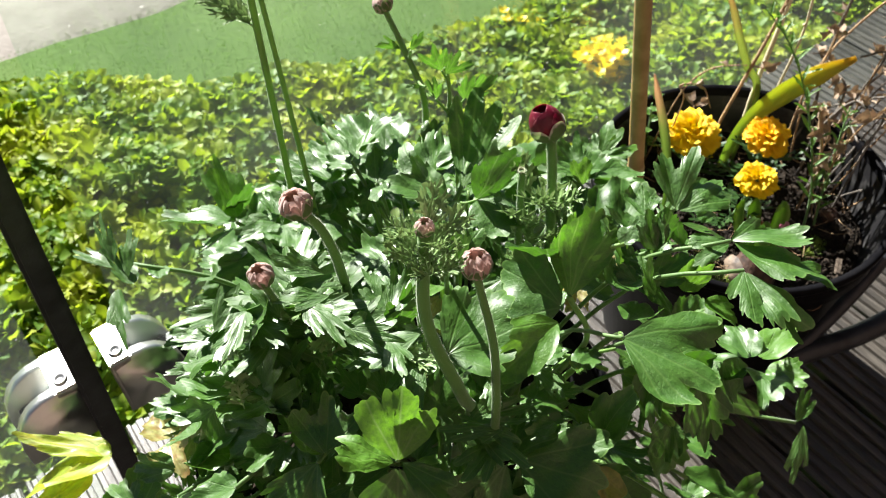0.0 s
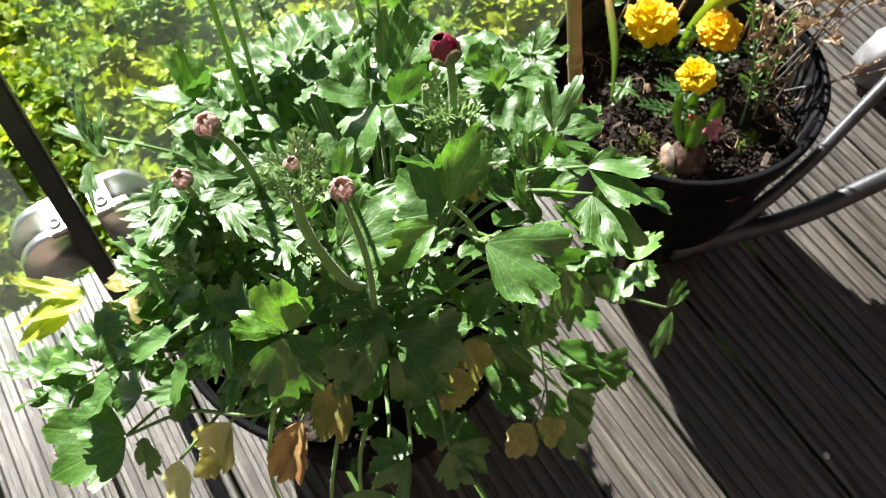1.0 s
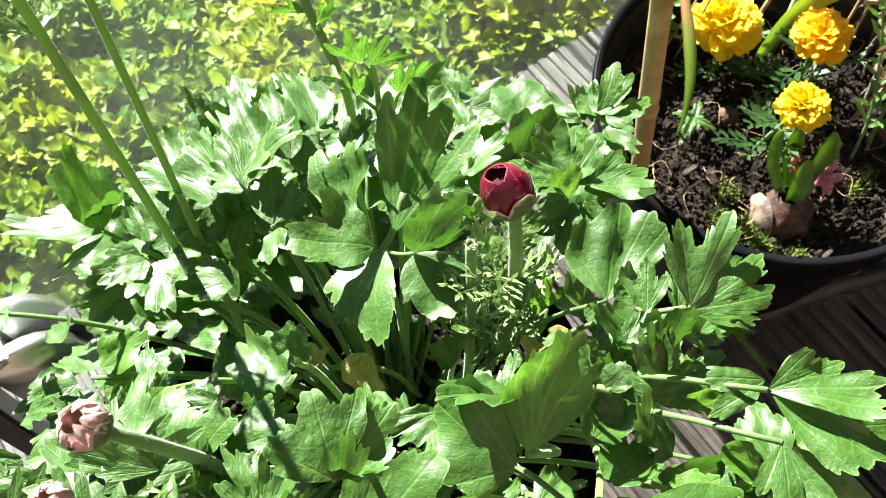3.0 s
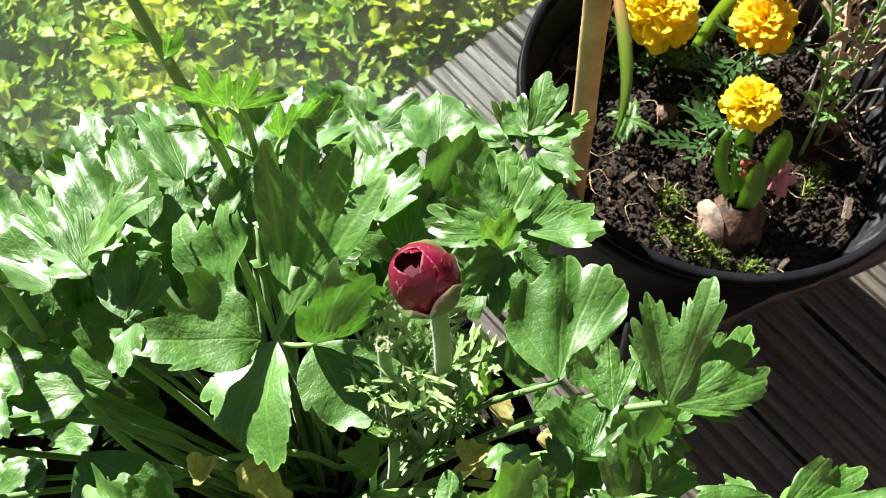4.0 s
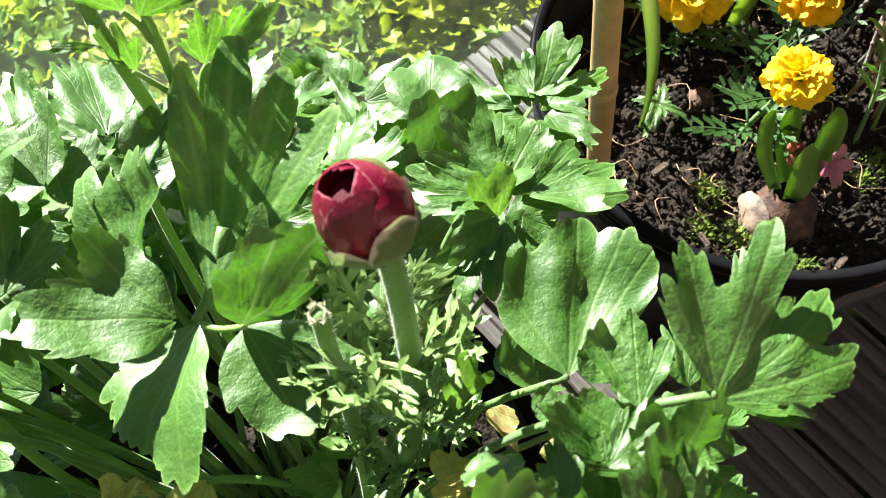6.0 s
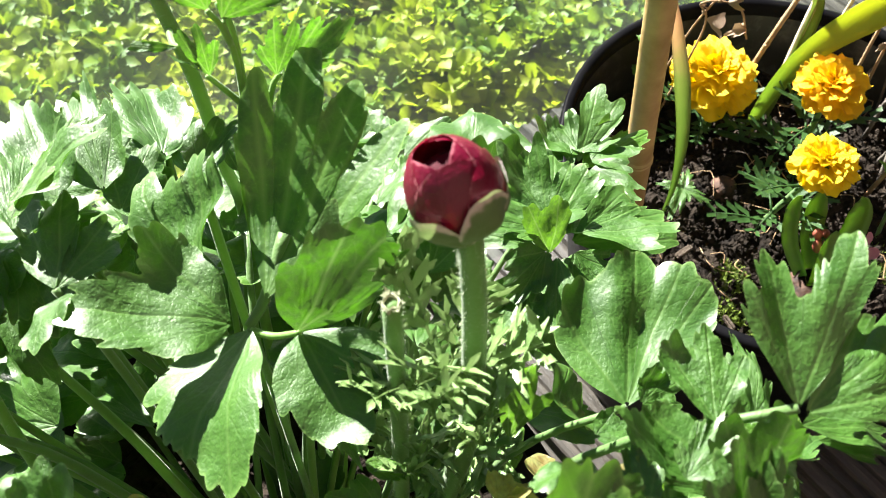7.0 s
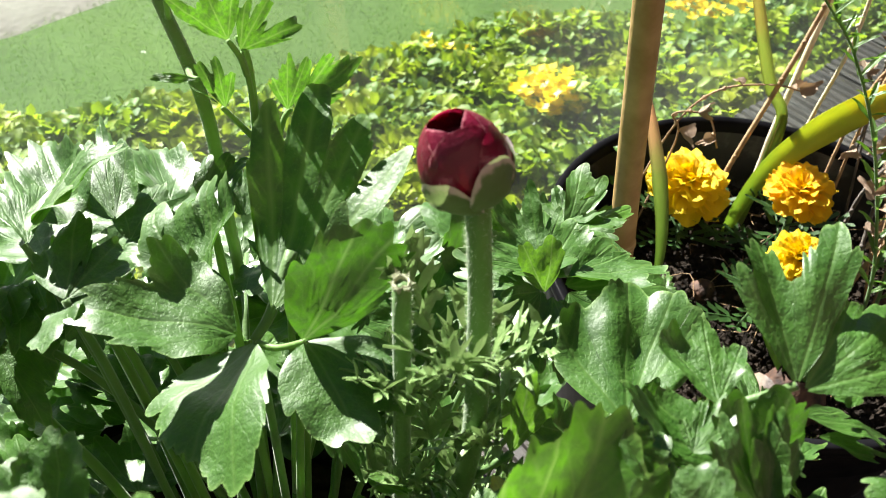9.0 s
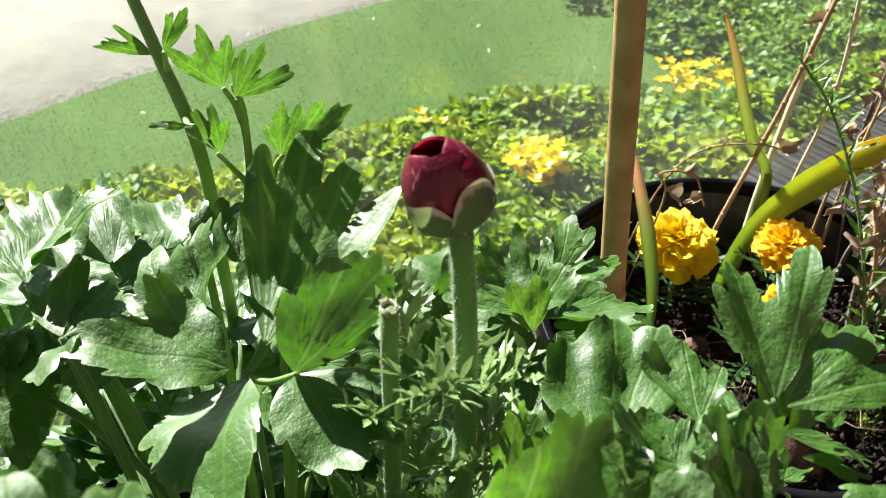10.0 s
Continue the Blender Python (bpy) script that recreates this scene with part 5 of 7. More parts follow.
leaf("cut", (-0.205, 0.218, 0.430), (-0.240, 0.226, 0.427), 0.70)
leaf("lobed", (-0.126, 0.227, 0.489), (-0.165, 0.221, 0.469), 0.70)
leaf("lobed", (-0.107, 0.275, 0.506), (-0.150, 0.282, 0.496), 0.70)
leaf("lobed", (-0.078, 0.252, 0.501), (-0.109, 0.283, 0.518), 0.70)
leaf("lobed", (-0.079, 0.257, 0.499), (-0.076, 0.292, 0.505), 0.60)
leaf("lobed", (0.064, 0.269, 0.468), (0.095, 0.267, 0.433), 0.70)
leaf("ovate", (0.090, 0.277, 0.454), (0.116, 0.290, 0.457), 0.80)
leaf("lobed", (0.164, 0.323, 0.453), (0.179, 0.291, 0.405), 0.70)
leaf("lobed", (0.143, 0.295, 0.445), (0.136, 0.277, 0.419), 0.80)
leaf("lobed", (0.182, 0.333, 0.455), (0.205, 0.323, 0.418), 0.70)
leaf("lobed", (-0.098, 0.187, 0.497), (-0.136, 0.183, 0.488), 0.60)
leaf("ovate", (-0.098, 0.196, 0.517), (-0.114, 0.177, 0.487), 0.90)
leaf("cut", (-0.236, 0.404, 0.458), (-0.262, 0.436, 0.468), 0.50)
leaf("narrow", (-0.240, 0.408, 0.460), (-0.243, 0.440, 0.480), 0.45, stalked=False)
leaf("narrow", (-0.250, 0.416, 0.463), (-0.285, 0.430, 0.470), 0.45, stalked=False)
leaf("cut", (-0.252, 0.420, 0.464), (-0.268, 0.452, 0.484), 0.50, stalked=False)
leaf("lobed", (-0.042, 0.362, 0.526), (-0.065, 0.391, 0.521), 0.80)
leaf("lobed", (-0.171, 0.240, 0.451), (-0.154, 0.211, 0.468), 0.70)
leaf("lobed", (-0.131, 0.305, 0.519), (-0.168, 0.309, 0.490), 0.80)
leaf("cut", (-0.128, 0.312, 0.507), (-0.157, 0.334, 0.501), 0.80)
leaf("cut", (-0.091, 0.298, 0.519), (-0.106, 0.306, 0.535), 0.80)
leaf("cut", (-0.111, 0.294, 0.522), (-0.127, 0.315, 0.527), 1.00)
leaf("cut", (-0.130, 0.275, 0.513), (-0.160, 0.306, 0.497), 1.00)
leaf("cut", (-0.061, 0.315, 0.518), (-0.075, 0.333, 0.527), 1.00)
leaf("lobed", (-0.227, 0.227, 0.426), (-0.266, 0.226, 0.411), 0.80)
leaf("lobed", (-0.167, 0.193, 0.466), (-0.205, 0.183, 0.437), 0.80)
leaf("cut", (-0.201, 0.237, 0.442), (-0.227, 0.257, 0.437), 0.90)
leaf("cut", (-0.236, 0.205, 0.421), (-0.270, 0.193, 0.409), 0.80)
leaf("lobed", (-0.142, 0.216, 0.468), (-0.179, 0.234, 0.463), 0.70)
leaf("lobed", (-0.166, 0.175, 0.455), (-0.209, 0.174, 0.442), 0.70)
leaf("cut", (-0.259, 0.220, 0.413), (-0.287, 0.230, 0.409), 0.90)
leaf("lobed", (-0.137, 0.252, 0.473), (-0.168, 0.259, 0.463), 0.80)
leaf("cut", (-0.139, 0.186, 0.480), (-0.180, 0.196, 0.456), 0.80)
leaf("lobed", (-0.116, 0.183, 0.444), (-0.124, 0.195, 0.469), 0.80)
leaf("lobed", (-0.178, 0.261, 0.447), (-0.209, 0.268, 0.443), 0.70)
leaf("lobed", (-0.111, 0.261, 0.496), (-0.148, 0.268, 0.476), 0.80)
leaf("cut", (-0.162, 0.280, 0.471), (-0.183, 0.306, 0.467), 0.80)
leaf("lobed", (0.016, 0.292, 0.491), (0.032, 0.311, 0.511), 0.90)
leaf("lobed", (0.063, 0.358, 0.535), (0.036, 0.349, 0.565), 0.80)
leaf("lobed", (0.114, 0.361, 0.512), (0.126, 0.396, 0.510), 0.80)
leaf("lobed", (0.140, 0.382, 0.508), (0.130, 0.411, 0.512), 0.80)
leaf("lobed", (0.157, 0.335, 0.519), (0.183, 0.323, 0.509), 0.60)
leaf("lobed", (0.127, 0.311, 0.480), (0.121, 0.280, 0.452), 0.60)
leaf("lobed", (0.109, 0.314, 0.471), (0.147, 0.295, 0.446), 0.80)
leaf("lobed", (0.147, 0.334, 0.440), (0.223, 0.335, 0.398), 0.60)
leaf("lobed", (0.133, 0.314, 0.510), (0.156, 0.317, 0.532), 0.80)
leaf("ovate", (0.135, 0.297, 0.419), (0.164, 0.288, 0.386), 0.90)
leaf("lobed", (0.180, 0.296, 0.304), (0.232, 0.322, 0.278), 0.80)
leaf("lobed", (0.176, 0.286, 0.341), (0.155, 0.296, 0.353), 0.70)
leaf("lobed", (0.107, 0.320, 0.521), (0.132, 0.345, 0.507), 0.80, stalked=False)
leaf("lobed", (0.098, 0.336, 0.534), (0.113, 0.375, 0.516), 0.80, stalked=False)
leaf("lobed", (0.132, 0.362, 0.506), (0.156, 0.374, 0.521), 0.80, stalked=False)


# leaves in whorls up the tall stems
hero((-0.007, 0.512, 0.566), [(-0.021, 0.507, 0.580), (-0.013, 0.514, 0.585), (-0.004, 0.517, 0.582)], 14, normal=(0.1, -0.9, 0.4), mat=LEAF_LIT, teeth=15, tooth=0.09, body=0.75, foot=False)
hero((-0.004, 0.514, 0.561), [(-0.001, 0.517, 0.577), (0.006, 0.516, 0.578), (0.016, 0.511, 0.572)], 12, normal=(0.0, -0.9, 0.4), mat=LEAF_LIT, teeth=15, tooth=0.09, body=0.72, foot=False)
hero((0.009, 0.515, 0.537), [(0.005, 0.513, 0.550), (0.010, 0.517, 0.555), (0.016, 0.516, 0.554)], 14, normal=(0.0, -0.9, 0.4), mat=LEAF_LIT, teeth=13, tooth=0.09, body=0.78, foot=False)
hero((0.011, 0.518, 0.535), [(0.018, 0.520, 0.553), (0.025, 0.522, 0.555), (0.033, 0.520, 0.554), (0.027, 0.518, 0.542)], 11, normal=(0.1, -0.9, 0.4), mat=LEAF_LIT, teeth=16, tooth=0.09, body=0.7, foot=False)
hero((-0.011, 0.511, 0.541), [(-0.017, 0.511, 0.557), (-0.012, 0.514, 0.557), (-0.007, 0.513, 0.553)], 12, normal=(0.3, -0.8, 0.4), mat=LEAF_LIT, teeth=12, tooth=0.08, body=0.8, foot=False)
hero((-0.019, 0.514, 0.550), [(-0.028, 0.512, 0.553), (-0.034, 0.515, 0.549)], 11, normal=(-0.1, -0.5, 0.8), mat=LEAF_LIT, teeth=11, tooth=0.10, body=0.75, foot=False)
hero((-0.012, 0.511, 0.541), [(-0.022, 0.510, 0.549), (-0.018, 0.514, 0.551)], 10, normal=(-0.3, 0.4, 0.9), mat=LEAF_LIT, teeth=9, tooth=0.07, body=0.8, foot=False)
hero((-0.038, 0.550, 0.558), [(-0.056, 0.546, 0.565), (-0.049, 0.552, 0.567)], 11, normal=(-0.1, -0.8, 0.5), mat=LEAF_LIT, teeth=13, tooth=0.10, body=0.7, foot=False)
hero((-0.030, 0.535, 0.567), [(-0.026, 0.532, 0.580), (-0.020, 0.536, 0.582)], 13, normal=(0.1, -0.9, 0.4), mat=LEAF_LIT, teeth=12, tooth=0.10, body=0.75, foot=False)
for way in (((-0.003, 0.512, 0.523), (-0.002, 0.512, 0.546), (-0.0035, 0.513, 0.561)), ((-0.0025, 0.512, 0.553), (-0.004, 0.512, 0.560), (-0.007, 0.512, 0.566)), ((-0.003, 0.511, 0.528), (-0.007, 0.511, 0.534), (-0.012, 0.511, 0.541)),
            ((0.004, 0.505, 0.520), (0.007, 0.513, 0.533), (0.010, 0.516, 0.537)), ((-0.025, 0.527, 0.545), (-0.022, 0.518, 0.548), (-0.019, 0.514, 0.550)), ((-0.033, 0.543, 0.557), (-0.035, 0.547, 0.557), (-0.038, 0.550, 0.558)), ((-0.032, 0.541, 0.556), (-0.031, 0.538, 0.561), (-0.030, 0.535, 0.567))):
    part("leaf_stalk", tube("leaf_stalk", way, [0.0012, 0.0009], STEM_PALE, 7, 5), plant)
# rosettes before the second pot
hero((0.102, 0.488, 0.472), [(0.093, 0.496, 0.490), (0.105, 0.499, 0.491)], 22, normal=(0.0, -0.7, 0.7), mat=LEAF_FRESH, teeth=12, tooth=0.07, body=0.85)
hero((0.104, 0.500, 0.468), [(0.110, 0.538, 0.470), (0.124, 0.534, 0.468)], 20, normal=(0.1, -0.4, 1), teeth=13, tooth=0.08, body=0.8, foot=False)
hero((0.112, 0.497, 0.466), [(0.154, 0.500, 0.466), (0.152, 0.514, 0.462), (0.138, 0.524, 0.462)], [16, 16, 16], normal=(0.1, -0.1, 1), teeth=17, tooth=0.07, body=0.75, foot=False)
hero((0.108, 0.490, 0.466), [(0.137, 0.474, 0.462), (0.124, 0.462, 0.462)], 18, normal=(0.1, -0.1, 1), teeth=14, tooth=0.08, body=0.75, foot=False)
hero((0.102, 0.488, 0.466), [(0.098, 0.460, 0.462), (0.110, 0.458, 0.460)], 17, normal=(0.0, -0.4, 1), teeth=13, tooth=0.08, body=0.75, foot=False)
hero((0.098, 0.492, 0.468), [(0.070, 0.502, 0.474), (0.074, 0.516, 0.474)], 18, normal=(-0.1, 0.1, 1), teeth=14, tooth=0.08, body=0.75, foot=False)
hero((0.100, 0.497, 0.470), [(0.084, 0.526, 0.480), (0.097, 0.530, 0.482)], 18, normal=(-0.1, 0.0, 1), mat=LEAF_FRESH, teeth=13, tooth=0.08, body=0.78, foot=False)
hero((0.096, 0.488, 0.462), [(0.074, 0.472, 0.456), (0.086, 0.462, 0.455)], 18, normal=(0.0, -0.2, 1), teeth=13, tooth=0.08, body=0.75, foot=False)
hero((0.130, 0.578, 0.414), [(0.120, 0.604, 0.420), (0.132, 0.608, 0.420)], 16, normal=(0.0, -0.4, 1), teeth=14, tooth=0.08, body=0.78)
hero((0.134, 0.576, 0.414), [(0.148, 0.598, 0.424), (0.168, 0.594, 0.420)], 17, normal=(0.1, -0.3, 1), mat=LEAF_FRESH, teeth=14, tooth=0.08, body=0.78, foot=False)
hero((0.128, 0.574, 0.412), [(0.090, 0.596, 0.410), (0.086, 0.612, 0.404)], 14, normal=(-0.1, 0.0, 1), teeth=13, tooth=0.08, body=0.75, foot=False)
hero((0.130, 0.570, 0.412), [(0.150, 0.552, 0.415), (0.138, 0.545, 0.416)], 17, normal=(0.1, -0.1, 1), teeth=13, tooth=0.08, body=0.75, foot=False)
hero((0.126, 0.570, 0.412), [(0.104, 0.556, 0.416), (0.112, 0.548, 0.417)], 17, normal=(0.0, -0.1, 1), teeth=13, tooth=0.08, body=0.75, foot=False)
hero((0.132, 0.580, 0.413), [(0.146, 0.618, 0.428), (0.156, 0.610, 0.428)], 14, normal=(0.1, -0.5, 0.9), teeth=11, tooth=0.08, body=0.8, foot=False)

# lower foliage that fills the heart of the plant
def canopy(x, y):
    """Height of the leaf canopy over the ground plan."""
    return 0.53 - 1.15 * ((x - 0.02) ** 2 + (y - 0.36) ** 2) / 0.0625 * 0.16


for i in range(110):
    w = rl.uniform(0, 2 * math.pi)
    q = 0.24 * math.sqrt(rl.random())
    bx, by = 0.0 + q * math.cos(w), 0.43 + 0.85 * q * math.sin(w)
    lo = 0.27
    bz = lo + (canopy(bx, by) - 0.075 - lo) * rl.random()
    if -0.12 < bx < 0.13 and 0.34 < by < 0.46 and bz > 0.29:
        continue
    ln = rl.uniform(0.030, 0.050)
    an = w + rl.uniform(-0.9, 0.9)
    leaf(rl.choice(("lobed", "lobed", "lobed", "ovate", "cut", "narrow")), (bx, by, bz),
         (bx + ln * math.cos(an), by + ln * math.sin(an), bz + rl.uniform(-0.025, 0.02)), rl.uniform(0.7, 1.0), stalked=i % 3 == 0)


# fresh and faded leaves and bent stalks low in the crown
hero((0.080, 0.412, 0.484), [(0.079, 0.420, 0.500), (0.086, 0.419, 0.509), (0.091, 0.418, 0.501)], [16, 15, 16], normal=(0.1, -0.9, 0.4), mat=LEAF_FRESH, teeth=9, tooth=0.07, body=0.75)
hero((0.080, 0.392, 0.500), [(0.072, 0.388, 0.462), (0.084, 0.386, 0.446), (0.093, 0.391, 0.462)], [18, 17, 18], normal=(0.1, -0.95, 0.2), mat=LEAF_YELLOW, teeth=12, tooth=0.03, body=0.9, ruffle=0.08, lift=0.5, foot=False)
hero((-0.010, 0.408, 0.436), [(-0.030, 0.398, 0.425), (-0.026, 0.388, 0.412), (-0.010, 0.390, 0.410)], [22, 22, 22], normal=(-0.2, -0.5, 0.9), mat=LEAF_YELLOW, teeth=12, tooth=0.03, body=0.9, ruffle=0.08, lift=0.5)
for way in (((-0.110, 0.400, 0.30), (-0.095, 0.415, 0.33), (-0.048, 0.427, 0.345), (-0.010, 0.429, 0.335), (0.01, 0.43, 0.27)), ((0.045, 0.385, 0.25), (0.053, 0.402, 0.31), (0.064, 0.419, 0.335), (0.083, 0.422, 0.34), (0.13, 0.41, 0.33)),
            ((0.03, 0.395, 0.25), (0.045, 0.399, 0.295), (0.08, 0.408, 0.315), (0.106, 0.405, 0.31), (0.135, 0.395, 0.30)), ((-0.03, 0.43, 0.25), (-0.05, 0.44, 0.36), (-0.067, 0.453, 0.40), (-0.095, 0.474, 0.42)),
            ((-0.03, 0.41, 0.25), (-0.05, 0.42, 0.33), (-0.075, 0.438, 0.36), (-0.11, 0.453, 0.37)), ((0.04, 0.40, 0.25), (0.080, 0.365, 0.40), (0.090, 0.345, 0.47), (0.071, 0.331, 0.530)),
            ((0.05, 0.40, 0.25), (0.100, 0.370, 0.41), (0.110, 0.345, 0.47), (0.099, 0.302, 0.528)), ((-0.02, 0.40, 0.25), (-0.045, 0.385, 0.37), (-0.066, 0.365, 0.45), (-0.077, 0.325, 0.535))):
    part("leaf_stalk", tube("leaf_stalk", way, [0.0027, 0.0022, 0.0019], STEM_PALE, 8, 8), plant)


hero((-0.095, 0.415, 0.440), [(-0.090, 0.385, 0.440), (-0.068, 0.380, 0.436), (-0.056, 0.395, 0.430)], [26, 26, 24], normal=(0.2, -0.4, 0.9), teeth=18, tooth=0.04, body=0.95)


# small leaves crowded between the stems over the front of the pot
for i in range(230):
    bx, by = rl.uniform(-0.205, 0.08), rl.uniform(0.205, 0.36)
    if ((bx + 0.06) / 0.15) ** 2 + ((by - 0.30) / 0.11) ** 2 > 1:
        continue
    top = canopy(bx, by) + (0.045 if bx < -0.03 else 0.0)
    bz = top - 0.004 - 0.075 * rl.random() ** 1.6
    ln, an = rl.uniform(0.016, 0.032), rl.uniform(0, 6.283)
    leaf(rl.choice(("lobed", "cut", "cut", "narrow", "lobed", "fresh")), (bx, by, bz),
         (bx + ln * math.cos(an), by + ln * math.sin(an), bz + rl.uniform(-0.012, 0.016)), rl.uniform(0.6, 1.0), stalked=i % 4 == 0)


# leaves on the sunny far side, which shade the heart of the plant
for i in range(120):
    w, q = rl.uniform(0.9, 3.3), rl.uniform(0.10, 0.21)
    bx, by = -0.01 + q * math.cos(w), 0.44 + 0.8 * q * math.sin(w)
    bz = rl.uniform(0.29, 0.43) - 0.35 * max(0.0, q - 0.14)
    ln, an = rl.uniform(0.032, 0.048), w + rl.uniform(-0.9, 0.9)
    leaf(rl.choice(("lobed", "broad", "ovate", "lobed")), (bx, by, bz), (bx + ln * math.cos(an), by + ln * math.sin(an), bz + rl.uniform(-0.02, 0.02)), rl.uniform(0.8, 1.05), stalked=i % 4 == 0)


# rosettes of leaves on one stalk
def rosette(at, count, ln, seed, tilt=0.25, kinds=("broad", "broad", "lobed", "lobed", "fresh"), stem=True):
    rnd = random.Random(seed)
    c = Vector(at)
    foot = CROWN + Vector((rnd.uniform(-0.04, 0.04), rnd.uniform(-0.02, 0.05), 0))
    if stem:
        stalk(foot, c, 0.0022, 0.0016)
    for k in range(max(5, count - 2)):
        w = k * 2.4 + seed
        up = tilt + rnd.uniform(-0.35, 0.35) - 0.25 * (k % 3)
        d = Vector((math.cos(w), math.sin(w), up)).normalized()
        b = c + d * 0.008
        leaf(rnd.choice(kinds), b, b + d * ln * rnd.uniform(0.8, 1.25), rnd.uniform(0.75, 1.05),
             (-0.35 * math.cos(w) + rnd.gauss(0, 0.15), -0.35 * math.sin(w) + rnd.gauss(0, 0.15), 1.0), False)


rosette((0.040, 0.620, 0.370), 8, 0.042, 3)
rosette((-0.030, 0.590, 0.390), 7, 0.042, 4)
rosette((-0.085, 0.545, 0.435), 9, 0.045, 5)
rosette((-0.115, 0.495, 0.455), 8, 0.042, 6)
rosette((-0.160, 0.470, 0.420), 7, 0.040, 7)
rosette((0.010, 0.540, 0.405), 6, 0.036, 9)
rosette((-0.180, 0.400, 0.410), 7, 0.038, 10)
rosette((0.210, 0.340, 0.440), 6, 0.036, 11, stem=False)
rosette((-0.170, 0.300, 0.440), 7, 0.040, 12, kinds=("cut", "lobed"))
rosette((0.106, 0.494, 0.474), 10, 0.030, 21, kinds=("lobed", "cut", "narrow"), stem=False)
rosette((0.130, 0.575, 0.418), 10, 0.032, 22, kinds=("lobed", "cut", "broad"), stem=False)
rosette((-0.130, 0.455, 0.470), 10, 0.034, 23, kinds=("lobed", "cut", "lobed"), stem=False)
rosette((-0.095, 0.500, 0.475), 10, 0.034, 24, kinds=("lobed", "cut", "lobed"), stem=False)
rosette((-0.215, 0.230, 0.400), 7, 0.040, 13, kinds=("cut", "lobed"))


# ---- flower stems and buds ----
def flower_stem(points, r0, r1, mat=STEM, hairs=0):
    st = part("flower_stem", tube("flower_stem", points, [r0, r1], mat, 10, 6), plant)
    if hairs:
        part("hairs", fuzz(points, r0, r1, hairs), st, None, "fine pale hairs")


def fuzz(points, r0, r1, count, first=0.45):
    """Short fine hairs standing off a stem."""
    rng = np.random.default_rng(count)
    pts = spline(points, 24)
    verts, faces = [], []
    for _ in range(count):
        u = first + (1 - first) * rng.uniform(0, 1)
        i = min(int(u * (len(pts) - 1)), len(pts) - 2)
        c = pts[i].lerp(pts[i + 1], rng.uniform(0, 1))
        axis = (pts[i + 1] - pts[i]).normalized()
        a = axis.orthogonal().normalized()
        w = rng.uniform(0, 6.283)
        d = a * math.cos(w) + axis.cross(a) * math.sin(w)
        r = (r0 + (r1 - r0) * u) * 0.97
        e = (d + axis * rng.normal(0.15, 0.3)).normalized() * rng.uniform(0.0006, 0.0016)
        s = axis * 0.00007
        k = len(verts)
        verts.extend([c + d * r - s, c + d * r + s, c + d * r + e])
        faces.append((k, k + 1, k + 2))
    return mesh_of("hairs", verts, faces, HAIR, False)


HAIR = petal_material("plant_hair", (0.45, 0.52, 0.35), (0.60, 0.66, 0.50), (0.6, 0.66, 0.5), 0.5, 0.4)


def cup_petal(name, mat, span, low, high, r, tall, seed, wave=0.03, thick=0.0, egg=0.0, droop=0.45):
    """A petal that hugs an egg-shaped bud: angles span wide, heights low to high of the egg."""
    rnd = random.Random(seed)
    verts, faces, uvs = [], [], []
    nu, nv = 12, 9
    for i in range(nu + 1):
        for j in range(nv + 1):
            u, v = i / nu, j / nv
            edge = 1 - (abs(2 * u - 1)) ** 3 * droop
            h = low + (high - low) * v * edge
            lat = math.pi * h
            rr = r * (math.sin(min(max(lat, 0.02), math.pi - 0.02)) ** 0.72) * (1 + thick)
            rr *= 1 - egg * max(0.0, h - 0.45)
            rr *= 1 + wave * noise.noise(Vector((u * 3 + seed, v * 3, 0)))
            a = (u - 0.5) * span
            verts.append((rr * math.cos(a), rr * math.sin(a), -math.cos(lat) * tall))
            uvs.append((u, v))
    for i in range(nu):
        for j in range(nv):
            k = i * (nv + 1) + j
            faces.append((k, k + nv + 1, k + nv + 2, k + 1))
    return mesh_of(name, verts, faces, mat, True, uvs)


def turned(m, deg):
    return m @ pose(0, 0, 0, 0, 0, deg)


def axis_pose(at, axis, spin=0.0):
    q = Vector(axis).to_track_quat("Z", "Y").to_matrix().to_4x4()
    return Matrix.Translation(at) @ q @ pose(0, 0, 0, 0, 0, spin)


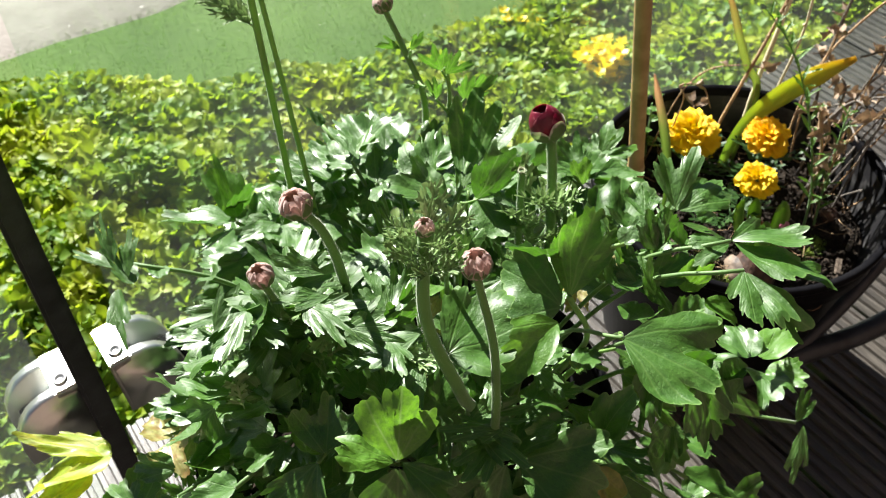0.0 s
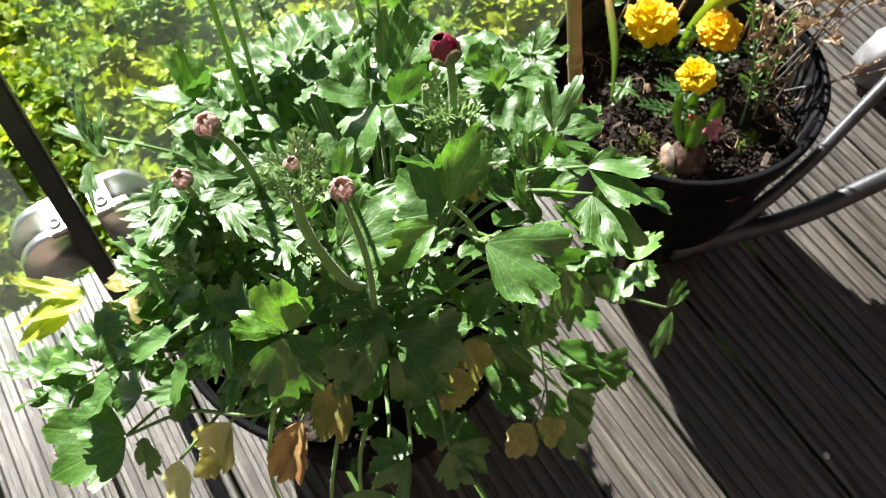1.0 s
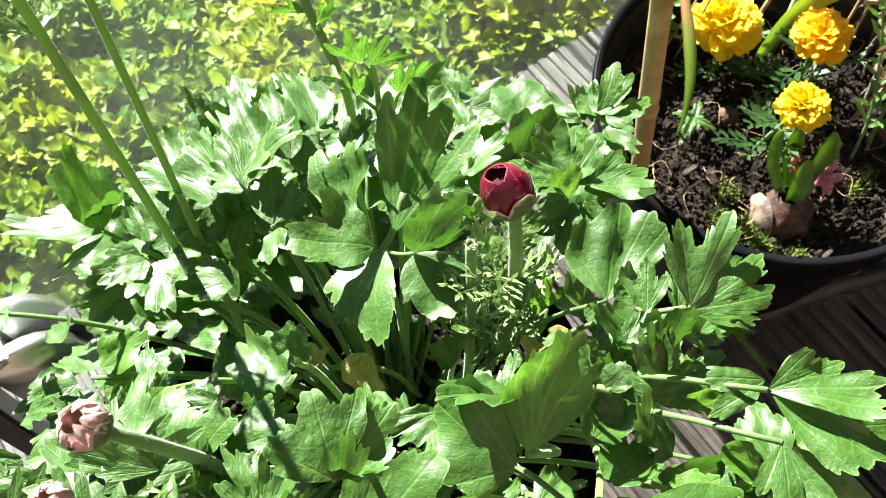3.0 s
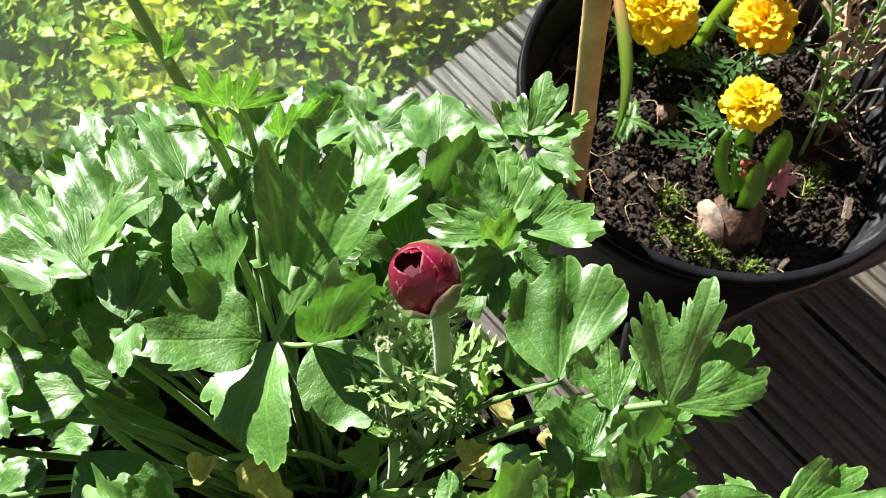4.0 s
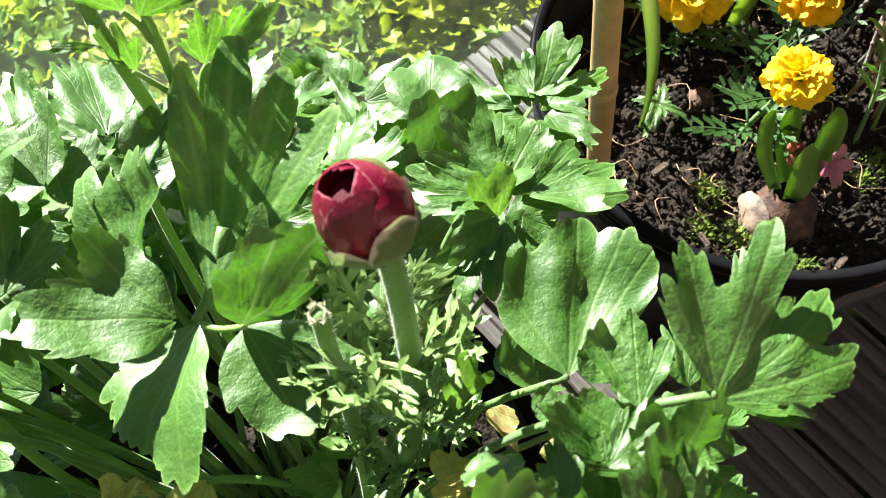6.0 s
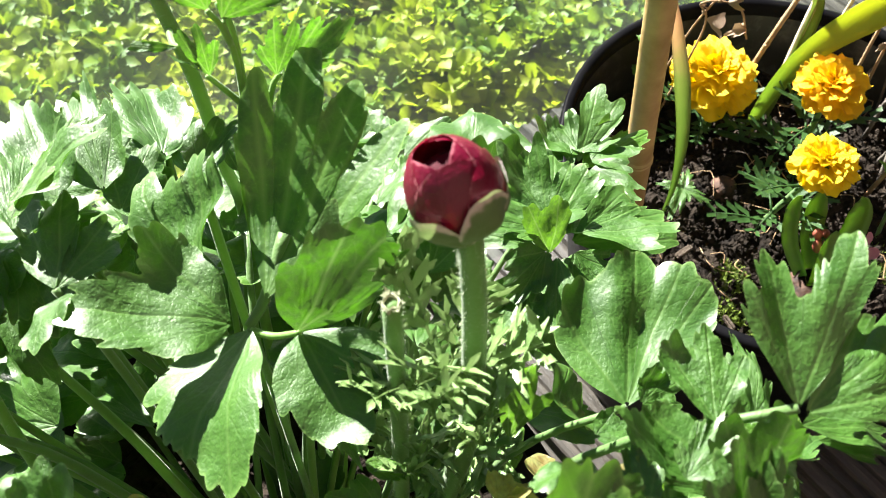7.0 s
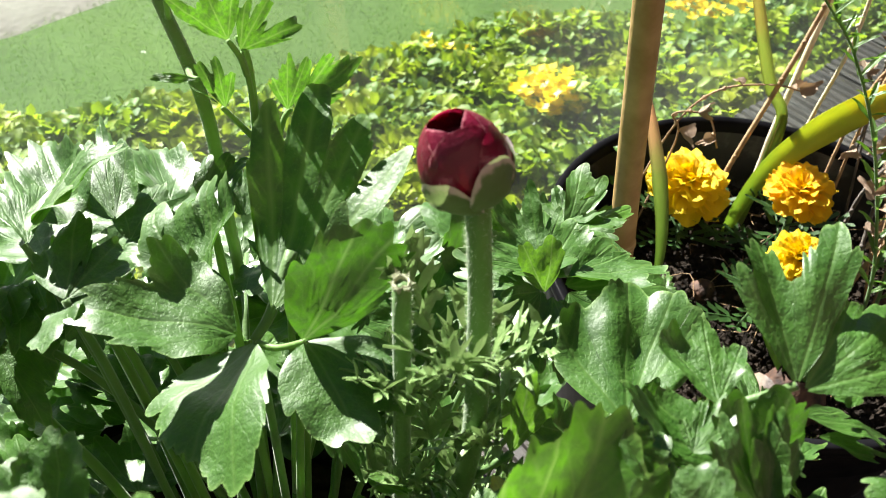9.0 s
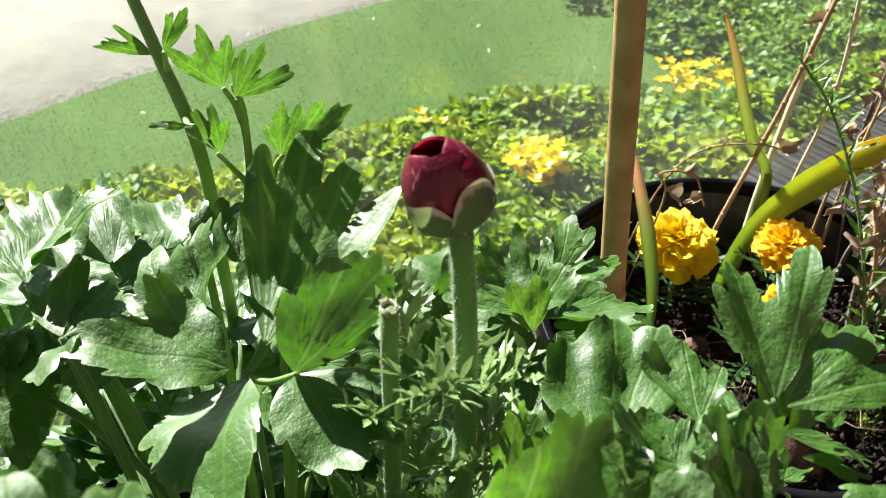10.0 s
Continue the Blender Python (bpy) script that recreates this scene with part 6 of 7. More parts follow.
def main_bud():
    """Egg-shaped bud; its petals leave a dark mouth open at the tip."""
    m = axis_pose((0.0605, 0.431, 0.5845), (-0.36, 0.14, 0.93), 0)
    r, tall, egg = 0.0112, 0.0126, 0.50
    # Core behind the petals, coloured dark to read as the shaded hollow.
    prof = [(r * 0.80 * math.sin(math.pi * i / 15) ** 0.75 * (1 - egg * max(0.0, i / 15 - 0.45)), -math.cos(math.pi * i / 15) * tall * (0.84 if i < 9 else 0.62)) for i in range(0, 16)]
    bud = part("flower_bud", lathe("flower_bud", prof, BUD_MOUTH_SHADE, 24), plant, m, "closed crimson bud with a dark open mouth at its tip")
    rows = ((100, 2.6, 0.880, -0.02), (-20, 2.5, 0.875, 0.0), (215, 2.6, 0.885, 0.0), (40, 2.2, 0.840, 0.022), (150, 2.3, 0.865, 0.022), (-75, 2.3, 0.850, 0.030), (-130, 1.7, 0.80, 0.050),
            (95, 1.8, 0.70, 0.045), (175, 1.0, 0.935, -0.20), (-150, 0.9, 0.925, -0.15))
    for k, (deg, span, hi, thick) in enumerate(rows):
        part("petal", cup_petal("petal", PETAL_RED, span, 0.05, hi, r, tall, k, 0.05, thick, egg, 0.22), bud, turned(m, deg))
    for k, (deg, hi, off) in enumerate(((-78, 0.37, 0.10), (-12, 0.56, 0.12), (58, 0.58, 0.12), (128, 0.50, 0.11), (200, 0.60, 0.13))):
        part("sepal", cup_petal("sepal", SEPAL, 1.55, 0.03, hi, r, tall, 20 + k, 0.14, off, 0.05, 0.55), bud, turned(m, deg))
    return bud


main_bud()
flower_stem([(0.0, 0.412, 0.215), (0.045, 0.405, 0.36), (0.066, 0.412, 0.47), (0.0675, 0.421, 0.53), (0.0648, 0.4292, 0.5735)], 0.0040, 0.0033, STEM, 1500)


def small_bud(at, axis, r, seed, label):
    m = axis_pose(at, axis, seed * 50)
    bud = part("flower_bud", lathe("flower_bud", [(r * 0.92 * math.sin(math.pi * i / 12) ** 0.8, -math.cos(math.pi * i / 12) * r * 0.95) for i in range(11)], PETAL_PINK, 18), plant, m, label)
    for k in range(9):
        part("petal", cup_petal("petal", PETAL_PINK, 1.0, 0.05, 0.84 + 0.05 * (k % 3), r, r * (1.0 + 0.08 * (k % 2)), seed + k, 0.22, 0.03 + 0.03 * (k % 3)), bud, turned(m, k * 80 + 20))
    for k in range(5):
        part("sepal", cup_petal("sepal", SEPAL, 1.4, 0.03, 0.60 + 0.08 * (k % 2), r, r, seed * 3 + k, 0.12, 0.12), bud, turned(m, k * 72))


small_bud((0.011, 0.274, 0.629), (-0.05, 0.15, 1), 0.0072, 3, "small pale pink bud still mostly closed")
flower_stem([(-0.002, 0.37, 0.215), (0.020, 0.262, 0.45), (0.022, 0.262, 0.56), (0.011, 0.273, 0.624)], 0.0030, 0.0021, STEM, 900)
small_bud((-0.104, 0.299, 0.592), (-0.15, -0.1, 1), 0.0066, 5, "small pale pink bud still mostly closed")
flower_stem([(-0.04, 0.38, 0.215), (-0.088, 0.31, 0.45), (-0.095, 0.298, 0.55), (-0.104, 0.299, 0.588)], 0.0030, 0.0020, STEM, 900)
small_bud((-0.082, 0.318, 0.627), (-0.25, 0.0, 1), 0.0078, 7, "small pale pink bud still mostly closed")
flower_stem([(-0.03, 0.39, 0.215), (-0.060, 0.335, 0.45), (-0.064, 0.322, 0.56), (-0.070, 0.318, 0.605), (-0.080, 0.318, 0.622)], 0.0034, 0.0024, STEM, 900)

# thick bent stem with a feathery head
flower_stem([(-0.01, 0.37, 0.215), (0.010, 0.30, 0.44), (0.004, 0.262, 0.53), (-0.014, 0.262, 0.60), (-0.013, 0.267, 0.66)], 0.0042, 0.0032, STEM, 900)
for k in range(13):
    w, z = k * 2.4, 0.628 + 0.0024 * k
    leaf("fine", (-0.013, 0.267, z), (-0.013 + 0.021 * math.cos(w), 0.267 + 0.021 * math.sin(w), z + 0.010 + 0.005 * (k % 3)), 0.55, stalked=False)
for at, count in (((-0.082, 0.306, 0.565), 9), ((-0.104, 0.296, 0.560), 9), ((-0.070, 0.290, 0.560), 8), ((-0.030, 0.282, 0.560), 8), ((0.020, 0.262, 0.50), 7), ((-0.128, 0.300, 0.540), 9)):
    for k in range(count):
        w = k * 2.4 + at[0] * 40
        c = Vector(at) + Vector((0.012 * math.cos(w * 1.7), 0.012 * math.sin(w * 1.7), -0.003 * k + 0.010))
        ln = 0.030 + 0.008 * (k % 3)
        leaf(("narrow", "cut", "narrow", "fine")[k % 4], c, c + Vector((ln * math.cos(w), ln * math.sin(w), 0.012 - 0.006 * (k % 4))), 0.55, (0.4 * math.cos(w), 0.4 * math.sin(w) - 0.1, 1), stalked=False)
small_bud((-0.013, 0.267, 0.663), (0.0, 0.1, 1), 0.0042, 11, "tiny green bud in a nest of feathery bracts")
# tall flower stems that rise over the plant
flower_stem([(-0.06, 0.42, 0.215), (-0.105, 0.448, 0.36), (-0.117, 0.455, 0.42), (-0.121, 0.464, 0.56), (-0.127, 0.480, 0.80)], 0.0030, 0.0023, STEM_PALE, 900)
flower_stem([(-0.05, 0.41, 0.215), (-0.085, 0.425, 0.34), (-0.096, 0.438, 0.42), (-0.113, 0.482, 0.52), (-0.147, 0.566, 0.70)], 0.0026, 0.0020, STEM_PALE, 900)
flower_stem([(-0.01, 0.44, 0.215), (-0.028, 0.555, 0.38), (-0.023, 0.536, 0.47), (-0.021, 0.524, 0.532), (-0.036, 0.548, 0.560), (-0.050, 0.574, 0.576)], 0.0030, 0.0022, STEM_PALE, 900)
small_bud((-0.052, 0.577, 0.580), (-0.4, 0.6, 0.8), 0.0068, 9, "small pale bud at the tip of a tall stem")
flower_stem([(0.001, 0.470, 0.36), (0.004, 0.500, 0.46), (-0.001, 0.511, 0.529), (-0.002, 0.515, 0.555), (-0.005, 0.518, 0.564)], 0.0016, 0.0011, STEM_PALE)
for end in ((-0.150, 0.493, 0.640), (-0.158, 0.505, 0.628), (-0.146, 0.470, 0.652), (-0.160, 0.488, 0.646)):
    leaf("fine", (-0.126, 0.476, 0.628), end, 0.6, stalked=False)
# pale stalks that hang over the front of the pot
for line in (((0.012, 0.262, 0.46), (0.016, 0.225, 0.41), (0.004, 0.19, 0.34), (0.0, 0.172, 0.24), (0.004, 0.165, 0.12)), ((-0.01, 0.27, 0.40), (-0.016, 0.215, 0.35), (-0.028, 0.18, 0.27), (-0.036, 0.165, 0.17)),
             ((-0.05, 0.27, 0.42), (-0.062, 0.21, 0.40), (-0.072, 0.175, 0.33), (-0.075, 0.165, 0.22))):
    part("leaf_stalk", tube("leaf_stalk", line, [0.0022, 0.0015], STEM_PALE, 7, 6), plant)
# cut stub
STUB_END = stem_material("stub_end", (0.34, 0.38, 0.20), (0.50, 0.52, 0.36))
part("cut_stub", tube("cut_stub", [(0.03, 0.41, 0.215), (0.044, 0.405, 0.38), (0.0465, 0.414, 0.47), (0.0460, 0.420, 0.553)], [0.0032, 0.0025], STEM, 12, 6), plant, None, "cut-off green stem with a pale hollow end")
part("hairs", fuzz([(0.03, 0.41, 0.215), (0.044, 0.405, 0.38), (0.0465, 0.414, 0.47), (0.0460, 0.420, 0.553)], 0.0032, 0.0025, 1100), plant, None, "fine pale hairs on the stem")
part("stub_end", lathe("stub_end", [(0.0, -0.0022), (0.0013, -0.0018), (0.0018, 0.0004), (0.0022, 0.0012), (0.0026, -0.0006)], STUB_END, 14, 0.5), plant, pose(0.0460, 0.420, 0.553), "pale cut stem end")
scrap = blade("scrap", STUB_END, [(-20, 0.9, 24), (14, 1.0, 26)], 300, teeth=6, tooth=0.2, ruffle=0.12, bend=0.6)
for k in range(6):
    w = k * 1.05
    a = Vector((0.0460 + 0.0021 * math.cos(w), 0.420 + 0.0021 * math.sin(w), 0.5522))
    part("scrap", scrap, plant, leaf_pose(a, a + Vector((0.0007 * math.cos(w), 0.0007 * math.sin(w), 0.0016 + 0.0007 * (k % 3))), 1.0, 0.5, (-math.cos(w), -math.sin(w), 0.3)), "papery pale scrap")
# feathery leaves round the main stem
for k in range(16):
    w, z = k * 2.4, 0.41 + 0.12 * (k / 16)
    c = Vector((0.060, 0.425, z))
    leaf("fine", c + Vector((0.006 * math.cos(w), 0.006 * math.sin(w), 0)), c + Vector((0.030 * math.cos(w), 0.030 * math.sin(w), 0.022)), 0.9, stalked=False)

# ---- things in the second pot ----

def bamboo():
    """Cane of three lengths, each node a swollen ring with a pale scar."""
    foot, way = Vector((0.205, 0.640, 0.17)), Vector((-0.125, -0.06, 0.99)).normalized()
    nodes = (0.0, 0.19, 0.42, 0.68, 0.72)
    cane = thing("bamboo_stake", foot, "tan bamboo cane stuck in the potting soil", "stake")
    m = axis_pose(foot, way)
    for lo, hi in zip(nodes, nodes[1:]):
        prof = []
        for i in range(13):
            u = i / 12
            d = lo + (hi - lo) * u
            prof.append((0.0077 - 0.0012 * d + 0.0006 * abs(2 * u - 1) ** 6, d))
        part("cane_length", lathe("cane_length", prof + ([(0.0, hi)] if hi == 0.72 else []), BAMBOO, 20, 0.02), cane, m)
    for d in nodes[1:4]:
        r = 0.0077 - 0.0012 * d
        part("node_ring", lathe("node_ring", [(r, d - 0.0035), (r + 0.0011, d - 0.001), (r + 0.0002, d), (r + 0.0012, d + 0.0016), (r, d + 0.0045)], BAMBOO_SCAR, 20, 0.03), cane, m, "pale swollen node")


BAMBOO_SCAR = plain("bamboo_node", (0.38, 0.27, 0.12), (0.58, 0.45, 0.25), 60, 0.6, bump=0.3, fine=300)
bamboo()


def ruffled_petal(name, mat, seed):
    rnd = random.Random(seed)
    verts, faces = [], []
    nu, nv = 6, 4
    for i in range(nu + 1):
        for j in range(nv + 1):
            u, v = i / nu - 0.5, j / nv
            w = (0.25 + 0.75 * v ** 0.7) * 0.55
            y = v * (1 - 0.25 * (2 * u) ** 2 * v) + 0.05 * math.sin(u * 14 + seed) * v
            z = 0.10 * math.sin(u * 11 + seed) * v + 0.25 * v * v * (2 * u) ** 2
            verts.append((u * 2 * w, y, z - 0.25 * v * v))
    for i in range(nu):
        for j in range(nv):
            k = i * (nv + 1) + j
            faces.append((k, k + nv + 1, k + nv + 2, k + 1))
    return mesh_of(name, verts, faces, mat)


MARI_LEAF = petal_material("marigold_leaf", (0.016, 0.055, 0.012), (0.045, 0.11, 0.022), (0.10, 0.22, 0.02), 0.5, 0.25)
PETALS = {"yellow": [ruffled_petal("petal", MARIGOLD, i) for i in range(4)], "orange": [ruffled_petal("petal", MARIGOLD_DEEP, 9 + i) for i in range(4)]}


def pinnate(parent, at, d, ln, mat, seed):
    """Divided marigold leaf: a rib with paired toothed leaflets."""
    rnd = random.Random(seed)
    verts, faces = [], []
    d = Vector(d).normalized()
    s = d.cross(Vector((0, 0, 1))).normalized()
    up = s.cross(d)
    at = Vector(at)
    for j in range(4):
        for sg in (-1, 1):
            c = at + d * ln * (0.25 + 0.2 * j) - Vector((0, 0, 1)) * ln * 0.25 * (0.25 + 0.2 * j) ** 2
            o = (s * sg * 0.75 + d * 0.9 + up * rnd.uniform(-0.1, 0.25)).normalized()
            q = ln * 0.36 * (1 - 0.10 * j)
            wv = d * q * 0.36
            i = len(verts)
            verts.extend([c, c + o * q * 0.5 - wv, c + o * q * 0.45 + up * q * -0.06, c + o * q * 0.5 + wv, c + o * q])
            faces.extend([(i, i + 1, i + 2), (i, i + 2, i + 3), (i + 1, i + 4, i + 2), (i + 2, i + 4, i + 3)])
    tv, tf = tube_data([at, at + d * ln * 0.5 - Vector((0, 0, ln * 0.06)), at + d * ln - Vector((0, 0, ln * 0.25))], [0.0011, 0.0005], 5, 3)
    k = len(verts)
    verts.extend(tv)
    faces.extend([tuple(q + k for q in f) for f in tf])
    part("leaf", mesh_of("leaf", verts, faces, mat), parent)


def marigold(head, foot, r, hue, seed, label, axis=(0, -0.15, 1)):
    rnd = random.Random(seed)
    pl = thing("marigold", (foot[0], foot[1], foot[2]), label, "flower", "marigolds")
    h, f = Vector(head), Vector(foot)
    part("stem", tube("stem", [f, f.lerp(h, 0.5) + Vector((0.004, 0.003, 0)), h - Vector((0, 0, r * 0.5))], [0.0022, 0.0026], STEM, 8, 5), pl)
    m = axis_pose(h, axis) @ Matrix.Diagonal((1, 1, 0.78, 1))
    head_ob = part("flower_head", lathe("flower_head", [(0.0015, -r * 0.62), (r * 0.22, -r * 0.5), (r * 0.32, -r * 0.2), (r * 0.5, 0.0), (r * 0.3, r * 0.2), (0.0, r * 0.25)], STEM, 18), pl, m)
    for ring, (count, el, ln, up) in enumerate(((15, -8, 1.0, -0.05), (15, 8, 0.95, 0.02), (14, 24, 0.85, 0.08), (12, 40, 0.72, 0.12), (9, 56, 0.58, 0.16), (6, 74, 0.45, 0.18))):
        for i in range(count):
            deg = 360 / count * (i + 0.5 * (ring % 2)) + rnd.uniform(-9, 9)
            q = r * ln * rnd.uniform(0.88, 1.1)
            part("petal", rnd.choice(PETALS[hue]), head_ob, m @ pose(0, 0, up * r, 0, 0, deg) @ pose(0, 0, 0, el + rnd.uniform(-9, 9), rnd.uniform(-14, 14), 0) @ Matrix.Diagonal((q * 0.62, q, q * 0.8, 1)))
    for i in range(9):
        w = i * 2.4 + seed
        z = f.lerp(h, 0.12 + 0.07 * i)
        pinnate(pl, z, (math.cos(w), math.sin(w), 0.35), rnd.uniform(0.035, 0.055), MARI_LEAF, seed * 10 + i)
    return pl


marigold((0.288, 0.792, 0.262), (0.285, 0.775, 0.20), 0.034, "yellow", 1, "marigold with a ruffled golden yellow bloom, in the pot")
marigold((0.363, 0.760, 0.282), (0.352, 0.745, 0.20), 0.0275, "orange", 2, "marigold with a ruffled orange bloom, in the pot")
marigold((0.327, 0.674, 0.297), (0.315, 0.690, 0.20), 0.023, "yellow", 3, "marigold with a ruffled bright yellow bloom, in the pot")


# ---- bulb, strap leaves and dry stems in the second pot ----
def strap(name, points, widths, mat, curl=0.25, face=(-0.25, -0.7, 0.65)):
    """A long leaf: a channelled ribbon along a smooth curve, with thickness."""
    pts = spline(points, 7)
    m = len(pts)
    verts, faces = [], []
    for i, c in enumerate(pts):
        d = (pts[min(i + 1, m - 1)] - pts[max(i - 1, 0)]).normalized()
        side = d.cross(Vector(face)).normalized()
        up = side.cross(d)
        u = i / (m - 1) * (len(widths) - 1)
        k = min(int(u), len(widths) - 2)
        w = widths[k] + (widths[k + 1] - widths[k]) * (u - k)
        for a in (-1, -0.5, 0, 0.5, 1):
            verts.append(c + side * a * w + up * w * curl * (abs(a) ** 1.5) * 1.6)
        for a in (1, 0, -1):
            verts.append(c + side * a * w * 0.98 + up * (w * curl * (abs(a) ** 1.5) * 1.6 - 0.0007 - 0.0008 * (1 - abs(a))))
    for i in range(m - 1):
        for j in range(8):
            a, b = i * 8 + j, i * 8 + (j + 1) % 8
            faces.append((a, b, b + 8, a + 8))
    faces.append(tuple(range(8)))
    faces.append(tuple((m - 1) * 8 + j for j in range(7, -1, -1)))
    return mesh_of(name, verts, faces, mat)


def strap_material(name, low, mid, tip, z0, z1):
    """Strap leaf that fades from green to yellow and brown along its length."""
    k = Mat(name, 0.42)
    sep = k.node("ShaderNodeSeparateXYZ")
    k.link(k.coords(), sep.inputs[0])
    u = k.math("ADD", k.math("DIVIDE", k.math("SUBTRACT", sep.outputs[2], z0), z1 - z0), k.math("MULTIPLY", k.math("SUBTRACT", k.noise(50, 4), 0.5), 0.35))
    col = k.ramp(u, (0.15, low), (0.62, mid), (0.95, tip))
    k.base(col)
    k.bump(k.noise(260, 4), 0.3, 0.001)
    k.translucent(col, 0.7)
    return k.m


STRAP = strap_material("strap_leaf", (0.36, 0.48, 0.12), (0.62, 0.66, 0.10), (0.70, 0.40, 0.06), 0.22, 0.41)
STRAP_UP = strap_material("upright_strap_leaf", (0.27, 0.36, 0.11), (0.40, 0.46, 0.17), (0.55, 0.36, 0.22), 0.22, 0.47)
STRAP_SIDE = strap_material("short_strap_leaf", (0.22, 0.32, 0.10), (0.32, 0.40, 0.15), (0.60, 0.44, 0.30), 0.25, 0.40)
HY_LEAF = petal_material("hyacinth_leaf", (0.10, 0.27, 0.035), (0.24, 0.42, 0.06), (0.32, 0.52, 0.05), 0.35, 0.35)

tulip = thing("tulip_plant", (0.335, 0.79, 0.205), "fading yellow-green strap leaves of a spent bulb, in the pot", "plant")
part("leaf", strap("leaf", [(0.333, 0.792, 0.20), (0.337, 0.790, 0.243), (0.352, 0.790, 0.285), (0.378, 0.786, 0.322), (0.405, 0.776, 0.356), (0.432, 0.765, 0.385)], [0.004, 0.006, 0.0085, 0.0115, 0.011, 0.003], STRAP, 0.16), tulip)
part("leaf", strap("leaf", [(0.345, 0.80, 0.20), (0.360, 0.818, 0.297), (0.341, 0.82, 0.335), (0.326, 0.82, 0.367), (0.308, 0.82, 0.41), (0.290, 0.82, 0.449)], [0.004, 0.0045, 0.0048, 0.0048, 0.0040, 0.0012], STRAP_UP, 0.5), tulip)
part("leaf", strap("leaf", [(0.243, 0.700, 0.205), (0.239, 0.692, 0.255), (0.234, 0.695, 0.30), (0.224, 0.702, 0.345), (0.212, 0.710, 0.385), (0.205, 0.712, 0.408)], [0.0012, 0.0022, 0.0042, 0.0052, 0.0036, 0.001], STRAP_SIDE, 0.4), tulip)


def dry_stem(points, r, mat=DRY, bumps=0, seed=1, label="", leafy=0):
    """A dead stalk with nodes and curled scraps of leaf."""
    rnd = random.Random(seed)
    st = thing("dry_stem", points[0], label or "brown dried stalk with withered scraps, in the pot", "dry stem", "dry stems")
    part("stalk", tube("stalk", points, [r, r * 0.8], mat, 7, 6), st)
    pts = spline(points, 10)
    for k in range(bumps):
        c = pts[int(rnd.uniform(0.1, 0.98) * (len(pts) - 1))]
        part("node", lathe("node", [(0, -0.0018), (0.0016, -0.0008), (0.0018, 0.0006), (0.0008, 0.0019), (0, 0.002)], mat, 7), st,
             Matrix.Translation(c + Vector((rnd.uniform(-1, 1), rnd.uniform(-1, 1), 0)) * r) @ pose(0, 0, 0, rnd.uniform(0, 90), rnd.uniform(0, 90), 0))
    for k in range(leafy):
        c = pts[int(rnd.uniform(0.3, 1.0) * (len(pts) - 1))]
        d = Vector((rnd.uniform(-1, 1), rnd.uniform(-1, 1), rnd.uniform(-0.6, 0.8)))
        part("withered_leaf", rnd.choice(WITHERED), st, leaf_pose(c, c + d.normalized() * rnd.uniform(0.009, 0.020), 0.7, 0.52, (rnd.uniform(-1, 1), rnd.uniform(-1, 1), 0.5)))
    return st


DRY_LEAF = petal_material("withered_leaf", (0.18, 0.11, 0.07), (0.46, 0.36, 0.26), (0.3, 0.2, 0.1), 0.8, 0.15)
STRAW = plain("straw_stem", (0.50, 0.42, 0.26), (0.66, 0.60, 0.44), 70, 0.6, bump=0.3)
GREY_TWIG = plain("grey_twig", (0.07, 0.06, 0.05), (0.19, 0.17, 0.145), 70, 0.8, bump=0.5)
WITHERED = [blade("withered_leaf", DRY_LEAF, lobe_set("broad", 170 + i), 170 + i, teeth=9, tooth=0.08, cup=1.5, bend=1.2, ruffle=0.12, lift=0.5) for i in range(4)]

dry_stem([(0.315, 0.795, 0.21), (0.319, 0.80, 0.264), (0.353, 0.82, 0.367), (0.379, 0.84, 0.451), (0.40, 0.86, 0.52)], 0.0022, DRY, 26, 1, "brown knobbly dried flower stalk in the pot")
dry_stem([(0.352, 0.81, 0.21), (0.357, 0.82, 0.297), (0.372, 0.84, 0.37), (0.388, 0.86, 0.442), (0.40, 0.87, 0.50)], 0.0030, STRAW, 2, 2, "pale straw-coloured hollow stalk in the pot", 1)
dry_stem([(0.375, 0.81, 0.21), (0.384, 0.82, 0.30), (0.392, 0.82, 0.39), (0.385, 0.83, 0.50)], 0.0018, STRAW, 5, 3, "pale thin dry stalk in the pot", 3)
dry_stem([(0.24, 0.80, 0.21), (0.262, 0.80, 0.305), (0.288, 0.80, 0.345), (0.330, 0.80, 0.352), (0.36, 0.80, 0.345)], 0.0009, DRY, 3, 4, "thin curling dry tendril over the pot rim", 3)
dry_stem([(0.25, 0.79, 0.21), (0.270, 0.80, 0.30), (0.262, 0.80, 0.325), (0.285, 0.79, 0.330), (0.300, 0.79, 0.30)], 0.0009, DRY, 2, 5, "thin curling dry tendril over the pot rim", 4)
rd = random.Random(8)
for k in range(24):
    x0, y0 = 0.435 + rd.uniform(-0.03, 0.025), 0.76 + rd.uniform(-0.07, 0.06)
    tall = rd.uniform(0.10, 0.26)
    lean = Vector((rd.uniform(-0.03, 0.16), rd.uniform(-0.05, 0.08), 0))
    a = Vector((x0, y0, 0.205))
    mid = a + lean * 0.4 + Vector((rd.uniform(-0.02, 0.02), rd.uniform(-0.02, 0.02), tall * 0.55))
    dry_stem([a, mid, a + lean + Vector((0, 0, tall)), a + lean * 1.5 + Vector((rd.uniform(-0.03, 0.03), rd.uniform(-0.03, 0.03), tall * rd.uniform(0.7, 1.2)))],
             rd.uniform(0.0009, 0.0019), rd.choice((DRY, GREY_TWIG, GREY_TWIG, GREY_TWIG)), 3, 20 + k, "tangled grey-brown dead stem in the pot", rd.randint(4, 11))


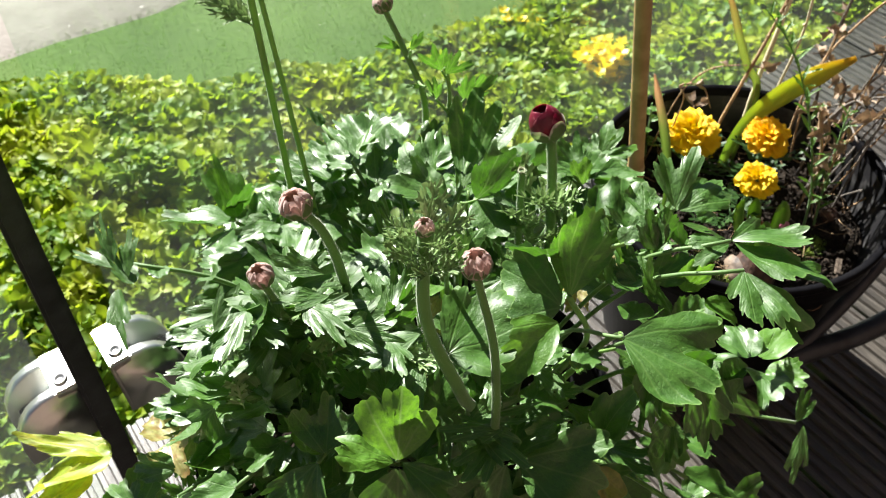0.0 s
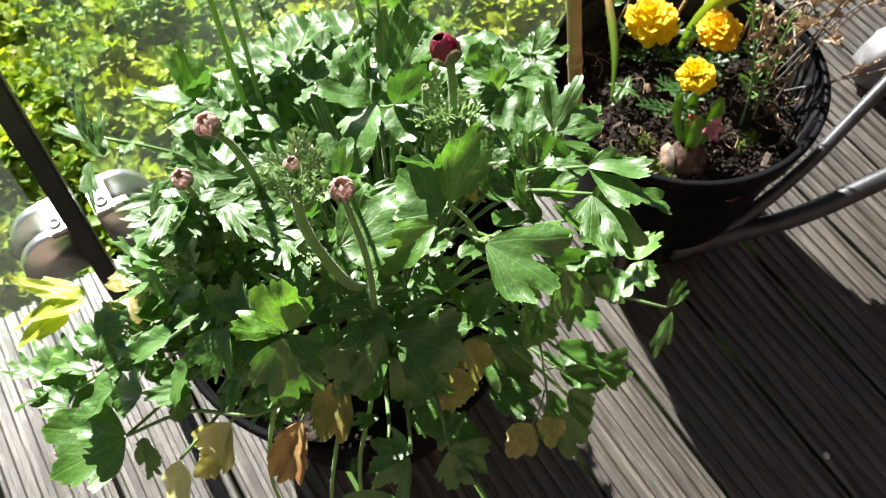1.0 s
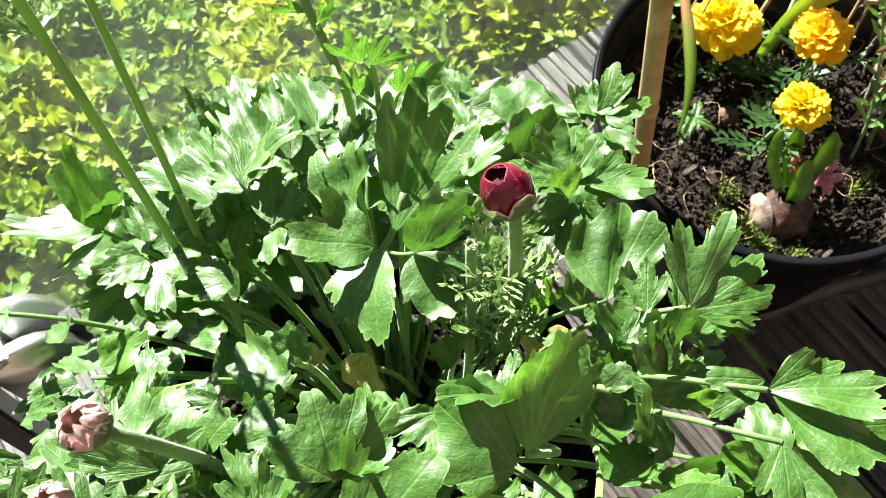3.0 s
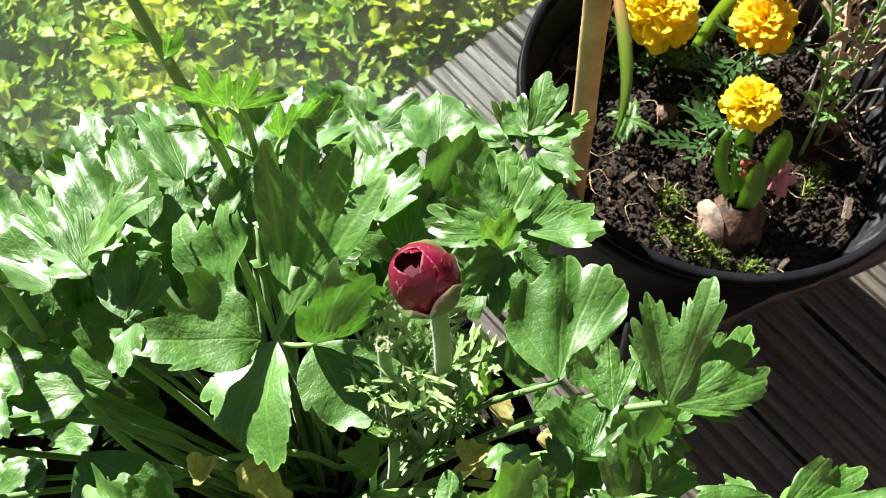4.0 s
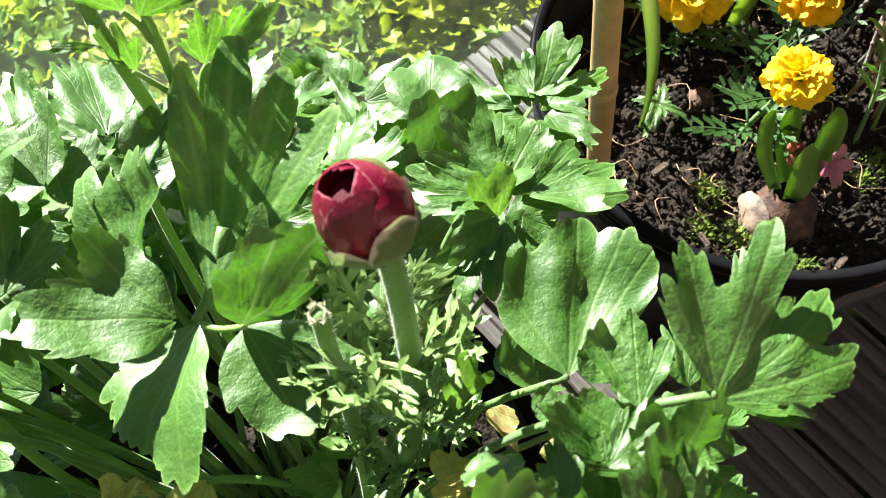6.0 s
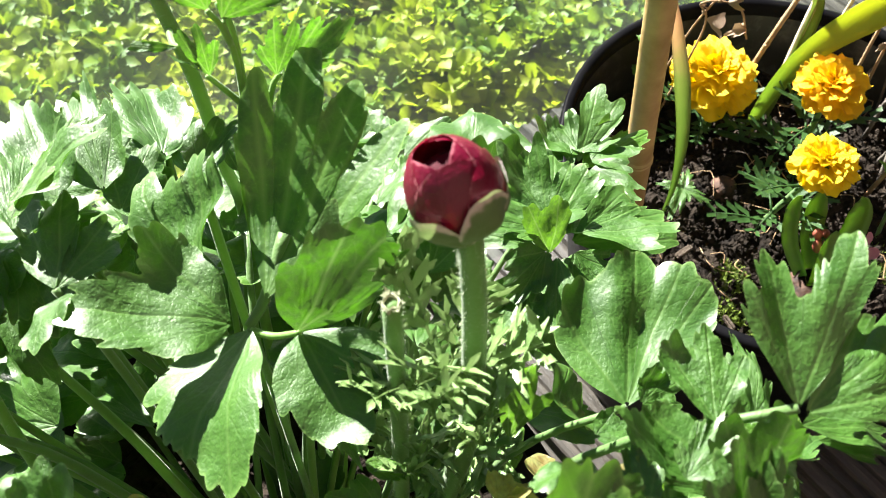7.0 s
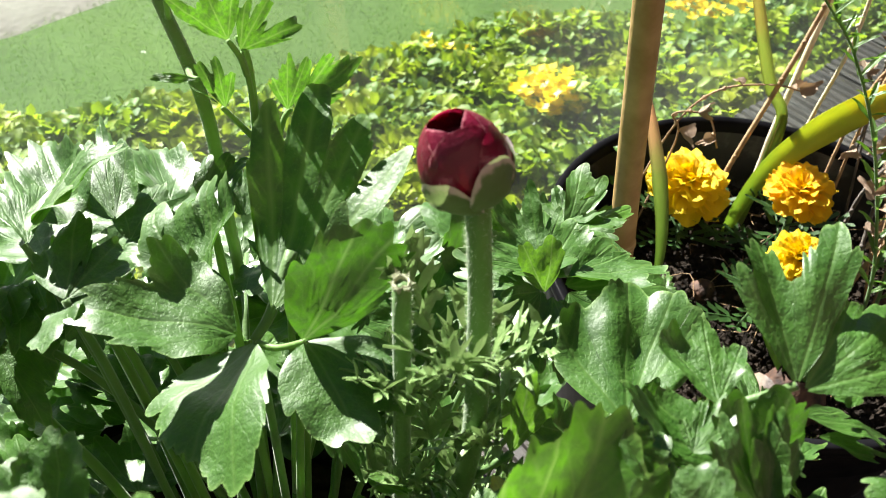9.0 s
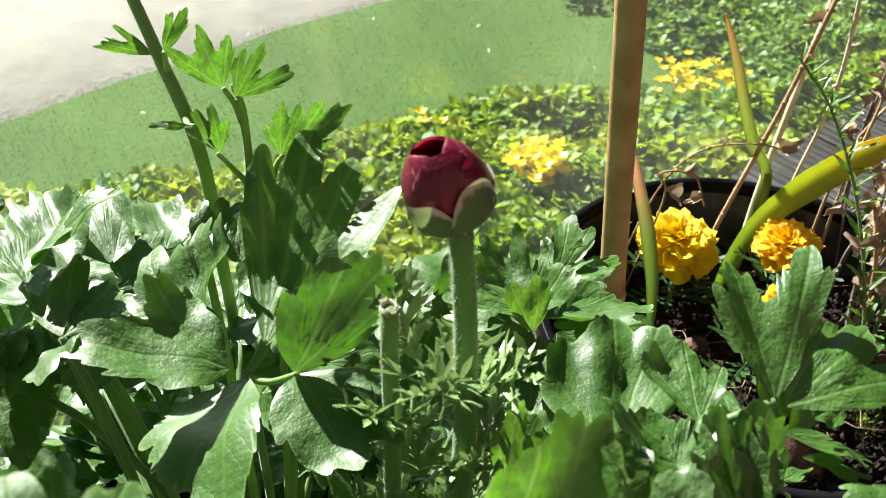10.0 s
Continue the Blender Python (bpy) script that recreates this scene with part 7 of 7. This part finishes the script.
def spike_plant(points, leaves, seed, size):
    """Upright shoot with narrow leaves all round."""
    rnd = random.Random(seed)
    sp = thing("weed_shoot", points[0], "slim green weed shoot with narrow pointed leaves", "weed", "weed shoots")
    part("stem", tube("stem", points, [0.0016, 0.0008], STEM, 6, 8), sp)
    pts = spline(points, 12)
    shape = SLIM
    for k in range(leaves):
        u = 0.18 + 0.82 * k / leaves
        c = pts[int(u * (len(pts) - 1))]
        w = k * 2.4
        ln = size * (1.1 - 0.5 * u) * rnd.uniform(0.8, 1.2)
        part("leaf", shape, sp, leaf_pose(c, c + Vector((math.cos(w), math.sin(w), 0.9)).normalized() * ln, 0.20, 0.5, (math.cos(w + 3.1), math.sin(w + 3.1), 0.8)))


SLIM = blade("slim_leaf", LEAF_FRESH, [(0, 1.0, 50)], 200, teeth=3, tooth=0.0, power=0.9, body=0.3, fine=40, ruffle=0.0, lift=0.0, fold=0.2)
spike_plant([(0.400, 0.672, 0.205), (0.398, 0.69, 0.27), (0.380, 0.725, 0.35), (0.352, 0.75, 0.41), (0.322, 0.762, 0.446)], 46, 3, 0.026)
spike_plant([(0.415, 0.680, 0.205), (0.418, 0.70, 0.26), (0.424, 0.72, 0.31), (0.430, 0.735, 0.345)], 24, 4, 0.022)

hya = thing("hyacinth", (0.326, 0.622, 0.205), "sprouting hyacinth bulb with stubby leaves and one pink floret", "flower")
BULB_PALE = plain("pale_bulb_skin", (0.035, 0.022, 0.015), (0.22, 0.165, 0.115), 70, 0.6, bump=0.8, fine=110)
HY_BUD = petal_material("hyacinth_bud", (0.30, 0.07, 0.045), (0.46, 0.15, 0.10), (0.5, 0.15, 0.1), 0.5, 0.25)
bulb_side = [(0.0, -0.024), (0.016, -0.018), (0.0255, -0.003), (0.023, 0.011), (0.016, 0.022), (0.010, 0.029)]
bulb = part("bulb", lathe("bulb", bulb_side, BULB, 30, 0.22), hya, pose(0.331, 0.617, 0.206, -10, -4, 0))
part("skin", cup_petal("skin", BULB_PALE, 1.7, 0.22, 0.82, 0.0285, 0.025, 77, 0.10, 0.0, 0.2, 0.3), bulb, pose(0.327, 0.618, 0.207, -10, -4, 190), "pale peeling papery skin")
for foot, tip, w in (((0.323, 0.628, 0.228), (0.316, 0.662, 0.276), 0.0055), ((0.332, 0.634, 0.228), (0.331, 0.664, 0.277), 0.0075), ((0.342, 0.630, 0.228), (0.357, 0.660, 0.276), 0.0085), ((0.331, 0.619, 0.230), (0.336, 0.638, 0.268), 0.0085)):
    f, t = Vector(foot), Vector(tip)
    out = Vector((t.x - 0.334, t.y - 0.640, 0)) * 0.35
    part("leaf", strap("leaf", [f, f.lerp(t, 0.35) + out, f.lerp(t, 0.72) + out * 0.8, f.lerp(t, 0.93) + out * 0.3, t], [w * 0.75, w, w * 0.95, w * 0.6, w * 0.15], HY_LEAF, 0.38), hya)
for k in range(5):
    w = k * 1.3
    part("bud", lathe("bud", [(0.0, -0.006), (0.0028, -0.003), (0.0036, 0.001), (0.0026, 0.005), (0.0, 0.007)], HY_BUD, 10), hya, pose(0.332 + 0.005 * math.cos(w), 0.640 + 0.005 * math.sin(w), 0.252 + 0.003 * (k % 3), 20 * math.sin(w), 20 * math.cos(w), 0), "coppery closed floret bud")
SLIM_PETAL = blade("petal", HYACINTH, [(0, 1.0, 40)], 210, teeth=3, tooth=0.0, power=0.7, body=0.4, fine=40, bend=0.9, cup=0.4)
floret = part("floret", lathe("floret", [(0.0, -0.008), (0.004, -0.005), (0.0042, 0.004), (0.0034, 0.008)], HYACINTH, 12), hya, pose(0.345, 0.628, 0.256, 40, 42, 0), "small open pink floret")
for k in range(6):
    part("petal", SLIM_PETAL, floret, pose(0.348, 0.6255, 0.260, 40, 42, 0) @ pose(0, 0, 0, 0, 0, k * 60) @ pose(0, 0, 0, 38 + 12 * (k % 2), 0, 0) @ Matrix.Diagonal((0.009, 0.016, 0.016, 1)))

for x, y, r, turn in ((0.294, 0.722, 0.012, 70), (0.44, 0.70, 0.012, 130)):
    solid("bulb", lathe("bulb", [(0.0, -r), (r * 0.8, -r * 0.6), (r, 0.0), (r * 0.75, r * 0.6), (r * 0.2, r * 1.0), (0.0, r * 1.05)], BULB, 22, 0.08), pose(x, y, 0.207, 25, 15, turn),
          "papery brown bulb half buried in the soil", "bulb", "loose bulbs")


def chip(x, y, turn, ln, label="dry bark chip lying on the soil"):
    bm = box_data(-ln / 2, ln / 2, -ln * 0.2, ln * 0.2, -0.002, 0.002, 0.0012)
    for v in bm.verts:
        v.co.z += 18 * v.co.x * v.co.x * 0.5
        v.co.y *= 1 - 0.35 * abs(v.co.x) / ln
    solid("bark_chip", from_bm("bark_chip", bm, BARK), pose(x, y, 0.214, 12, -14, turn), label, "bark chip", "bark chips")


BARK = plain("bark", (0.07, 0.05, 0.035), (0.20, 0.16, 0.12), 80, 0.85, bump=0.6)
for x, y, turn, ln in ((0.424, 0.619, 70, 0.020), (0.446, 0.650, 60, 0.016), (0.36, 0.575, 40, 0.012), (0.27, 0.60, 120, 0.012), (0.25, 0.66, 30, 0.014)):
    chip(x, y, turn, ln)


def moss_tuft(x, y, r, seed):
    rng = np.random.default_rng(seed)
    verts, faces = [], []
    for _ in range(260):
        a, q = rng.uniform(0, 6.283), r * math.sqrt(rng.uniform(0, 1))
        c = Vector((x + q * math.cos(a), y + q * math.sin(a), 0.204 + 0.006 * (1 - (q / r) ** 2)))
        d = Vector((rng.normal(0, 0.5), rng.normal(0, 0.5), 1)).normalized() * rng.uniform(0.004, 0.008)
        s = Vector((d.y, -d.x, 0.001)).normalized() * 0.0011
        i = len(verts)
        verts.extend([c - s, c + s, c + d])
        faces.append((i, i + 1, i + 2))
    solid("moss", mesh_of("moss", verts, faces, MOSS), None, "tuft of bright green moss on the soil", "moss", "moss tufts", "stuff")


for k, (x, y, r) in enumerate(((0.283, 0.642, 0.014), (0.296, 0.602, 0.016), (0.272, 0.612, 0.012), (0.31, 0.588, 0.014), (0.408, 0.657, 0.016), (0.395, 0.64, 0.012), (0.335, 0.575, 0.012))):
    moss_tuft(x, y, r, 60 + k)

seedling = thing("seedling", (0.258, 0.708, 0.205), "pale lobed seedling leaves on the soil", "seedling")
for dx, dy in ((-0.012, -0.022), (0.014, -0.010), (-0.016, 0.004), (0.006, 0.016)):
    part("leaf", SHAPES["cut"][0], seedling, leaf_pose((0.258, 0.712, 0.222), (0.258 + dx * 1.3, 0.712 + dy * 1.3, 0.224), 0.6, 0.52, (0, -0.2, 1)))
weed = thing("weed", (0.243, 0.835, 0.205), "small green round-leaved weed by the pot wall", "weed")
part("stem", tube("stem", [(0.243, 0.812, 0.205), (0.240, 0.812, 0.25), (0.238, 0.812, 0.29)], [0.0012, 0.0009], STEM, 6, 4), weed)
for k in range(7):
    w, z = k * 2.2, 0.23 + 0.011 * k
    c = Vector((0.2395, 0.812, z))
    part("leaf", SHAPES["fresh"][k % 3], weed, leaf_pose(c, c + Vector((0.014 * math.cos(w), 0.014 * math.sin(w), 0.004)), 0.8, 0.52, (0, -0.2, 1)))


# roots and fibres on the soil
def litter(count, seed):
    rng = np.random.default_rng(seed)
    verts, faces = [], []
    for _ in range(count):
        a, q = rng.uniform(0, 6.283), 0.14 * math.sqrt(rng.uniform(0, 1))
        c = Vector((POT_B[0] + q * math.cos(a), POT_B[1] + q * math.sin(a), 0.210 + rng.uniform(0, 0.008)))
        b = rng.uniform(0, 6.283)
        ln = rng.uniform(0.006, 0.03)
        p = [c, c + Vector((math.cos(b) * ln, math.sin(b) * ln, rng.uniform(0, 0.010))), c + Vector((math.cos(b + 0.8) * ln * 1.7, math.sin(b + 0.8) * ln * 1.7, rng.uniform(-0.004, 0.004)))]
        v, f = tube_data(p, [0.00045, 0.00025], 4, 3, False)
        k = len(verts)
        verts.extend(v)
        faces.extend([tuple(x + k for x in g) for g in f])
    solid("root_fibre", mesh_of("root_fibre", verts, faces, DRY), None, "pale root fibres strewn over the soil", "roots", kind="stuff")


litter(60, 9)


def crumbs(name, center, r, z, count, seed, mat, label):
    """Loose lumps of soil."""
    rng = np.random.default_rng(seed)
    verts, faces = [], []
    for _ in range(count):
        a, q = rng.uniform(0, 6.283), r * math.sqrt(rng.uniform(0, 1))
        c = Vector((center[0] + q * math.cos(a), center[1] + q * math.sin(a), z + rng.uniform(-0.002, 0.008)))
        s = rng.uniform(0.0010, 0.0038)
        i = len(verts)
        for d in ((1, 0, 0), (-1, 0, 0), (0, 1, 0), (0, -1, 0), (0, 0, 1), (0, 0, -1)):
            verts.append(c + Vector(d) * s * rng.uniform(0.6, 1.2) + Vector((rng.normal(0, s * 0.2), rng.normal(0, s * 0.2), 0)))
        for f in ((0, 2, 4), (2, 1, 4), (1, 3, 4), (3, 0, 4), (2, 0, 5), (1, 2, 5), (3, 1, 5), (0, 3, 5)):
            faces.append(tuple(i + x for x in f))
    solid(name, mesh_of(name, verts, faces, mat, False), None, label, "soil", kind="stuff")


crumbs("soil_crumbs", POT_B, 0.142, 0.207, 2600, 21, SOIL, "loose dark crumbs of potting soil")
crumbs("soil_crumbs", POT_A, 0.140, 0.217, 500, 22, SOIL, "loose dark crumbs of potting soil")

# ---- grey lump beside the pot ----
lump = lathe("stone", [(0.0, 0.0), (0.085, 0.0), (0.10, 0.02), (0.095, 0.07), (0.06, 0.10), (0.0, 0.11)], GREY, 30, 0.25)
solid("stone", lump, pose(0.725, 0.965, 0.0, 0, 0, 30) @ Matrix.Diagonal((0.8, 0.55, 0.8, 1)), "rounded grey stone lying on the deck", "stone")
